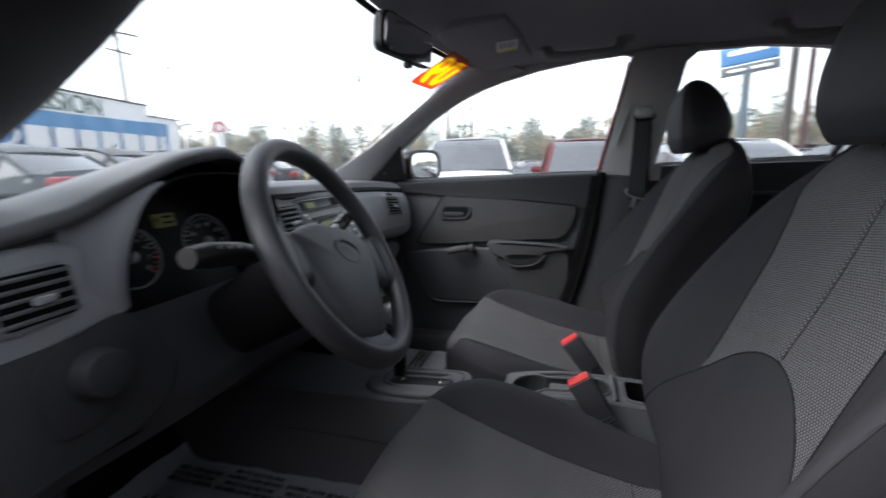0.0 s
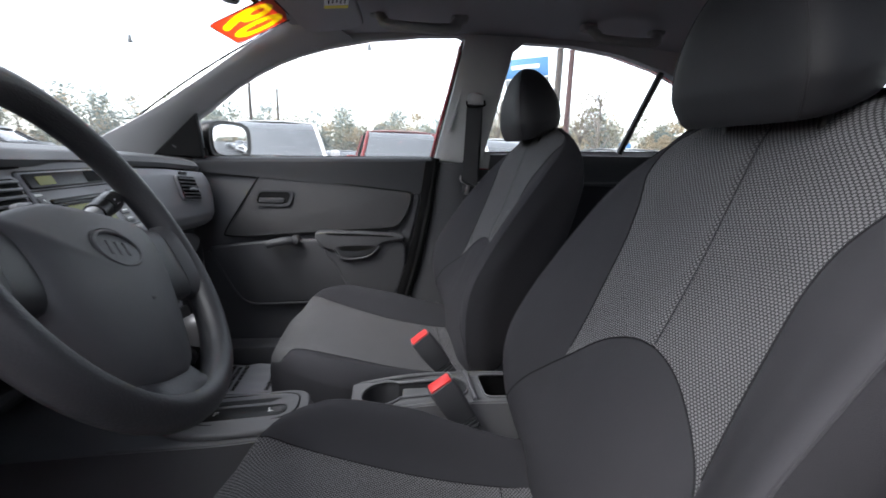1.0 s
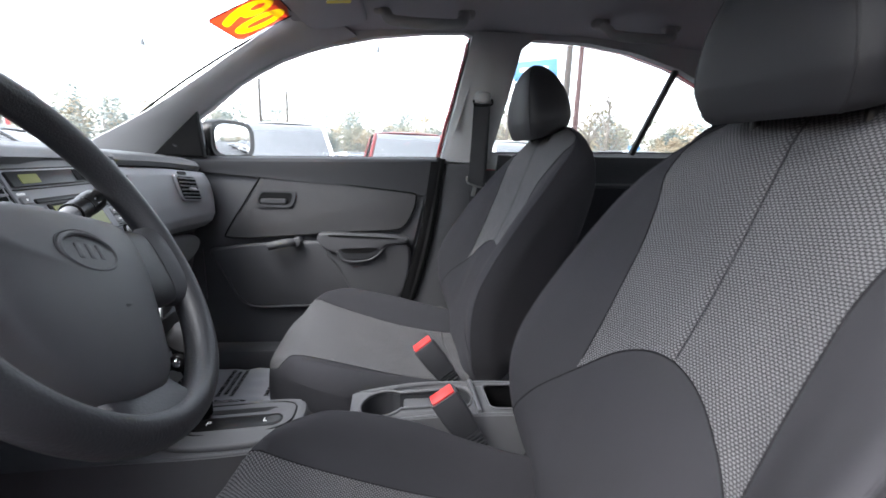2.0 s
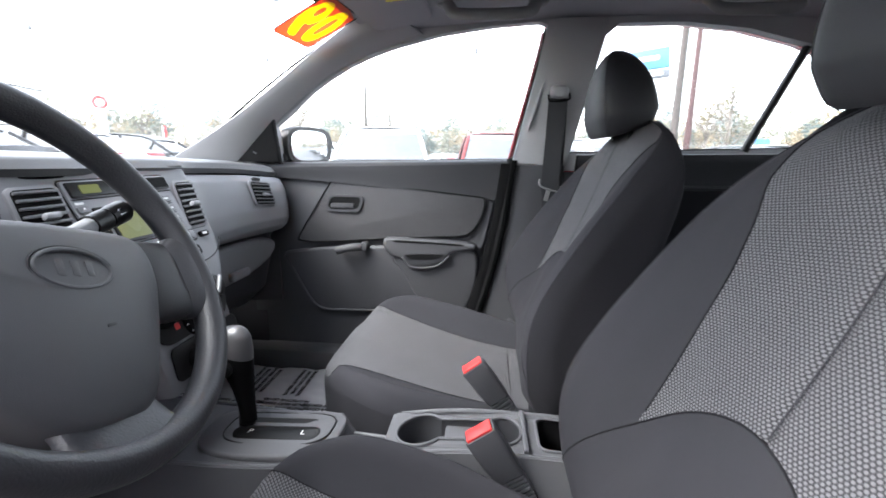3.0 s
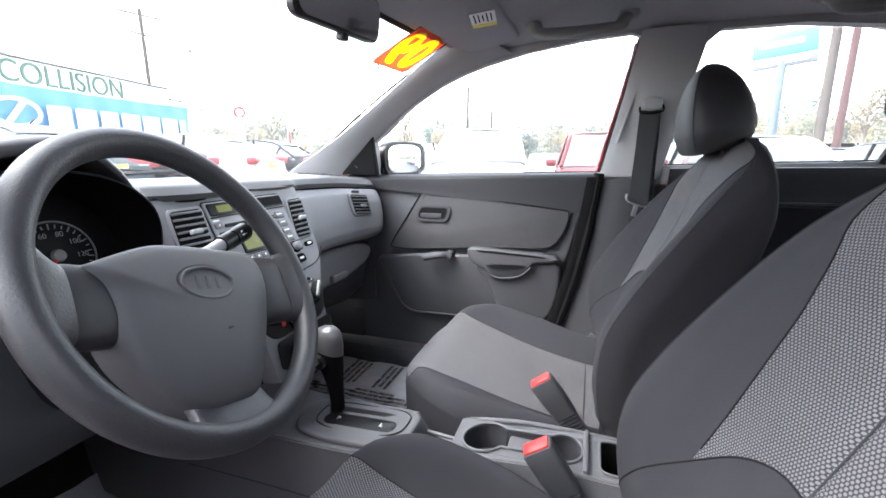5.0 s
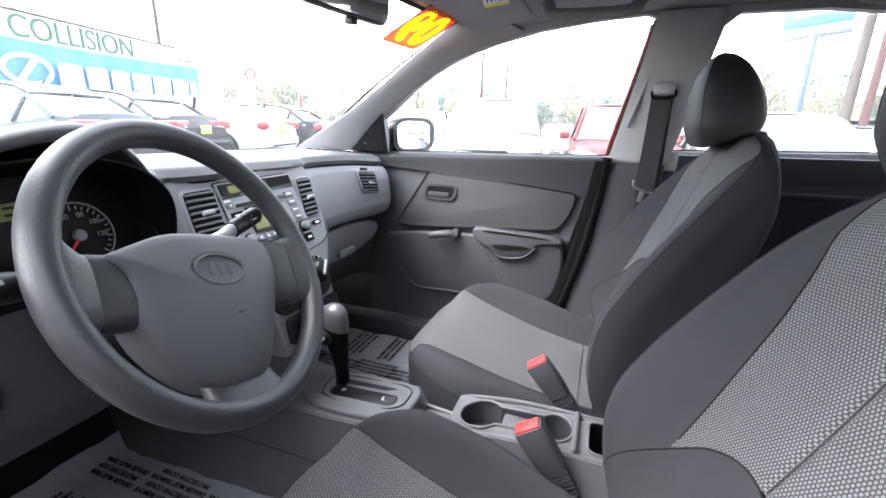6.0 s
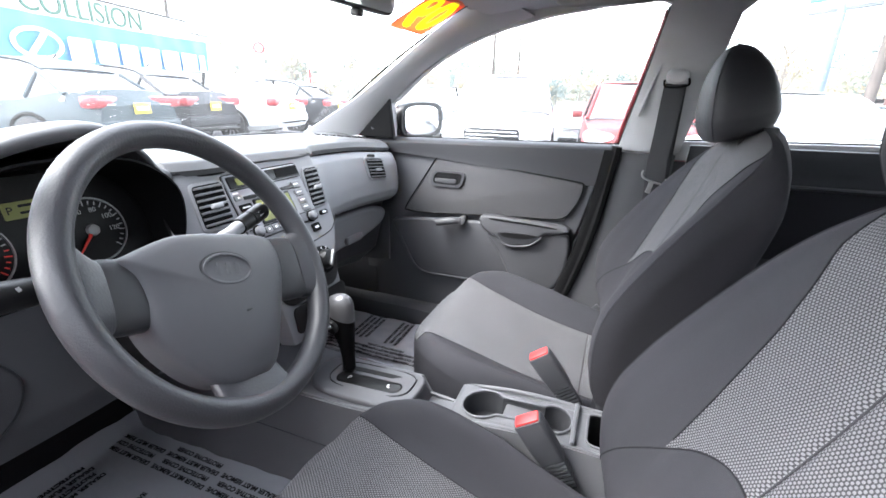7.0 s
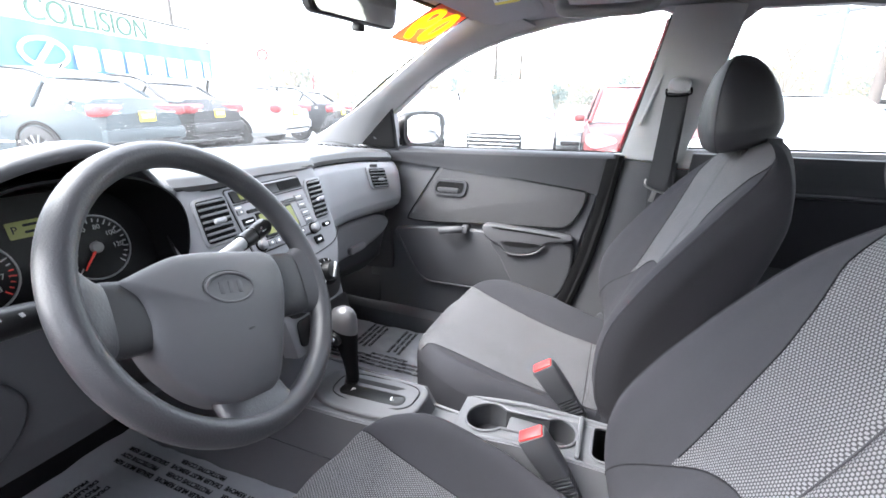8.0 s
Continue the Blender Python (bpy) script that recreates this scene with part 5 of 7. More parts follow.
    st = part("light_stalk", tube([m @ Vector(p) for p in ((-0.06, 0.03, -0.05), (-0.12, 0.048, -0.046), (-0.165, 0.058, -0.042), (-0.215, 0.066, -0.04), (-0.245, 0.069, -0.039))], [0.008, 0.010, 0.0135, 0.0145, 0.011], 14), BLACK, col, "black light stalk")
    for k in range(3):
        part("stalk_mark", box(0, 0, 0, 0.003, 0.004, 0.0008), DIALMARK, st).matrix_local = m @ pose(-0.178 - 0.016 * k, 0.061 + 0.003 * k, -0.0262, 0, 0, 8)
    part("ignition_key_ring", cyl(m @ Vector((0.075, -0.03, -0.075)), m @ Vector((0.098, -0.032, -0.065)), 0.018, 0.016, 20, 0.003), SILVER, col, "bright ignition lock ring")




# dash grey darkened: the shade on the lower left is in this colour
KNEE = mat("knee_panel_shaded_grey_plastic", (0.032, 0.0328, 0.036), 0.55, grain=(800, 0.3), vary=0.07, spec=0.25)


def left_dash():
    d = thing("side_dash_panel", "grey dash end with louvred vent and round dial", "dashboard panel")
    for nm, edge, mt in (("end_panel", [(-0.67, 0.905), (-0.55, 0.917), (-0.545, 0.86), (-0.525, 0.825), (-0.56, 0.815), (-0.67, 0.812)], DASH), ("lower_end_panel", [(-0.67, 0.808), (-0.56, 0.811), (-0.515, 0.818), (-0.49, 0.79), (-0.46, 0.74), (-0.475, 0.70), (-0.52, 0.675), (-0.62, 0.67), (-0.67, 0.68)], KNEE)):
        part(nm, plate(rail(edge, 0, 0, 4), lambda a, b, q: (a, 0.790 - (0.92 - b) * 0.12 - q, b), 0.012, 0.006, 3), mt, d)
    m = frame_of((-0.602, 0.772, 0.868), (1, 0.12, 0.0), (0, 0.12, 1))
    vent(d, m, 0.078, 0.056, 5)
    m = frame_of((-0.568, 0.758, 0.765), (1, 0, 0), (0, 0.12, 1))
    part("dial_surround", plate(rail([(-0.05, 0.03), (0.0, 0.052), (0.055, 0.055), (0.06, 0.0), (0.02, -0.045), (-0.045, -0.055), (-0.06, -0.01)], 0, 0), lambda a, b, q: m @ Vector((a, b, q)), 0.004, 0.002), DOORTOP, d)
    part("dial", cyl(m @ Vector((0, 0, 0.002)), m @ Vector((0, 0, 0.028)), 0.032, 0.027, 28, 0.005), DOORTOP, d)
    knee = thing("knee_panel", "grey lower dash panel beneath the steering column, colour darkened for shade", "dashboard panel")
    def kp(u, v):
        x = -0.66 + 0.50 * u
        z = 0.80 - 0.155 * v
        return (x, 0.812 - 0.058 * min(1.0, v * 1.3) + 0.02 * v ** 2 + 0.02 * (2 * u - 1) ** 2, z)
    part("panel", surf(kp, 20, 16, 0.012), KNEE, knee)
    part("panel_seam", tube(smooth_line([(-0.66, 0.768, 0.672), (-0.5, 0.764, 0.662), (-0.36, 0.768, 0.675), (-0.18, 0.785, 0.70)], 5), 0.003, 6), MATTE, knee)


dashboard()
SVY = dash_profile(0.496)[12][0] + 0.002
SVS = (dash_profile(0.53)[11][0] - dash_profile(0.46)[11][0]) / 0.07
vd = thing("side_air_vent", "black louvred air vent at the dash end", "air vent")
vent(vd, sheared(frame_of((0.496, SVY, 0.858), (1, SVS, -0.10), (-0.22, 0.20, 1)), -0.30), 0.072, 0.058, 6)
bmv = plate(round_rect(0.03, 0.008, 0.003), lambda a, b, d: frame_of((0.478, SVY + 0.006, 0.898), (1, SVS, -0.10), (0, 0.10, 1)) @ Vector((a, b, d)), 0.004)
part("vent_wheel", bmv, BLACK, vd)
centre_stack()
instrument_cluster()
steering_wheel()
left_dash()


# ---------------------------------------------------------------- centre console
def console_z(y):
    return curve_at(y, [0.0, 0.10, 0.24, 0.36, 0.46, 0.56, 0.72], [0.52, 0.525, 0.525, 0.508, 0.488, 0.478, 0.478])


def console_low(y):
    """The console's edge, which dips between the cup holders and the gear gate."""
    return console_z(y) - interp(y, [0.3549, 0.3551, 0.435, 0.462], [0.0, 0.050, 0.046, 0.0])


def centre_console():
    c = thing("centre_console", "grey plastic centre console with cup holders and open bin", "car console")
    # two round holders joined by a neck, one recess
    ang = [radians(-140.6 + 281.2 * k / 26) for k in range(27)]
    hole1 = [(0.302 + 0.041 * math.cos(t), -0.012 + 0.041 * math.sin(t)) for t in ang]
    ang = [radians(46.2 + 267.6 * k / 22) for k in range(23)]
    hole1 += [(0.168 + 0.030 * math.cos(t), -0.012 + 0.036 * math.sin(t)) for t in ang]
    hole3 = [(0.075 + a, -0.012 + b) for a, b in round_rect(0.075, 0.084, 0.015)]
    rear = [(0.355 - 0.0355 * k, -0.070) for k in range(11)] + [(0.0355 * k, 0.046) for k in range(11)]
    part("top", holed(rear, [hole1, hole3], lambda a, b, d: (b, a, console_z(a) - d), 0.004), CONSOLE, c)

    def ahead(u, v):
        y = 0.355 + 0.945 * v
        x = interp(y, [0.0, 0.355, 0.45, 0.745, 1.0], [0.070, 0.070, 0.078, 0.088, 0.10])
        right = interp(y, [0.0, 0.355, 0.45, 0.60, 0.745, 1.0], [0.046, 0.046, 0.062, 0.080, 0.088, 0.10])
        return (-x + (x + right) * u, y, console_low(y + 0.0002))
    part("top_front", surf(ahead, 8, 70), CONSOLE, c)
    part("holder_front", box(-0.012, 0.3575, console_z(0.355) - 0.028, 0.112, 0.006, 0.056, 0.002), CONSOLE, c)

    def wall(sg):
        def fn(u, v):
            y = 1.3 * u
            x = interp(y, [0.0, 0.355, 0.45, 0.745, 1.0], [0.070, 0.070, 0.078, 0.088, 0.10]) if sg < 0 else interp(y, [0.0, 0.355, 0.45, 0.60, 0.745, 1.0], [0.046, 0.046, 0.062, 0.080, 0.088, 0.10])
            return (sg * (x + 0.004 * math.sin(v * 1.57) + 0.055 * v ** 2), y, console_low(y) - 0.004 * (v > 0) - (0.235 - console_z(y) + console_low(y)) * v)
        return fn
    part("side_wall", surf(wall(1), 90, 12, 0.003), CONSOLE, c)
    part("side_wall", surf(wall(-1), 90, 12, -0.003), CONSOLE, c)
    for sg in (1, -1):
        part("edge_bead", tube([(sg * (interp(y, [0.0, 0.355, 0.45, 0.60, 0.745], [0.070, 0.070, 0.078, 0.083, 0.088] if sg < 0 else [0.046, 0.046, 0.062, 0.080, 0.088]) - 0.003), y, console_low(y) - 0.001) for y in [0.355 * k / 12 for k in range(13)] + [0.3565] + [0.44 + 0.305 * k / 12 for k in range(13)]], 0.0040, 8), CONSOLE, c)
    for nm, hole, dep in (("cup_holder", hole1, 0.050), ("open_bin", hole3, 0.10)):
        cy, cx = sum(p[0] for p in hole) / len(hole), sum(p[1] for p in hole) / len(hole)
        rings = [[(b, a, console_z(a) + d) for a, b in hole] for d in (0.003, -dep * 0.5, -dep)]
        rings.append([(cx + (b - cx) * 0.05, cy + (a - cy) * 0.05, console_z(cy) - dep) for a, b in hole])
        part(nm, loft(rings, cap=False), BLACK if nm == "open_bin" else DOORTOP, c)
        part("recess_rim", tube([(b, a, console_z(a) + 0.002) for a, b in hole], 0.0026 if nm == "cup_holder" else 0.0024, 8, closed=True), CONSOLE, c)
    part("neck_step", box(-0.012, 0.232, console_z(0.232) - 0.030, 0.054, 0.062, 0.036, 0.004), CONSOLE, c)
    part("bin_divider", box(-0.012, 0.134, console_z(0.134) + 0.003, 0.108, 0.008, 0.012, 0.003), CONSOLE, c)
    part("side_seam", tube([(-(interp(y, [0.0, 0.355, 0.45, 0.745, 1.0], [0.070, 0.070, 0.078, 0.088, 0.10]) + 0.0175), y, console_z(y) - 0.105 + 0.03 * (y - 0.4)) for y in [0.30 + 0.04 * k for k in range(16)]], 0.0010, 6), DOORTOP, c)
    # raised end tongue
    part("console_tongue", box(-0.050, 0.455, 0.492, 0.035, 0.035, 0.012, 0.005), CONSOLE, c)


# paler gloss that paints the reflection lying on the black gate strip
GLINTP = mat("glossy_pale_gate_window", (0.045, 0.046, 0.048), 0.2, vary=0.05, coat=0.3)


GRIPTOP = mat("satin_silver_grip_paint", (0.10, 0.10, 0.105), 0.38, 0.4, vary=0.08)


def gear_lever():
    g = thing("gear_lever", "automatic gear lever with silver-topped grip on its gate plate", "gear lever")
    z0 = 0.479
    outer = [(-0.002 + b, 0.565 + a) for a, b in oval(0.125, 0.067, 40, 0.6)]
    part("gate_plate", plate(outer, lambda a, b, d: (a, b, console_z(b) + 0.001 + d), 0.010, 0.006, 3), CONSOLE, g)
    inlay = [(0.002 + b, 0.555 + a) for a, b in oval(0.096, 0.046, 36, 0.6)]
    part("gate_inlay", plate(inlay, lambda a, b, d: (a, b, console_z(b) + 0.011 + d), 0.002, 0.001), CONSOLE, g)
    part("inlay_groove", tube([(a, b, console_z(b) + 0.0125) for a, b in inlay], 0.0018, 6, closed=True), BLACK, g)
    part("gate_slot", plate([(0.022 + b, 0.56 + a) for a, b in round_rect(0.13, 0.014, 0.006)], lambda a, b, d: (a, b, console_z(b) + 0.013 + d), 0.001), BLACK, g)
    strip = part("gate_strip", plate([(-0.014 + b, 0.555 + a) for a, b in round_rect(0.155, 0.036, 0.016)], lambda a, b, d: (a, b, console_z(b) + 0.013 + d), 0.002, 0.001), BLACK, g, "glossy black gate strip with pale letters")
    part("gate_window", plate([(-0.014 + b, 0.522 + a) for a, b in round_rect(0.078, 0.022, 0.010)], lambda a, b, d: (a, b, console_z(b) + 0.0152 + d), 0.0006), GLINTP, strip)
    for k, ch in enumerate(("P", "R", "N", "D", "2", "L")):
        words(ch, 0.016, pose(-0.014, 0.602 - 0.019 * k, console_z(0.602 - 0.019 * k) + 0.0165, 0, 0, -90), WHITEP, strip, 0.0002, "gate_letter")
    part("lever_rod", loft([[Vector((0.012 - 0.010 * t + a * sx, 0.622 - 0.004 * t + b * sx * 1.2, z0 + 0.01 + 0.115 * t)) for a, b in oval(0.012, 0.012, 18, 0.8)] for t, sx in ((0, 1.0), (0.25, 0.85), (0.7, 0.95), (1.0, 1.2))]), BLACK, g)
    rings = []
    for z, rx, ry, dx, dy in ((0.500, 0.0125, 0.0135, 0.008, 0.616), (0.535, 0.0140, 0.0150, 0.005, 0.616), (0.565, 0.0165, 0.0185, 0.003, 0.618), (0.592, 0.0190, 0.0240, 0.001, 0.621), (0.615, 0.0215, 0.0290, -0.001, 0.624), (0.634, 0.0230, 0.0325, -0.003, 0.626), (0.650, 0.0230, 0.0335, -0.004, 0.625), (0.664, 0.0212, 0.0300, -0.005, 0.623), (0.675, 0.0165, 0.0235, -0.005, 0.621), (0.682, 0.0095, 0.0135, -0.005, 0.619), (0.6845, 0.001, 0.001, -0.005, 0.618)):
        rings.append([(dx + rx * math.cos(2 * math.pi * k / 32), dy + ry * math.sin(2 * math.pi * k / 32), z + (0.010 * math.sin(2 * math.pi * k / 32) if 0.60 < z < 0.66 else 0.0)) for k in range(32)])
    grip = part("grip", loft(rings[:6], False), MATTE, g, "black leather-look grip")
    part("grip_cap", loft(rings[5:], False), GRIPTOP, grip, "silver-grey grip top")
    part("button_well", cyl((-0.010, 0.632, 0.618), (-0.0300, 0.634, 0.614), 0.0150, 0.0160, 20, 0.002), BLACK, grip)
    part("release_button", cyl((-0.022, 0.634, 0.620), (-0.036, 0.635, 0.617), 0.0085, 0.0075, 18, 0.003), CHROME, grip, "chrome release button")


def buckle(x, y, z, lean, label, length=0.088):
    b = thing("belt_buckle", label, "belt buckle", "front belt buckles")
    m = pose(x, y, z, 0, 0, 0) @ pose(0, 0, 0, lean, -4, 10)
    bm = loft([[(a * k, q * k, d) for a, q in round_rect(0.029, 0.048, 0.007)] for d, k in ((0, 0.94), (-0.003, 1.0), (-length * 0.55, 1.0), (-length, 0.90))])
    bmesh.ops.transform(bm, matrix=m, verts=bm.verts)
    part("case", bm, BUCKLE, b)
    bm = box(0, 0, 0, 0.022, 0.040, 0.006, 0.002)
    bmesh.ops.transform(bm, matrix=m @ pose(0, 0, 0.0008), verts=bm.verts)
    part("release_button", bm, REDBTN, b, "red release button")
    for k in range(7):
        bm = box(0, 0, 0, 0.0245 - 0.0006 * k, 0.040 - 0.001 * k, 0.0055, 0.002)
        bmesh.ops.transform(bm, matrix=m @ pose(0, 0, -length - 0.006 - 0.0085 * k), verts=bm.verts)
        part("sleeve_rib", bm, BUCKLE, b)
    bm = box(0, 0, 0, 0.018, 0.032, 0.07, 0.003)
    bmesh.ops.transform(bm, matrix=m @ pose(0, 0, -length - 0.03), verts=bm.verts)
    part("sleeve_core", bm, BLACK, b)
    bm = box(0, 0, 0, 0.006, 0.026, 0.10, 0.002)
    bmesh.ops.transform(bm, matrix=m @ pose(0, 0, -length - 0.10), verts=bm.verts)
    part("strap", bm, STEEL, b)


centre_console()
gear_lever()
buckle(0.106, 0.223, 0.580, -36, "grey far belt buckle with red button beside the passenger seat")
buckle(-0.104, 0.206, 0.587, -32, "grey near belt buckle with red button beside the driver seat")


# ---------------------------------------------------------------- front seats
def front_seat(cx, y83, yc, label, near=1.0, far=1.0, rise=0.0, full=0.66):
    """cx: its middle; y83: the backrest's face at z 0.83; yc: shift of the cushion; near, far: how full the bolsters at -x and +x are."""
    s = thing("front_seat", label, "car seat", "front seats")
    LEAN, LOW, TOP = 0.38, 0.462, 1.036

    def crest(z, sg):
        c = curve_at(z, [0.46, 0.50, 0.55, 0.60, 0.65, 0.70, 0.76, 0.80, 0.84, 0.89, 0.94, 0.98, 1.04], [-0.045, -0.012, 0.024, 0.053, 0.073, 0.080, 0.071, 0.060, 0.047, 0.028, 0.006, -0.016, -0.045])
        return c * (far if sg > 0 else near) if c > 0 else c

    def section(z, sg):
        """Half of the outline at height z, from the middle of the face round the bolster to the middle of the back."""
        c = crest(z, sg)
        k = curve_at(z, [0.46, 0.50, 0.56, 0.89, 0.92, 0.94, 0.96, 0.98, 1.0, 1.015, 1.027, 1.036], [0.90, 0.96, 1.0, 1.0, 0.985, 0.96, 0.92, 0.85, 0.74, 0.63, 0.50, 0.34])
        back = curve_at(z, [0.46, 0.50, 0.60, 0.80, 0.90, 0.95, 1.0, 1.025, 1.036], [0.05, 0.085, 0.10, 0.10, 0.09, 0.075, 0.055, 0.042, 0.030])
        f = curve_at(z, [0.46, 0.56, 0.70, 0.88, 0.95, 1.04], [0.0, 0.005, 0.009, 0.007, 0.0, 0.0])
        belly = 0.008 * math.exp(-((z - 0.64) / 0.09) ** 2) - 0.004 * math.exp(-((z - 0.86) / 0.08) ** 2)
        drop = curve_at(z, [0.46, 0.52, 0.60, 0.98, 1.01, 1.036], [-0.022, -0.004, 0.0, 0.0, -0.006, -0.022])
        pts = [(0.0, belly + drop), (0.07, belly * 0.7 + 0.001 + drop), (0.135, f + drop), (0.185, max(f, (full if sg < 0 else 0.66) * c) + drop * 0.5 if c > 0 else 0.55 * c + drop * 0.5), (0.221, c), (0.247, max(c - 0.030, -0.5 * back)), (0.250, max(min(c - 0.065, -0.012), -0.75 * back)), (0.236, -back + 0.006), (0.15, -back - 0.014), (0.0, -back - 0.020)]
        return [(o * k, e) for o, e in pts]

    cache = {}

    def outline(z, sg):
        key = (round(z, 5), sg)
        if key not in cache:
            pts = section(z, sg)
            ext = [(-pts[1][0], pts[1][1])] + pts + [(-pts[-2][0], pts[-2][1])]
            cache[key] = ext
        return cache[key]

    def sec(p, z, sg):
        ext = outline(z, sg)
        i = min(int(p), 8)
        t = p - i
        q = ext[i:i + 4]
        return tuple(0.5 * (2 * q[1][n] + (q[2][n] - q[0][n]) * t + (2 * q[0][n] - 5 * q[1][n] + 4 * q[2][n] - q[3][n]) * t * t + (3 * q[1][n] - q[0][n] - 3 * q[2][n] + q[3][n]) * t ** 3) for n in (0, 1))

    def place(p, z, sg, out=0.0):
        o, e = sec(p, z, sg)
        return Vector((cx + sg * o, y83 - (z - 0.83) * LEAN + e + out, z))

    def param(o, z, sg):
        lo, hi = 0.0, 4.7
        for _ in range(22):
            m = (lo + hi) / 2
            if sec(m, z, sg)[0] < o:
                lo = m
            else:
                hi = m
        return lo

    def dome(o):
        return 0.753 - 4.1 * o * o
    QB = 0.1395
    WZ = [0.46, 0.66, 0.70, 0.75, 0.80, 0.85, 0.87, 0.90, 0.92, 0.935, 0.95, 1.04]
    WO = [0.142, 0.142, 0.138, 0.135, 0.134, 0.134, 0.136, 0.143, 0.152, 0.161, 0.168, 0.175]

    def weave_p(z, sg):
        return min(4.05, param(curve_at(z, WZ, WO), z, sg))
    SIDE = 4.15

    def centre_at(u, v):
        q = 2 * u - 1
        sg = 1 if q >= 0 else -1
        zb = dome(q * QB)
        z = zb + (TOP - zb) * v
        pw = weave_p(z, sg)
        return param(abs(q) * sec(pw, z, sg)[0], z, sg), z, sg

    def centre(u, v):
        p, z, sg = centre_at(u, v)
        r = place(p, z, sg)
        r.y -= 0.0032 * math.exp(-((r.x - cx) / 0.0045) ** 2)
        return r

    def centre_uv(u, v):
        p, z, sg = centre_at(u, v)
        run = [sec(p * k / 8, z, sg) for k in range(9)]
        return (3 + sg * sum(math.hypot(b[0] - a[0], b[1] - a[1]) for a, b in zip(run, run[1:])), z * 1.07)
    back = part("backrest", surf(centre, 96, 64, 0.0, centre_uv), WEAVE, s, "woven pale-dotted grey cloth backrest face")

    def lumbar(u, v):
        q = 2 * u - 1
        sg = 1 if q >= 0 else -1
        zb = dome(q * QB)
        o = abs(q) * curve_at(zb, WZ, WO)
        z = LOW + (zb - LOW) * v
        return place(param(o, z, sg), z, sg)
    part("lumbar_patch", surf(lumbar, 48, 28), PLAIN, back, "plain dark cloth lower patch")
    for sg in (1, -1):
        def bolster(u, v, sg=sg):
            z = LOW + (TOP - LOW) * v
            p0 = weave_p(z, sg) if z > 0.672 else param(QB if z > 0.66 else curve_at(z, [0.46, 0.66], [0.14, QB]), z, sg)
            return place(p0 + (max(SIDE, p0 + 0.01) - p0) * u, z, sg)
        part("bolster", surf(bolster, 22, 72), PLAIN, back, "plain dark cloth side bolster")
        # plain seat cloth again, with the shade of the flank in its colour
        part("side_panel", surf(lambda u, v, sg=sg: place(max(SIDE, weave_p(LOW + (TOP - LOW) * v, sg) + 0.01) + (7.2 - max(SIDE, weave_p(LOW + (TOP - LOW) * v, sg) + 0.01)) * u, LOW + (TOP - LOW) * v, sg), 20, 60), SIDECL, back, "dark cloth side panel, its colour deepened for shade")
        part("back_shell", surf(lambda u, v, sg=sg: place(7.2 + 1.8 * u, LOW + (TOP - LOW) * v, sg), 12, 40), SIDECL, back)
        zs = [0.69 + (TOP - 0.70) * k / 50 for k in range(51)]
        part("seam", tube([place(weave_p(z, sg), z, sg, 0.0004) for z in zs], 0.0011, 6), SIDECL, back)
        zs = [LOW + 0.02 + (TOP - LOW - 0.03) * k / 50 for k in range(51)]
        part("piping", tube([place(max(SIDE, weave_p(z, sg) + 0.01), z, sg) for z in zs], 0.0017, 6), PLAIN, back)
        low = [QB + (0.222 - QB) * k / 14 for k in range(15)]
        part("seam", tube([place(param(o, dome(o), sg), dome(o), sg, 0.0003) for o in low], 0.0011, 6), SIDECL, back)
    part("seam", tube([place(param(abs(o), dome(o), 1 if o >= 0 else -1), dome(o), 1 if o >= 0 else -1, 0.0005) for o in [-QB + 2 * QB * k / 40 for k in range(41)]], 0.0011, 6), SIDECL, back)
    part("seam", tube([place(0.0, z, 1, -0.0026) for z in [0.755 + (TOP - 0.759) * k / 30 for k in range(31)]], 0.0010, 6), PLAIN, back)
    for z, dz, nm in ((TOP, 0.004, "top_cap"), (LOW, -0.006, "bottom_cap")):
        cap = [place(9.0 * k / 24, z, 1) for k in range(25)] + [place(9.0 * k / 24, z, -1) for k in range(23, 0, -1)]
        mid = sum(cap, Vector()) / len(cap)
        part(nm, loft([cap, [p.lerp(mid, 0.5) + Vector((0, 0, dz)) for p in cap], [p.lerp(mid, 0.98) + Vector((0, 0, dz * 1.4)) for p in cap]], False), WEAVE if nm == "top_cap" else SIDECL, back)

    # headrest: a domed pad, its lower edge rising towards the back
    yh = y83 - 0.068
    def hr(a, t):
        c, q = math.cos(a), math.sin(a)
        cc, qq = math.copysign(abs(c) ** 0.50, c), math.copysign(abs(q) ** 0.50, q)
        z0 = 1.004 + 0.034 * (0.5 - 0.5 * cc) ** 1.3
        z = z0 + (1.180 - z0) * t
        foot = 0.80 + 0.20 * min(1.0, t / 0.20) ** 0.5
        k = max(0.0, (t - 0.22) / 0.78)
        w = 0.106 * (1 - 0.16 * max(0.0, -cc)) * foot * max(0.0, 1 - k ** 1.75) ** 0.56
        d = 0.060 * foot * max(0.0, 1 - k ** 1.95) ** 0.54
        return Vector((cx + w * qq, yh + 0.022 * t + d * cc, z))
    head = part("headrest", surf(lambda u, v: hr(2 * math.pi * u, v), 64, 40, close_u=True), HEADV, s, "black vinyl headrest")
    under = [hr(2 * math.pi * k / 64, 0.0) for k in range(64)]
    mid = sum(under, Vector()) / 64
    part("headrest_underside", loft([under, [p.lerp(mid, 0.4) - Vector((0, 0, 0.004)) for p in under], [p.lerp(mid, 0.98) - Vector((0, 0, 0.004)) for p in under]], False), HEADV, head)
    for a in (0.80, -0.80):
        part("headrest_seam", tube([hr(a, t / 30) for t in range(0, 30)], 0.0013, 6), HEADV, head)
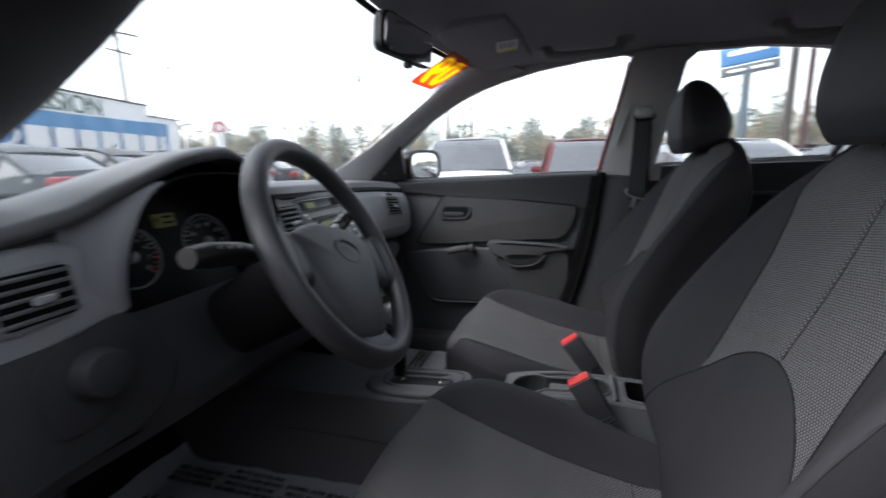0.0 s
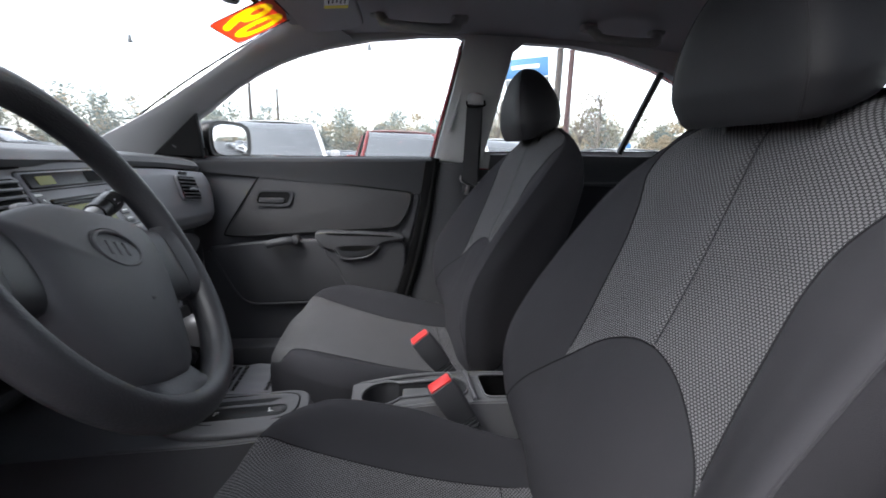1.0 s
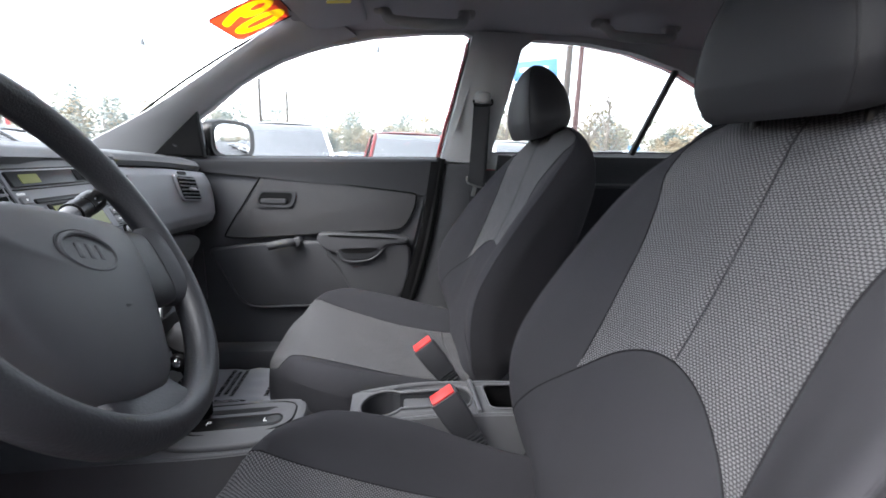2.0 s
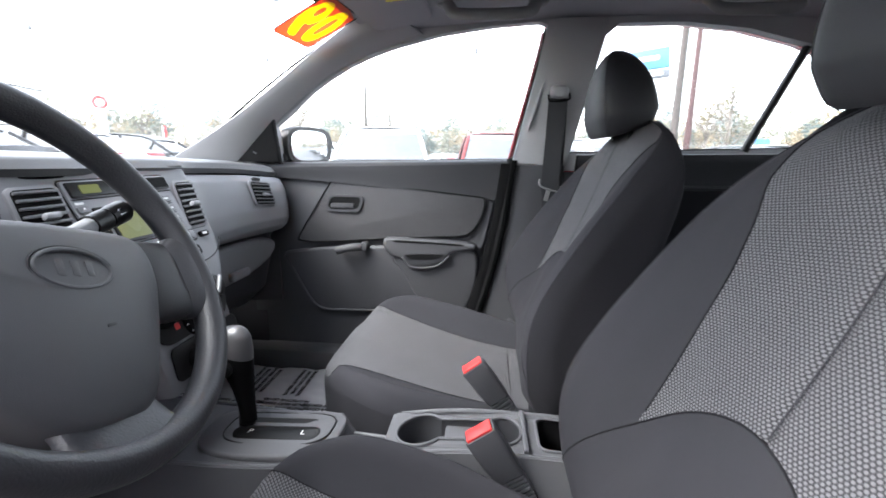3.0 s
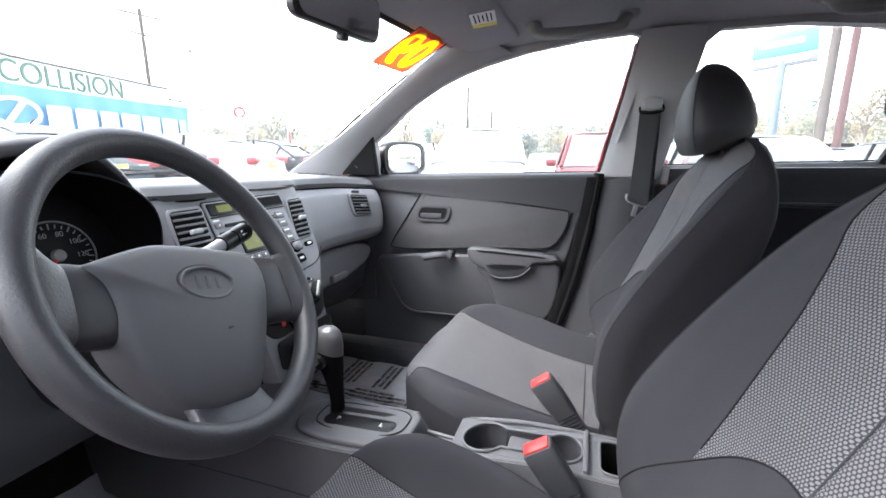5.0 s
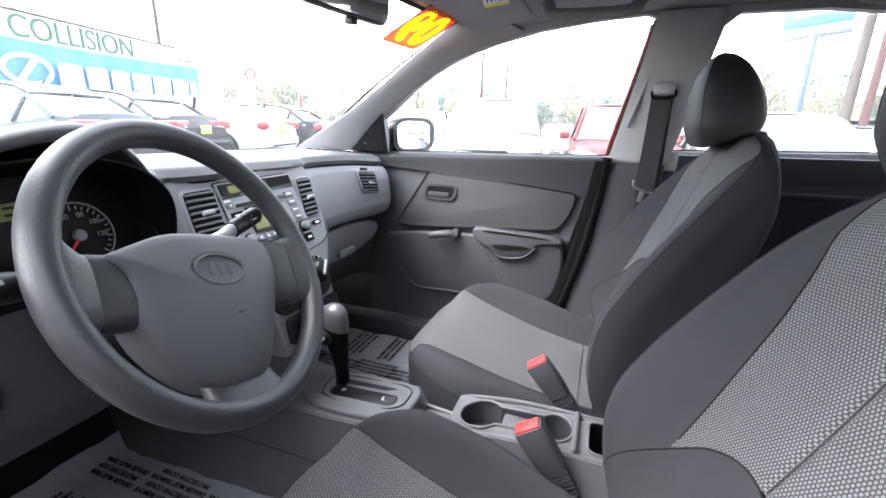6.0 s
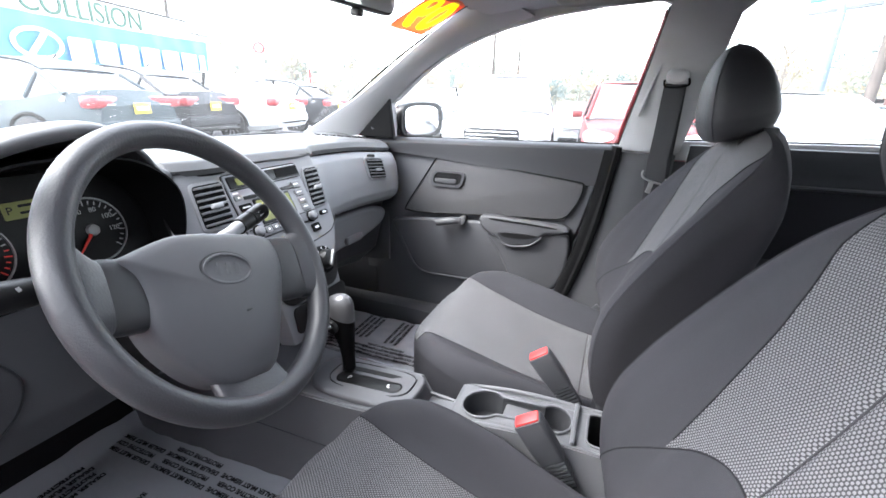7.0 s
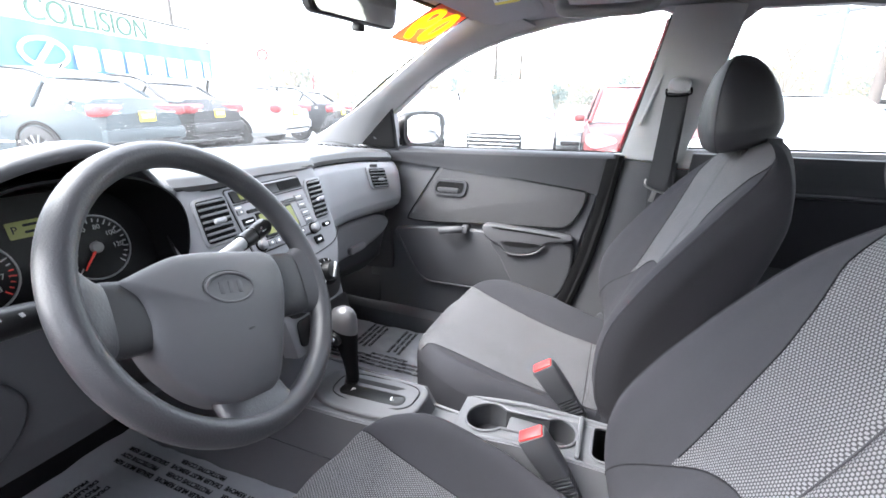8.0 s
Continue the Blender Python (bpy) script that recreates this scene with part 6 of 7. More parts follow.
    for sg in (1, -1):
        part("headrest_post", tube([(cx + sg * 0.06, yh - 0.004, 1.0), (cx + sg * 0.06, yh - 0.004, 1.06)], 0.006, 10), BLACK, s)

    # cushion
    def zc(y):
        return 0.0 + curve_at(y, [-0.05, 0.10, 0.25, 0.40, 0.46, 0.495, 0.525, 0.55, 0.565, 0.570], [0.422, 0.434, 0.464, 0.510, 0.524, 0.523, 0.510, 0.490, 0.466, 0.445])

    def wc(y):
        return curve_at(y, [-0.05, 0.1, 0.3, 0.38, 0.43, 0.47, 0.50, 0.53, 0.55, 0.570], [0.195, 0.212, 0.248, 0.257, 0.246, 0.224, 0.195, 0.152, 0.115, 0.060])

    def cush(a, y):
        """a: 0 on top in the middle, pi/2 at the side."""
        p = 0.40
        w, h = wc(y), 0.085
        o = w * max(0.0, math.sin(abs(a))) ** p
        c = math.cos(a)
        r = o / w
        z = zc(y) - h + h * math.copysign(abs(c) ** p, c)
        amp = interp(y, [-0.05, 0.1, 0.25, 0.4, 0.47, 0.5, 0.522], [0.075, 0.085, 0.088, 0.066, 0.044, 0.030, 0.008]) * (1.0 if a > 0 else 0.45)
        amp += rise * math.exp(-((y - 0.29) / 0.14) ** 2) if a > 0 else 0.0
        z += amp * math.exp(-((r - 0.88) / 0.15) ** 2) * (abs(c) ** 0.15 if c > 0 else 0)
        return Vector((cx + math.copysign(o, a), y + yc, z))

    def cang(o, y):
        return math.copysign(math.asin(min(1.0, abs(o) / wc(y)) ** (1 / 0.40)), o)

    def side(sg, y):
        return min(wc(y) * 0.95, curve_at(y, [-0.05, 0.1, 0.3, 0.45, 0.522], [0.135, 0.142, 0.155, 0.165, 0.17] if sg > 0 else [0.13, 0.14, 0.155, 0.168, 0.17]))

    def across(u, y):
        return -side(-1, y) + (side(1, y) + side(-1, y)) * u
    y0, y1 = -0.04, 0.570
    cushion = part("cushion", surf(lambda u, v: cush(cang(across(u, 0.125 + (y1 - 0.125) * v), 0.125 + (y1 - 0.125) * v), 0.125 + (y1 - 0.125) * v) - Vector((0, 0, 0)), 44, 48, 0.0, lambda u, v: (3 + across(u, 0.125 + (y1 - 0.125) * v), 0.125 + (y1 - 0.125) * v * 1.12)), WEAVE, s, "woven pale-dotted grey cloth cushion top")
    part("cushion_rear", surf(lambda u, v: cush(cang(across(u, y0 + (0.125 - y0) * v), y0 + (0.125 - y0) * v), y0 + (0.125 - y0) * v) + Vector((0, 0, 0.003 * math.sin(math.pi * v))), 44, 10, 0.0, lambda u, v: (3 + across(u, 0.1), 0.17 * v)), WEAVE, cushion)
    part("seam", tube([cush(cang(across(k / 30, 0.125), 0.125), 0.125) + Vector((0, 0, 0.0006)) for k in range(31)], 0.0009, 6), SIDECL, cushion)
    for sg in (1, -1):
        def cb(u, v, sg=sg):
            y = y0 + (y1 - y0) * v
            a0 = abs(cang(side(sg, y), y))
            return cush(sg * (a0 + (1.35 - a0) * u), y)
        part("cushion_bolster", surf(cb, 16, 48), PLAIN, cushion, "plain dark cloth side bolster")

        def cs(u, v, sg=sg):
            y = y0 + (y1 - y0) * v
            p = cush(sg * (1.35 + 0.9 * u), y)
            return p - Vector((sg * 0.012 * u, 0, 0.09 * u))
        part("cushion_side", surf(cs, 10, 48), PLAIN, cushion)
        part("seam", tube([cush(sg * abs(cang(side(sg, y), y)), y) + Vector((0, 0, 0.0006)) for y in [0.0 + 0.52 * k / 40 for k in range(41)]], 0.0009, 6), SIDECL, cushion)
    part("cushion_front", surf(lambda u, v: (cx + (2 * u - 1) * 0.23, yc + 0.566 - 0.012 * v ** 2 * 2 - 0.145 * abs(2 * u - 1) ** 2.0, 0.45 - 0.11 * v), 28, 6, 0.01), SIDECL, cushion)
    part("base", box(cx, yc + 0.22, 0.345, 0.40, 0.44, 0.10, 0.02), MATTE, s, "black plastic seat base")
    for sg in (1, -1):
        part("track", box(cx + sg * 0.17, yc + 0.22, 0.287, 0.03, 0.50, 0.026, 0.006), STEEL, s)
    return s


front_seat(0.340, -0.004, 0.012, "grey and black cloth front passenger seat with dotted woven centre", 0.78, 1.1, 0.0, 0.98)
front_seat(-0.330, -0.044, -0.01, "grey and black cloth driver seat with dotted woven centre", 0.95, 1.0, 0.016, 0.66)


# ---------------------------------------------------------------- paper floor covers
def floor_cover(x0, x1, ya, yb2, label, flip):
    f = thing("floor_cover", label, "floor mat", "paper floor covers")

    def zz(x, y):
        return 0.282 + 0.30 * max(0.0, (y - 1.12) / 0.25) ** 1.2 + 0.005 * noise.noise(Vector((x * 9, y * 9, 3 if flip else 7))) + 0.004 * noise.noise(Vector((x * 25, y * 25, 1)))
    part("sheet", surf(lambda u, v: (x0 + (x1 - x0) * u, ya + (yb2 - ya) * v, zz(x0 + (x1 - x0) * u, ya + (yb2 - ya) * v)), 44, 52, 0.002), PAPER, f)
    w = x1 - x0
    for row in range(5):
        for colu in range(3):
            px, py = x0 + w * (0.20 + 0.30 * colu), ya + (yb2 - ya) * (0.10 + 0.20 * row)
            turn = (0, 90, 180, 90)[(row * 2 + colu + (1 if flip else 0)) % 4]
            for k, tx in enumerate(("DEALER MUST REMOVE", "PROTECTIVE COVER", "DEALER MUST REMOVE", "PROTECTIVE COVER")[: 3 + (row + colu) % 2]):
                m = pose(px, py, zz(px, py) + 0.006, 0, 0, turn) @ pose(0, 0.019 - 0.019 * k, 0)
                words(tx, 0.0145, m, INK, f, 0.0004, "printed_line", bold=0.00045)


floor_cover(0.14, 0.60, 0.42, 1.08, "grey paper floor cover with black print on the passenger floor", False)
floor_cover(-0.60, -0.10, 0.34, 1.16, "grey paper floor cover with black print on the driver floor", True)


# ---------------------------------------------------------------- outside
def ground_z(x, y):
    return -0.033 * min(45.0, max(0.0, x - 0.75 * max(y, 0.0) - 1.0))


def polar(az, d):
    a = radians(az)
    return -0.68 + d * math.sin(a), 0.14 + d * math.cos(a)


def ground():
    bm = bmesh.new()
    ring_r = [0.0, 3, 6, 10, 15, 22, 32, 48, 75, 120, 250, 600, 1500, 4000]
    rows = []
    for r in ring_r:
        rows.append([bm.verts.new((r * math.cos(2 * math.pi * k / 72), r * math.sin(2 * math.pi * k / 72), ground_z(r * math.cos(2 * math.pi * k / 72), r * math.sin(2 * math.pi * k / 72)))) for k in range(72)] if r else [bm.verts.new((0, 0, 0))])
    for k in range(72):
        bm.faces.new((rows[0][0], rows[1][k], rows[1][(k + 1) % 72]))
    for a, b in zip(rows[1:], rows[2:]):
        for k in range(72):
            bm.faces.new((a[k], b[k], b[(k + 1) % 72], a[(k + 1) % 72]))
    structure("ground", bm, ASPHALT, "wet dark asphalt of a car sales lot")


def paint(name, c):
    return mat(name, c, 0.35, 0.0, vary=0.06, spec=0.2, coat=0.08)


TYRE = mat("tyre_rubber", (0.015, 0.015, 0.016), 0.8, vary=0.2)
ALLOY = mat("alloy_rim", (0.22, 0.22, 0.23), 0.4, 0.5, vary=0.08)
CARGLASS = mat("tinted_car_glass", (0.07, 0.075, 0.08), 0.06, vary=0.05, spec=0.9, coat=0.6)
TAIL = mat("red_lamp_lens", (0.26, 0.012, 0.018), 0.35, vary=0.1, coat=0.1)
HEADL = mat("clear_lamp_lens", (0.6, 0.62, 0.64), 0.15, 0.3, vary=0.1)
PLATEY = mat("yellow_dealer_plate", (0.75, 0.55, 0.03), 0.5, vary=0.04)


def parked_car(x, y, heading, body, label, suv=False, plate_mat=None):
    """Built along +y, its nose forward, then set on the lot."""
    c = thing("parked_car", label, "car", "parked cars")
    L, W = (4.7, 0.93) if suv else (4.75, 0.91)
    roof = 1.68 if suv else 1.46
    belt = 1.05 if suv else 0.93
    ys = [-L / 2 + L * k / 24 for k in range(25)]
    deck = [(-2.40, 0.72), (-2.32, 0.98 if not suv else 1.06), (-1.8, 1.04 if not suv else 1.08), (-1.2, belt), (0.9, belt), (1.3, belt - 0.02), (2.0, 0.82 if not suv else 0.93), (2.28, 0.70 if not suv else 0.80), (2.40, 0.55)]
    rings = []
    for q in ys:
        k = abs(q) / (L / 2)
        w = W * (1 - 0.16 * k ** 5)
        t = curve_at(q, [a for a, b in deck], [b for a, b in deck])
        b = 0.22 + 0.10 * k ** 6
        rings.append([Vector((px * w, q, b + (t - b) * pz)) for px, pz in ((-0.86, 0), (-0.97, 0.12), (-1.0, 0.45), (-0.985, 0.72), (-0.93, 0.94), (-0.80, 1.0), (0, 1.03), (0.80, 1.0), (0.93, 0.94), (0.985, 0.72), (1.0, 0.45), (0.97, 0.12), (0.86, 0))])
    shell_bm = loft(rings)
    part("body", shell_bm, body, c)
    cab = [(-1.95, belt + 0.06), (-1.35, roof - 0.10), (-0.9, roof - 0.015), (-0.2, roof), (0.3, roof - 0.02), (0.6, roof - 0.09), (1.25, belt + 0.0)] if not suv else [(-2.25, belt + 0.04), (-2.0, roof - 0.10), (-1.5, roof - 0.01), (-0.3, roof), (0.35, roof - 0.03), (0.65, roof - 0.11), (1.3, belt + 0.0)]
    cq = [cab[0][0] + (cab[-1][0] - cab[0][0]) * k / 20 for k in range(21)]
    gr = []
    for q in cq:
        t = max(belt + 0.015, curve_at(q, [a for a, b in cab], [b for a, b in cab]))
        h = (t - belt + 0.05) / (roof - belt)
        wt = W * (0.93 - 0.20 * h)
        gr.append([Vector((px, q, pz)) for px, pz in ((-W * 0.92, belt - 0.05), (-wt, t - 0.03), (-wt * 0.85, t), (wt * 0.85, t), (wt, t - 0.03), (W * 0.92, belt - 0.05))])
    part("glasshouse", loft(gr), CARGLASS, c, "dark tinted windows")
    lo, hi = (3, 14) if not suv else (2, 15)
    def roofp(u, v):
        f = lo + (hi - lo) * v
        k = min(int(f), len(cq) - 2)
        s = f - k
        a, b = gr[k], gr[k + 1]
        l = a[2].lerp(b[2], s) + Vector((-0.05, 0, 0))
        r = a[3].lerp(b[3], s) + Vector((0.05, 0, 0))
        p = l.lerp(r, u)
        p.z += 0.012 + 0.02 * math.sin(math.pi * u)
        return p
    part("roof", surf(roofp, 12, 16, 0.015), body, c)
    for sg in (0, 1):
        for seq in ((0, lo), (hi, len(cq) - 1)):
            pts = [gr[k][1 if sg == 0 else 4] + Vector((0, 0, 0.012)) for k in range(seq[0], seq[1] + 1)]
            part("pillar", tube(pts, 0.035, 8), body, c)
        k = 8
        part("door_post", tube([gr[k][0 if sg == 0 else 5] + Vector((0, 0, 0.03)), gr[k][1 if sg == 0 else 4]], 0.035, 8), MATTE, c)
        k = 3
        part("door_post", tube([gr[k + 1][0 if sg == 0 else 5] + Vector((0, 0, 0.03)), gr[k][1 if sg == 0 else 4]], 0.03, 8), body, c)
        sx = 1 if sg else -1
        part("door_mirror", box(sx * (W + 0.09), 0.85, belt + 0.06, 0.18, 0.10, 0.13, 0.04), body, c)
        for hy in (0.05, -0.85):
            part("door_handle", box(sx * (W * 0.985), hy, belt - 0.14, 0.03, 0.20, 0.03, 0.01), CHROME if not suv else body, c)
        part("side_trim", box(sx * (W * 0.995), -0.1, 0.42, 0.02, 2.4, 0.025, 0.006), CHROME, c)
    for sx in (1, -1):
        for wy in (1.38, -1.36):
            wx = sx * (W - 0.10)
            wheel = part("wheel", cyl((wx - sx * 0.1, wy, 0.325), (wx + sx * 0.115, wy, 0.325), 0.325, 0.32, 32, 0.03), TYRE, c)
            part("rim", cyl((wx, wy, 0.325), (wx + sx * 0.118, wy, 0.325), 0.215, 0.205, 28), MATTE, wheel)
            for k in range(10):
                a = 2 * math.pi * k / 10
                part("rim_spoke", tube([(wx + sx * 0.122, wy + 0.04 * math.cos(a), 0.325 + 0.04 * math.sin(a)), (wx + sx * 0.12, wy + 0.205 * math.cos(a), 0.325 + 0.205 * math.sin(a))], 0.016, 6), ALLOY, wheel)
            part("wheel_arch", tube([(sx * (W * 0.985), wy + 0.365 * math.cos(math.pi * k / 14), 0.33 + 0.365 * math.sin(math.pi * k / 14)) for k in range(15)], 0.03, 8), MATTE, c)
        tl = part("tail_lamp", box(sx * 0.60, -2.255, 0.87 if not suv else 0.98, 0.58, 0.22, 0.17, 0.05, pose(0, 0, 0, 0, 0, -sx * 14)), TAIL, c, "red tail lamp")
        part("lamp_strip", box(sx * 0.52, -2.372, 0.835 if not suv else 0.95, 0.22, 0.012, 0.022, 0.004, pose(0, 0, 0, 0, 0, -sx * 14)), HEADL, tl)
        part("headlamp", box(sx * 0.66, 2.17, 0.70 if not suv else 0.80, 0.42, 0.30, 0.16, 0.06, pose(0, 0, 0, -14, 0, sx * 22)), HEADL, c, "clear headlamp")
    grille = part("grille", box(0, 2.345, 0.62 if not suv else 0.70, 0.86, 0.06, 0.24, 0.05), BLACK, c)
    for k in range(4):
        part("grille_bar", box(0, 2.385, (0.55 if not suv else 0.61) + 0.055 * k, 0.82 - 0.03 * abs(k - 2), 0.02, 0.022, 0.006), CHROME, grille)
    part("rear_bumper", box(0, -2.36, 0.50, 1.62, 0.12, 0.22, 0.05), body, c)
    part("bumper_strip", box(0, -2.43, 0.42, 1.2, 0.02, 0.03, 0.006), MATTE, c)
    part("lower_intake", box(0, 2.36, 0.36, 1.1, 0.06, 0.14, 0.04), MATTE, c)
    if plate_mat:
        pl = part("number_plate", box(0, -2.405, 0.78 if not suv else 0.9, 0.32, 0.02, 0.16, 0.006), plate_mat, c, "plain dealer plate")
        part("plate_bar", box(0, -2.418, 0.78 if not suv else 0.9, 0.24, 0.006, 0.05, 0.002), WHITEP, pl)
    part("aerial", tube([(0, -1.0, roof), (0, -1.1, roof + 0.08)], 0.012, 6), BLACK, c)
    c.matrix_world = pose(x, y, ground_z(x, y) - 0.0, 0, 0, -heading)
    return c


def lot_cars():
    blue = paint("grey_blue_car_paint", (0.036, 0.051, 0.058))
    dark = paint("dark_grey_car_paint", (0.020, 0.0215, 0.0245))
    white = paint("white_car_paint", (0.496, 0.496, 0.496))
    red = paint("bright_red_car_paint", (0.15, 0.026, 0.026))
    silver = paint("silver_car_paint", (0.189, 0.193, 0.197))
    H = -14

    def by_rear(az, d, heading, *args, **kw):
        """Set by its right rear corner."""
        px, py = polar(az, d)
        h = radians(heading)
        fx, fy = math.sin(h), math.cos(h)
        rx, ry = fy, -fx
        return parked_car(px + fx * 2.3 - rx * 0.85, py + fy * 2.3 - ry * 0.85, heading, *args, **kw)
    by_rear(38.0, 9.3, H, blue, "grey-blue wet sedan parked on the lot", plate_mat=PLATEY)
    by_rear(44.0, 11.0, H, dark, "dark grey wet sedan parked on the lot", plate_mat=PLATEY)
    by_rear(51.5, 12.3, H, white, "white wet sedan parked on the lot", plate_mat=PLATEY)
    by_rear(56.5, 15.0, H, dark, "dark grey wet sedan parked on the lot", plate_mat=PLATEY)

    def facing(az, d, heading, *args, **kw):
        px, py = polar(az, d)
        return parked_car(px, py, heading, *args, **kw)
    facing(76.5, 9.3, 262, white, "white wet sport utility car facing the lane", True)
    facing(91.0, 9.6, 265, red, "bright red wet sport utility car facing the lane", True)
    facing(84.6, 17.0, 262, silver, "silver wet car in the second row", False)
    facing(67.0, 16.0, 262, silver, "silver wet car in the second row", True)
    facing(105.0, 8.2, 262, white, "white wet sedan facing the lane", False)
    facing(113.0, 13.5, 200, blue, "grey-blue wet car across the lane", False)
    facing(120.0, 11.0, 262, silver, "silver wet car facing the lane", False)


def banner_building():
    b = thing("sales_building", "white flat-roofed workshop building with green lettering", "building")
    p1, p2 = Vector((9.54, 17.6, 0)), Vector((15.0, 19.0, 0))
    d = (p2 - p1).normalized()
    m = frame_of(p1, d, (0, 0, 1))
    WALLW = mat("white_painted_wall", (0.78, 0.78, 0.77), 0.7, grain=(30, 0.2), vary=0.05, patch=0.6)
    ROOFD = mat("dark_roof_edge", (0.05, 0.05, 0.05), 0.6, vary=0.1)
    GREENP = mat("dark_green_sign_paint", (0.012, 0.085, 0.05), 0.5, vary=0.05)
    def wallbox(a0, a1, z0, z1, t0, t1):
        bm = box((a0 + a1) / 2, (z0 + z1) / 2, (t0 + t1) / 2, a1 - a0, z1 - z0, t1 - t0, 0.02)
        bmesh.ops.transform(bm, matrix=m, verts=bm.verts)
        return bm
    part("wall", wallbox(-14, 6.0, 0, 3.95, -6, 0), WALLW, b)
    part("wall_wing", wallbox(6.0, 8.6, 0, 3.55, -6, -0.3), WALLW, b)
    part("roof_edge", wallbox(-14, 6.05, 3.95, 4.02, -6, 0.06), ROOFD, b)
    part("roof_edge", wallbox(6.05, 8.65, 3.55, 3.60, -6, -0.24), ROOFD, b)
    part("green_screen", wallbox(-3.0, -0.6, 4.02, 5.0, -2.2, -2.1), GREENP, b)
    dish = m @ Vector((-0.1, 4.5, -1.5))
    part("satellite_dish", cyl(dish, dish + Vector((0.05, -0.1, 0.05)), 0.05, 0.32, 20), SILVER, b)
    words("COLLISION", 0.95, m @ pose(0.95, 3.52, 0.02), GREENP, b, 0.02, "sign_lettering")
    bn = thing("banner", "blue vinyl wall banner with white oval and white blocks", "banner")
    BLUE = mat("blue_banner_vinyl", (0.045, 0.22, 0.44), 0.5, grain=(8, 0.4), vary=0.08, patch=0.8)
    def cloth(u, v):
        a, z = -6.0 + 13.15 * u, 1.45 + 1.80 * v - 0.10 * math.sin(math.pi * u) * v
        return m @ Vector((a, z, 0.10 + 0.04 * math.sin(a * 2.3) + 0.03 * math.sin(a * 5 + z * 3)))
    part("cloth", surf(cloth, 80, 8, 0.01), BLUE, bn)
    ov = lambda a, q, dd: m @ Vector((a, q, 0.22 + dd))
    part("white_oval", holed([(-1.30 + a, 2.30 + q) for a, q in oval(0.82, 0.47, 40)], [[(-1.30 + a, 2.30 + q) for a, q in oval(0.68, 0.35, 40)]], ov, 0.01), WHITEP, bn)
    part("oval_bar", plate([(-1.66, 2.03), (-1.46, 2.0), (-0.96, 2.56), (-1.14, 2.62)], ov, 0.01), WHITEP, bn)
    # white blocks in place of the lettering
    x = -0.30
    for w in (0.88, 0.86, 0.82, 0.95, 0.98, 1.0, 0.40):
        part("white_block", plate([(x + w / 2 + a, 2.24 + q) for a, q in round_rect(w, 0.74, 0.08, 2)], ov, 0.01), WHITEP, bn)
        x += w + 0.18


def pole(az, d, h, r, name, label, material, cross=0):
    x, y = polar(az, d)
    z = ground_z(x, y)
    p = thing(name, label, "pole")
    part("shaft", cyl((x, y, z - 0.2), (x, y, z + h), r, r * 0.75, 12), material, p)
    a = radians(az)
    for k in range(cross):
        zz = z + h - 0.35 - 1.1 * k
        w = 1.1 - 0.45 * k
        part("cross_arm", tube([(x - w * math.cos(a), y + w * math.sin(a), zz + 0.12), (x + w * math.cos(a), y - w * math.sin(a), zz - 0.12)], 0.06, 6), material, p)
    return p, (x, y, z)


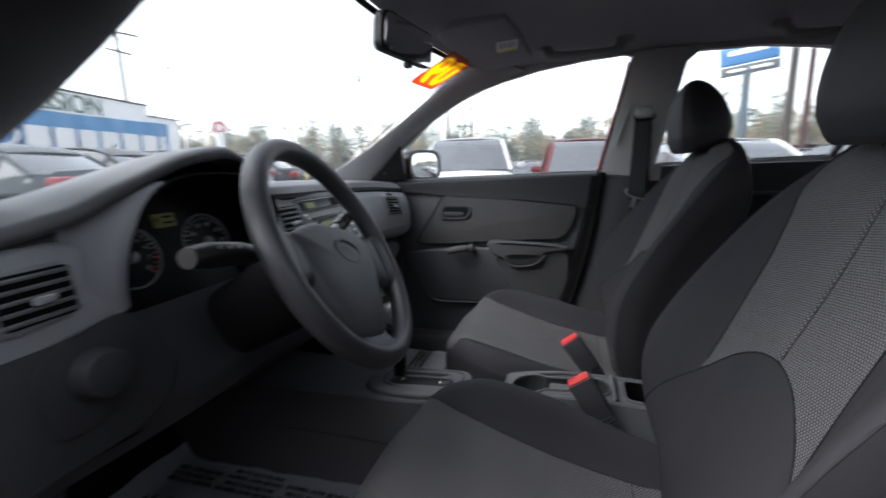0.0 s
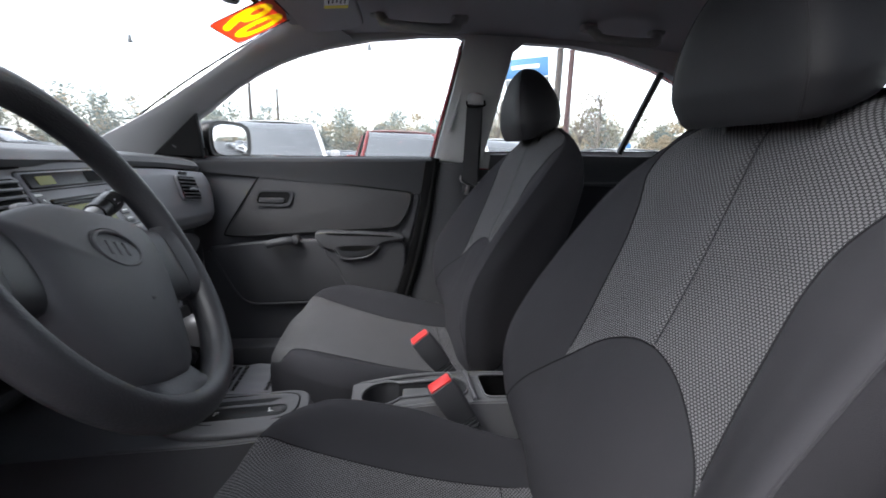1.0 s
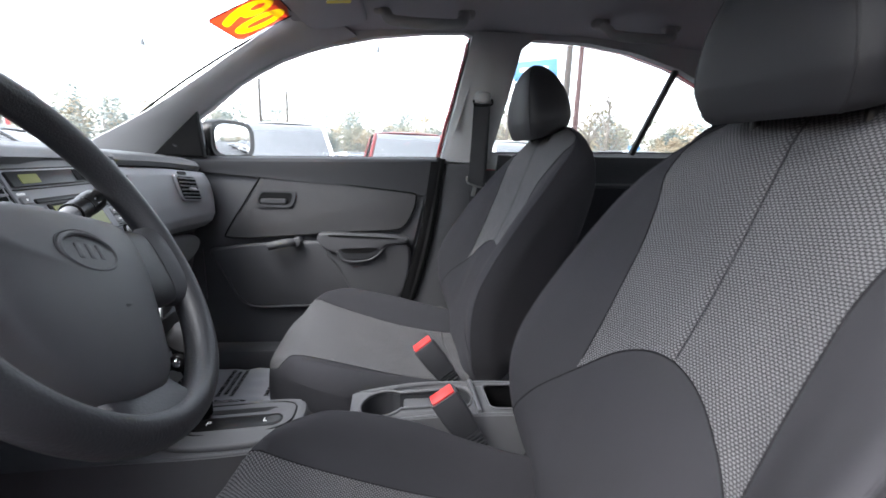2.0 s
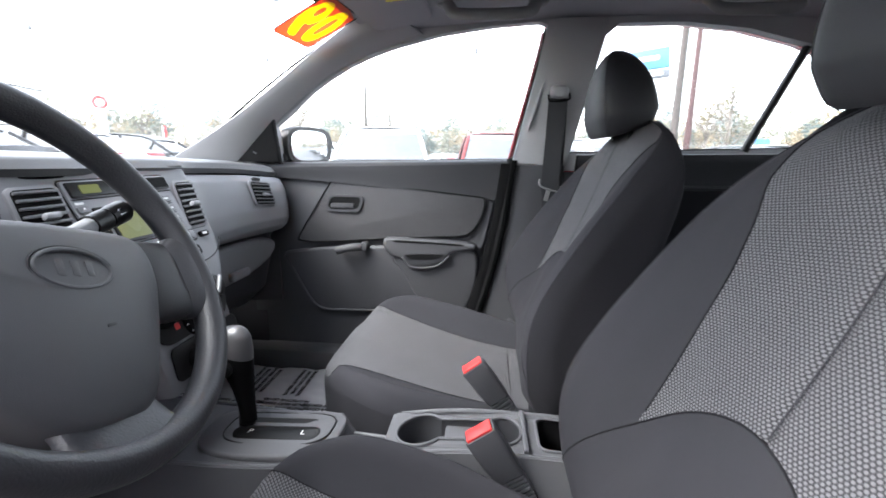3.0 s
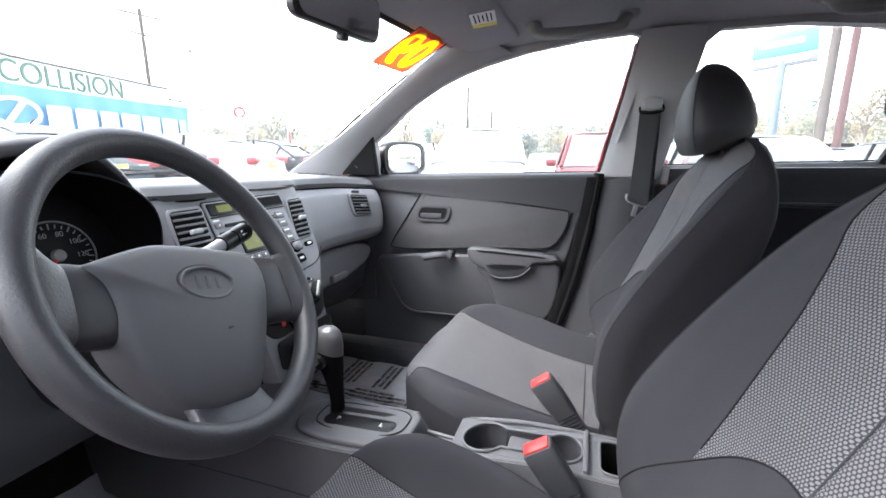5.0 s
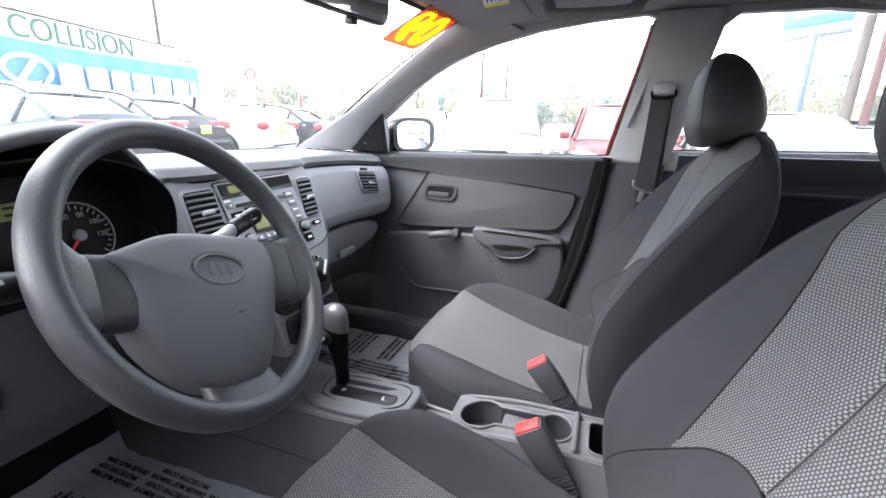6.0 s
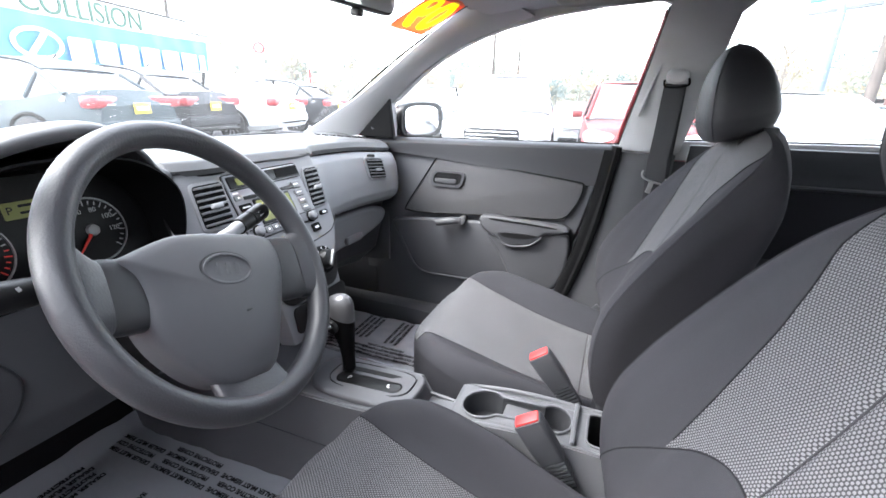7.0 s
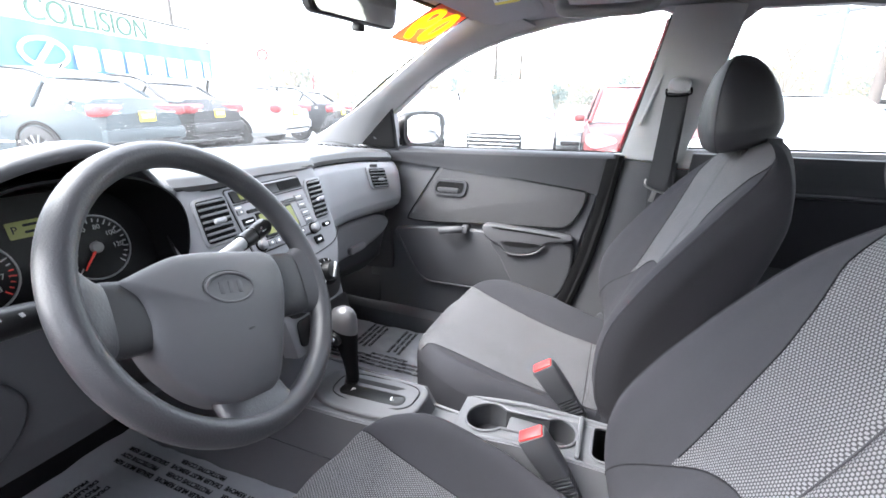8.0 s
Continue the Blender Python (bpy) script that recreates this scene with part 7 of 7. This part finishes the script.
def signs_and_poles():
    WOODP = mat("weathered_pole_wood", (0.055, 0.045, 0.04), 0.85, grain=(20, 0.8), vary=0.3, patch=2.0)
    RUST = mat("brown_red_pole_paint", (0.075, 0.036, 0.034), 0.7, vary=0.2)
    GREYP = mat("pale_blue_grey_steel", (0.085, 0.115, 0.145), 0.5, vary=0.1)
    WHITES = mat("white_steel", (0.75, 0.75, 0.75), 0.5, vary=0.05)
    SIGNB = mat("blue_sign_face", (0.06, 0.18, 0.38), 0.4, vary=0.05)
    SIGND = mat("dark_sign_face", (0.10, 0.11, 0.12), 0.5, vary=0.05)
    pole(38.7, 34, 9.6, 0.14, "utility_pole", "weathered wooden utility pole with cross arms", WOODP, 2)
    pole(111.2, 26, 9.5, 0.22, "utility_pole", "thick weathered wooden pole beside the sign", WOODP)
    pole(112.6, 27, 9.5, 0.18, "utility_pole", "red-brown painted pole beside the sign", RUST)
    pole(74.4, 60, 11.0, 0.22, "utility_pole", "thin wooden pole behind the parked cars", WOODP)
    pole(77.4, 70, 11.0, 0.20, "utility_pole", "thin wooden pole behind the parked cars", WOODP)
    pole(76.0, 75, 8.0, 0.15, "light_pole", "thin white lamp pole behind the parked cars", WHITES)
    pole(43.6, 40, 4.0, 0.10, "light_pole", "thin white post beside the banner", WHITES)
    s, (x, y, z) = pole(107.4, 34, 7.4, 0.32, "sign_post", "tall pale steel sign post with a blue slanted sign", GREYP)
    m = frame_of((x, y, z + 7.3), (-0.25, -0.95, 0.10), (0, 0, 1))
    def board(name, cxx, cz, w, h, mt, parent, t0=0.0):
        bm = box(cxx, cz, t0, w, h, 0.3, 0.05)
        bmesh.ops.transform(bm, matrix=m, verts=bm.verts)
        return part(name, bm, mt, parent)
    board("sign_face", 0.1, 1.0, 3.1, 1.3, SIGNB, s)
    board("lower_face", 0.1, 0.0, 3.1, 0.55, SIGND, s)
    bm = box(0.1, 0.0, 0.0, 2.2, 0.16, 0.36, 0.02)
    bmesh.ops.transform(bm, matrix=m, verts=bm.verts)
    part("white_bar", bm, WHITEP, s)
    bm = box(0.0, 1.05, 0.0, 2.0, 0.30, 0.36, 0.04)
    bmesh.ops.transform(bm, matrix=m, verts=bm.verts)
    part("white_bar", bm, WHITEP, s)
    s, (x, y, z) = pole(47.1, 38, 4.0, 0.34, "sign_post", "white round-topped sign post with a red emblem", WHITES)
    a = radians(47)
    q = Vector((x, y, z + 4.35))
    n = Vector((-math.sin(a), -math.cos(a), 0))
    part("sign_disc", cyl(q - n * 0.15, q + n * 0.15, 0.55, 0.55, 28), WHITES, s)
    part("emblem_disc", cyl(q + n * 0.15, q + n * 0.17, 0.42, 0.42, 28), REDBTN, s)
    part("emblem_oval", cyl(q + n * 0.17, q + n * 0.19, 0.26, 0.26, 24), WHITES, s)
    f, (x, y, z) = pole(52.2, 45, 3.6, 0.05, "flag_pole", "thin pole with a narrow red feather flag", WHITES)
    part("flag", surf(lambda u, v: (x + 0.45 * u * (0.4 + 0.6 * v), y - 0.1 * math.sin(3 * v), z + 1.2 + 2.4 * v), 4, 10, 0.02), REDBTN, f, "red feather flag")
    s, (x, y, z) = pole(119.6, 30, 2.2, 0.08, "sign_post", "small blue lot sign on a post", GREYP)
    bm = box(x, y, z + 2.5, 0.15, 0.75, 0.6, 0.03)
    part("sign_face", bm, SIGNB, s)
    # lot lamps on a cable
    c = thing("lamp_cable", "thin sagging cable with small lot lamps", "cable")
    pts = []
    for az, d, h in ((38.7, 34, 9.0), (42.8, 33, 7.5), (50, 31, 6.8), (63.3, 28, 6.3), (75, 27, 6.4), (88, 26, 6.8), (111.2, 26, 8.2)):
        x, y = polar(az, d)
        pts.append((x, y, h))
    part("wire", tube(smooth_line(pts, 5), 0.012, 5), INK, c)
    for k in (1, 3, 5):
        px, py, pz = pts[k]
        part("lot_lamp", cyl((px, py, pz - 0.32), (px, py, pz), 0.13, 0.05, 12), SIGND, c)


def low_building():
    b = thing("low_building", "long low white shop building across the road", "building")
    WALLW = mat("pale_shop_wall", (0.30, 0.30, 0.29), 0.7, vary=0.06, patch=0.5)
    x0, y0 = polar(104, 60)
    x1, y1 = polar(128, 52)
    d = (Vector((x1, y1, 0)) - Vector((x0, y0, 0)))
    m = frame_of((x0, y0, ground_z(x0, y0)), d, (0, 0, 1))
    n = d.length
    bm = box(n / 2, 1.5, 4, n, 3.6, 8, 0.05)
    bmesh.ops.transform(bm, matrix=m @ Matrix.Diagonal((1, 1, -1, 1)), verts=bm.verts)
    bmesh.ops.recalc_face_normals(bm, faces=bm.faces)
    part("wall", bm, WALLW, b)
    bm = box(n / 2, 3.25, 3.9, n + 0.4, 0.35, 8.4, 0.05)
    bmesh.ops.transform(bm, matrix=m @ Matrix.Diagonal((1, 1, -1, 1)), verts=bm.verts)
    part("roof_edge", bm, MATTE, b)
    for side in (0.05,):
        for k in range(12):
            bm = box(1.5 + k * (n - 3) / 11, 1.6, side, 1.5, 1.5, 0.1, 0.02)
            bmesh.ops.transform(bm, matrix=m, verts=bm.verts)
            part("window", bm, CARGLASS, b)
    for k in (3.0, 5.2):
        bm = box(k, 2.75, 0.1, 1.2, 0.4, 0.1, 0.02)
        bmesh.ops.transform(bm, matrix=m, verts=bm.verts)
        part("red_sign", bm, REDBTN, b)


def leaf_mat(name, col):
    m = mat(name, col, 0.8, vary=0.4, patch=0.7, spec=0.2)
    n, l = m.node_tree.nodes, m.node_tree.links
    t = n.new("ShaderNodeBsdfTranslucent")
    t.inputs["Color"].default_value = (*(min(1.0, 1.7 * c) for c in col), 1)
    mx = n.new("ShaderNodeMixShader")
    mx.inputs["Fac"].default_value = 0.5
    l.new(n["Principled BSDF"].outputs["BSDF"], mx.inputs[1])
    l.new(t.outputs["BSDF"], mx.inputs[2])
    l.new(mx.outputs["Shader"], n["Material Output"].inputs["Surface"])
    return m


def clump(bm, c, r, n, size, rnd):
    for _ in range(n):
        v = Vector((rnd.gauss(0, 1), rnd.gauss(0, 1), rnd.gauss(0, 0.8)))
        v = c + v.normalized() * r * rnd.random() ** 0.4
        a = Vector((rnd.uniform(-1, 1), rnd.uniform(-1, 1), rnd.uniform(-1, 1))).normalized() * size
        b = a.orthogonal().normalized() * size * rnd.uniform(0.5, 0.9)
        bm.faces.new([bm.verts.new(v + q) for q in (-a, b, a, -b)])


def far_woods():
    rnd = random.Random(3)
    # leaf colours paled and greyed, so the distance haze is painted in
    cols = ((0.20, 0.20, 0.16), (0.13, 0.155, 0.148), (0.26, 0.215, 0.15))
    for k, col in enumerate(cols):
        bm = bmesh.new()
        tr = bmesh.new()
        for _ in range(105):
            az = rnd.uniform(20, 150)
            d = rnd.uniform(75, 130)
            x, y = polar(az, d)
            z = ground_z(x, y)
            h = rnd.uniform(6.0, 11.0) * d / 95 * (1.15 if k == 1 else 0.95)
            for j in range(12):
                t = rnd.uniform(0.15, 1.0)
                wdt = (1.05 - t) * h * 0.32 if k == 1 else h * 0.28 * math.sin(math.pi * (0.15 + 0.8 * t))
                clump(bm, Vector((x + rnd.uniform(-1, 1) * wdt, y + rnd.uniform(-1, 1) * wdt, z + t * h)), 0.17 * h, 30, 0.25 * d / 90, rnd)
            merge(tr, cyl((x, y, z - 0.3), (x, y, z + h * 0.8), 0.16, 0.05, 6))
        ob = tagged(link_mesh("far_woods", bm, leaf_mat("haze_paled_leaves", col), smooth=False), ("olive autumn", "dark evergreen", "yellow-brown autumn")[k] + " trees in a far hazy wood", "trees", "", "stuff")
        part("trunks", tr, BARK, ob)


# bark made lighter than its own tone to stand for haze
BARK = mat("haze_paled_bark", (0.17, 0.15, 0.13), 0.9, grain=(12, 0.8), vary=0.3, patch=2.0)


def bare_tree(az, d, h, seed, col, label):
    rnd = random.Random(seed)
    x, y = polar(az, d)
    z = ground_z(x, y)
    t = thing("tree", label, "tree")
    part("trunk", tube(smooth_line([(x, y, z - 0.2), (x + 0.1, y, z + h * 0.3), (x - 0.05, y + 0.1, z + h * 0.62), (x, y, z + h * 0.9)], 4), [0.16 - 0.0095 * k for k in range(13)], 8), BARK, t)
    crown = bmesh.new()
    for k in range(16):
        b0 = rnd.uniform(0.25, 0.8) * h
        a = rnd.uniform(0, 2 * math.pi)
        ln = rnd.uniform(0.25, 0.45) * h * (1.1 - b0 / h * 0.6)
        p0 = Vector((x, y, z + b0))
        p2 = p0 + Vector((math.cos(a) * ln * 0.7, math.sin(a) * ln * 0.7, ln * 0.75))
        p1 = p0.lerp(p2, 0.5) + Vector((rnd.uniform(-0.2, 0.2), rnd.uniform(-0.2, 0.2), 0.15))
        part("limb", tube([p0, p1, p2], [0.05, 0.035, 0.012], 6), BARK, t)
        for q in range(5):
            e = p1.lerp(p2, rnd.uniform(0, 1)) + Vector((rnd.gauss(0, 0.5), rnd.gauss(0, 0.5), rnd.uniform(0.0, 0.7)))
            part("twig", tube([p1.lerp(p2, q / 5), e], [0.016, 0.006], 4), BARK, t)
            clump(crown, e, 0.6, 10, 0.055, rnd)
    link_mesh("crown", crown, leaf_mat("sparse_leaves", col), t, "", False)


ground()
lot_cars()
banner_building()
signs_and_poles()
low_building()
far_woods()
bare_tree(104.5, 30, 6.0, 1, (0.14, 0.115, 0.065), "thin autumn tree with sparse yellow leaves")
bare_tree(116.5, 30, 6.2, 2, (0.12, 0.11, 0.07), "thin autumn tree with sparse olive leaves")
bare_tree(114.5, 33, 5.6, 4, (0.13, 0.11, 0.07), "thin autumn tree with sparse pale leaves")
bare_tree(66.5, 38, 5.0, 5, (0.17, 0.11, 0.04), "thin autumn tree with sparse orange leaves")
bare_tree(50.5, 55, 6.0, 6, (0.12, 0.12, 0.05), "thin autumn tree with sparse olive leaves")
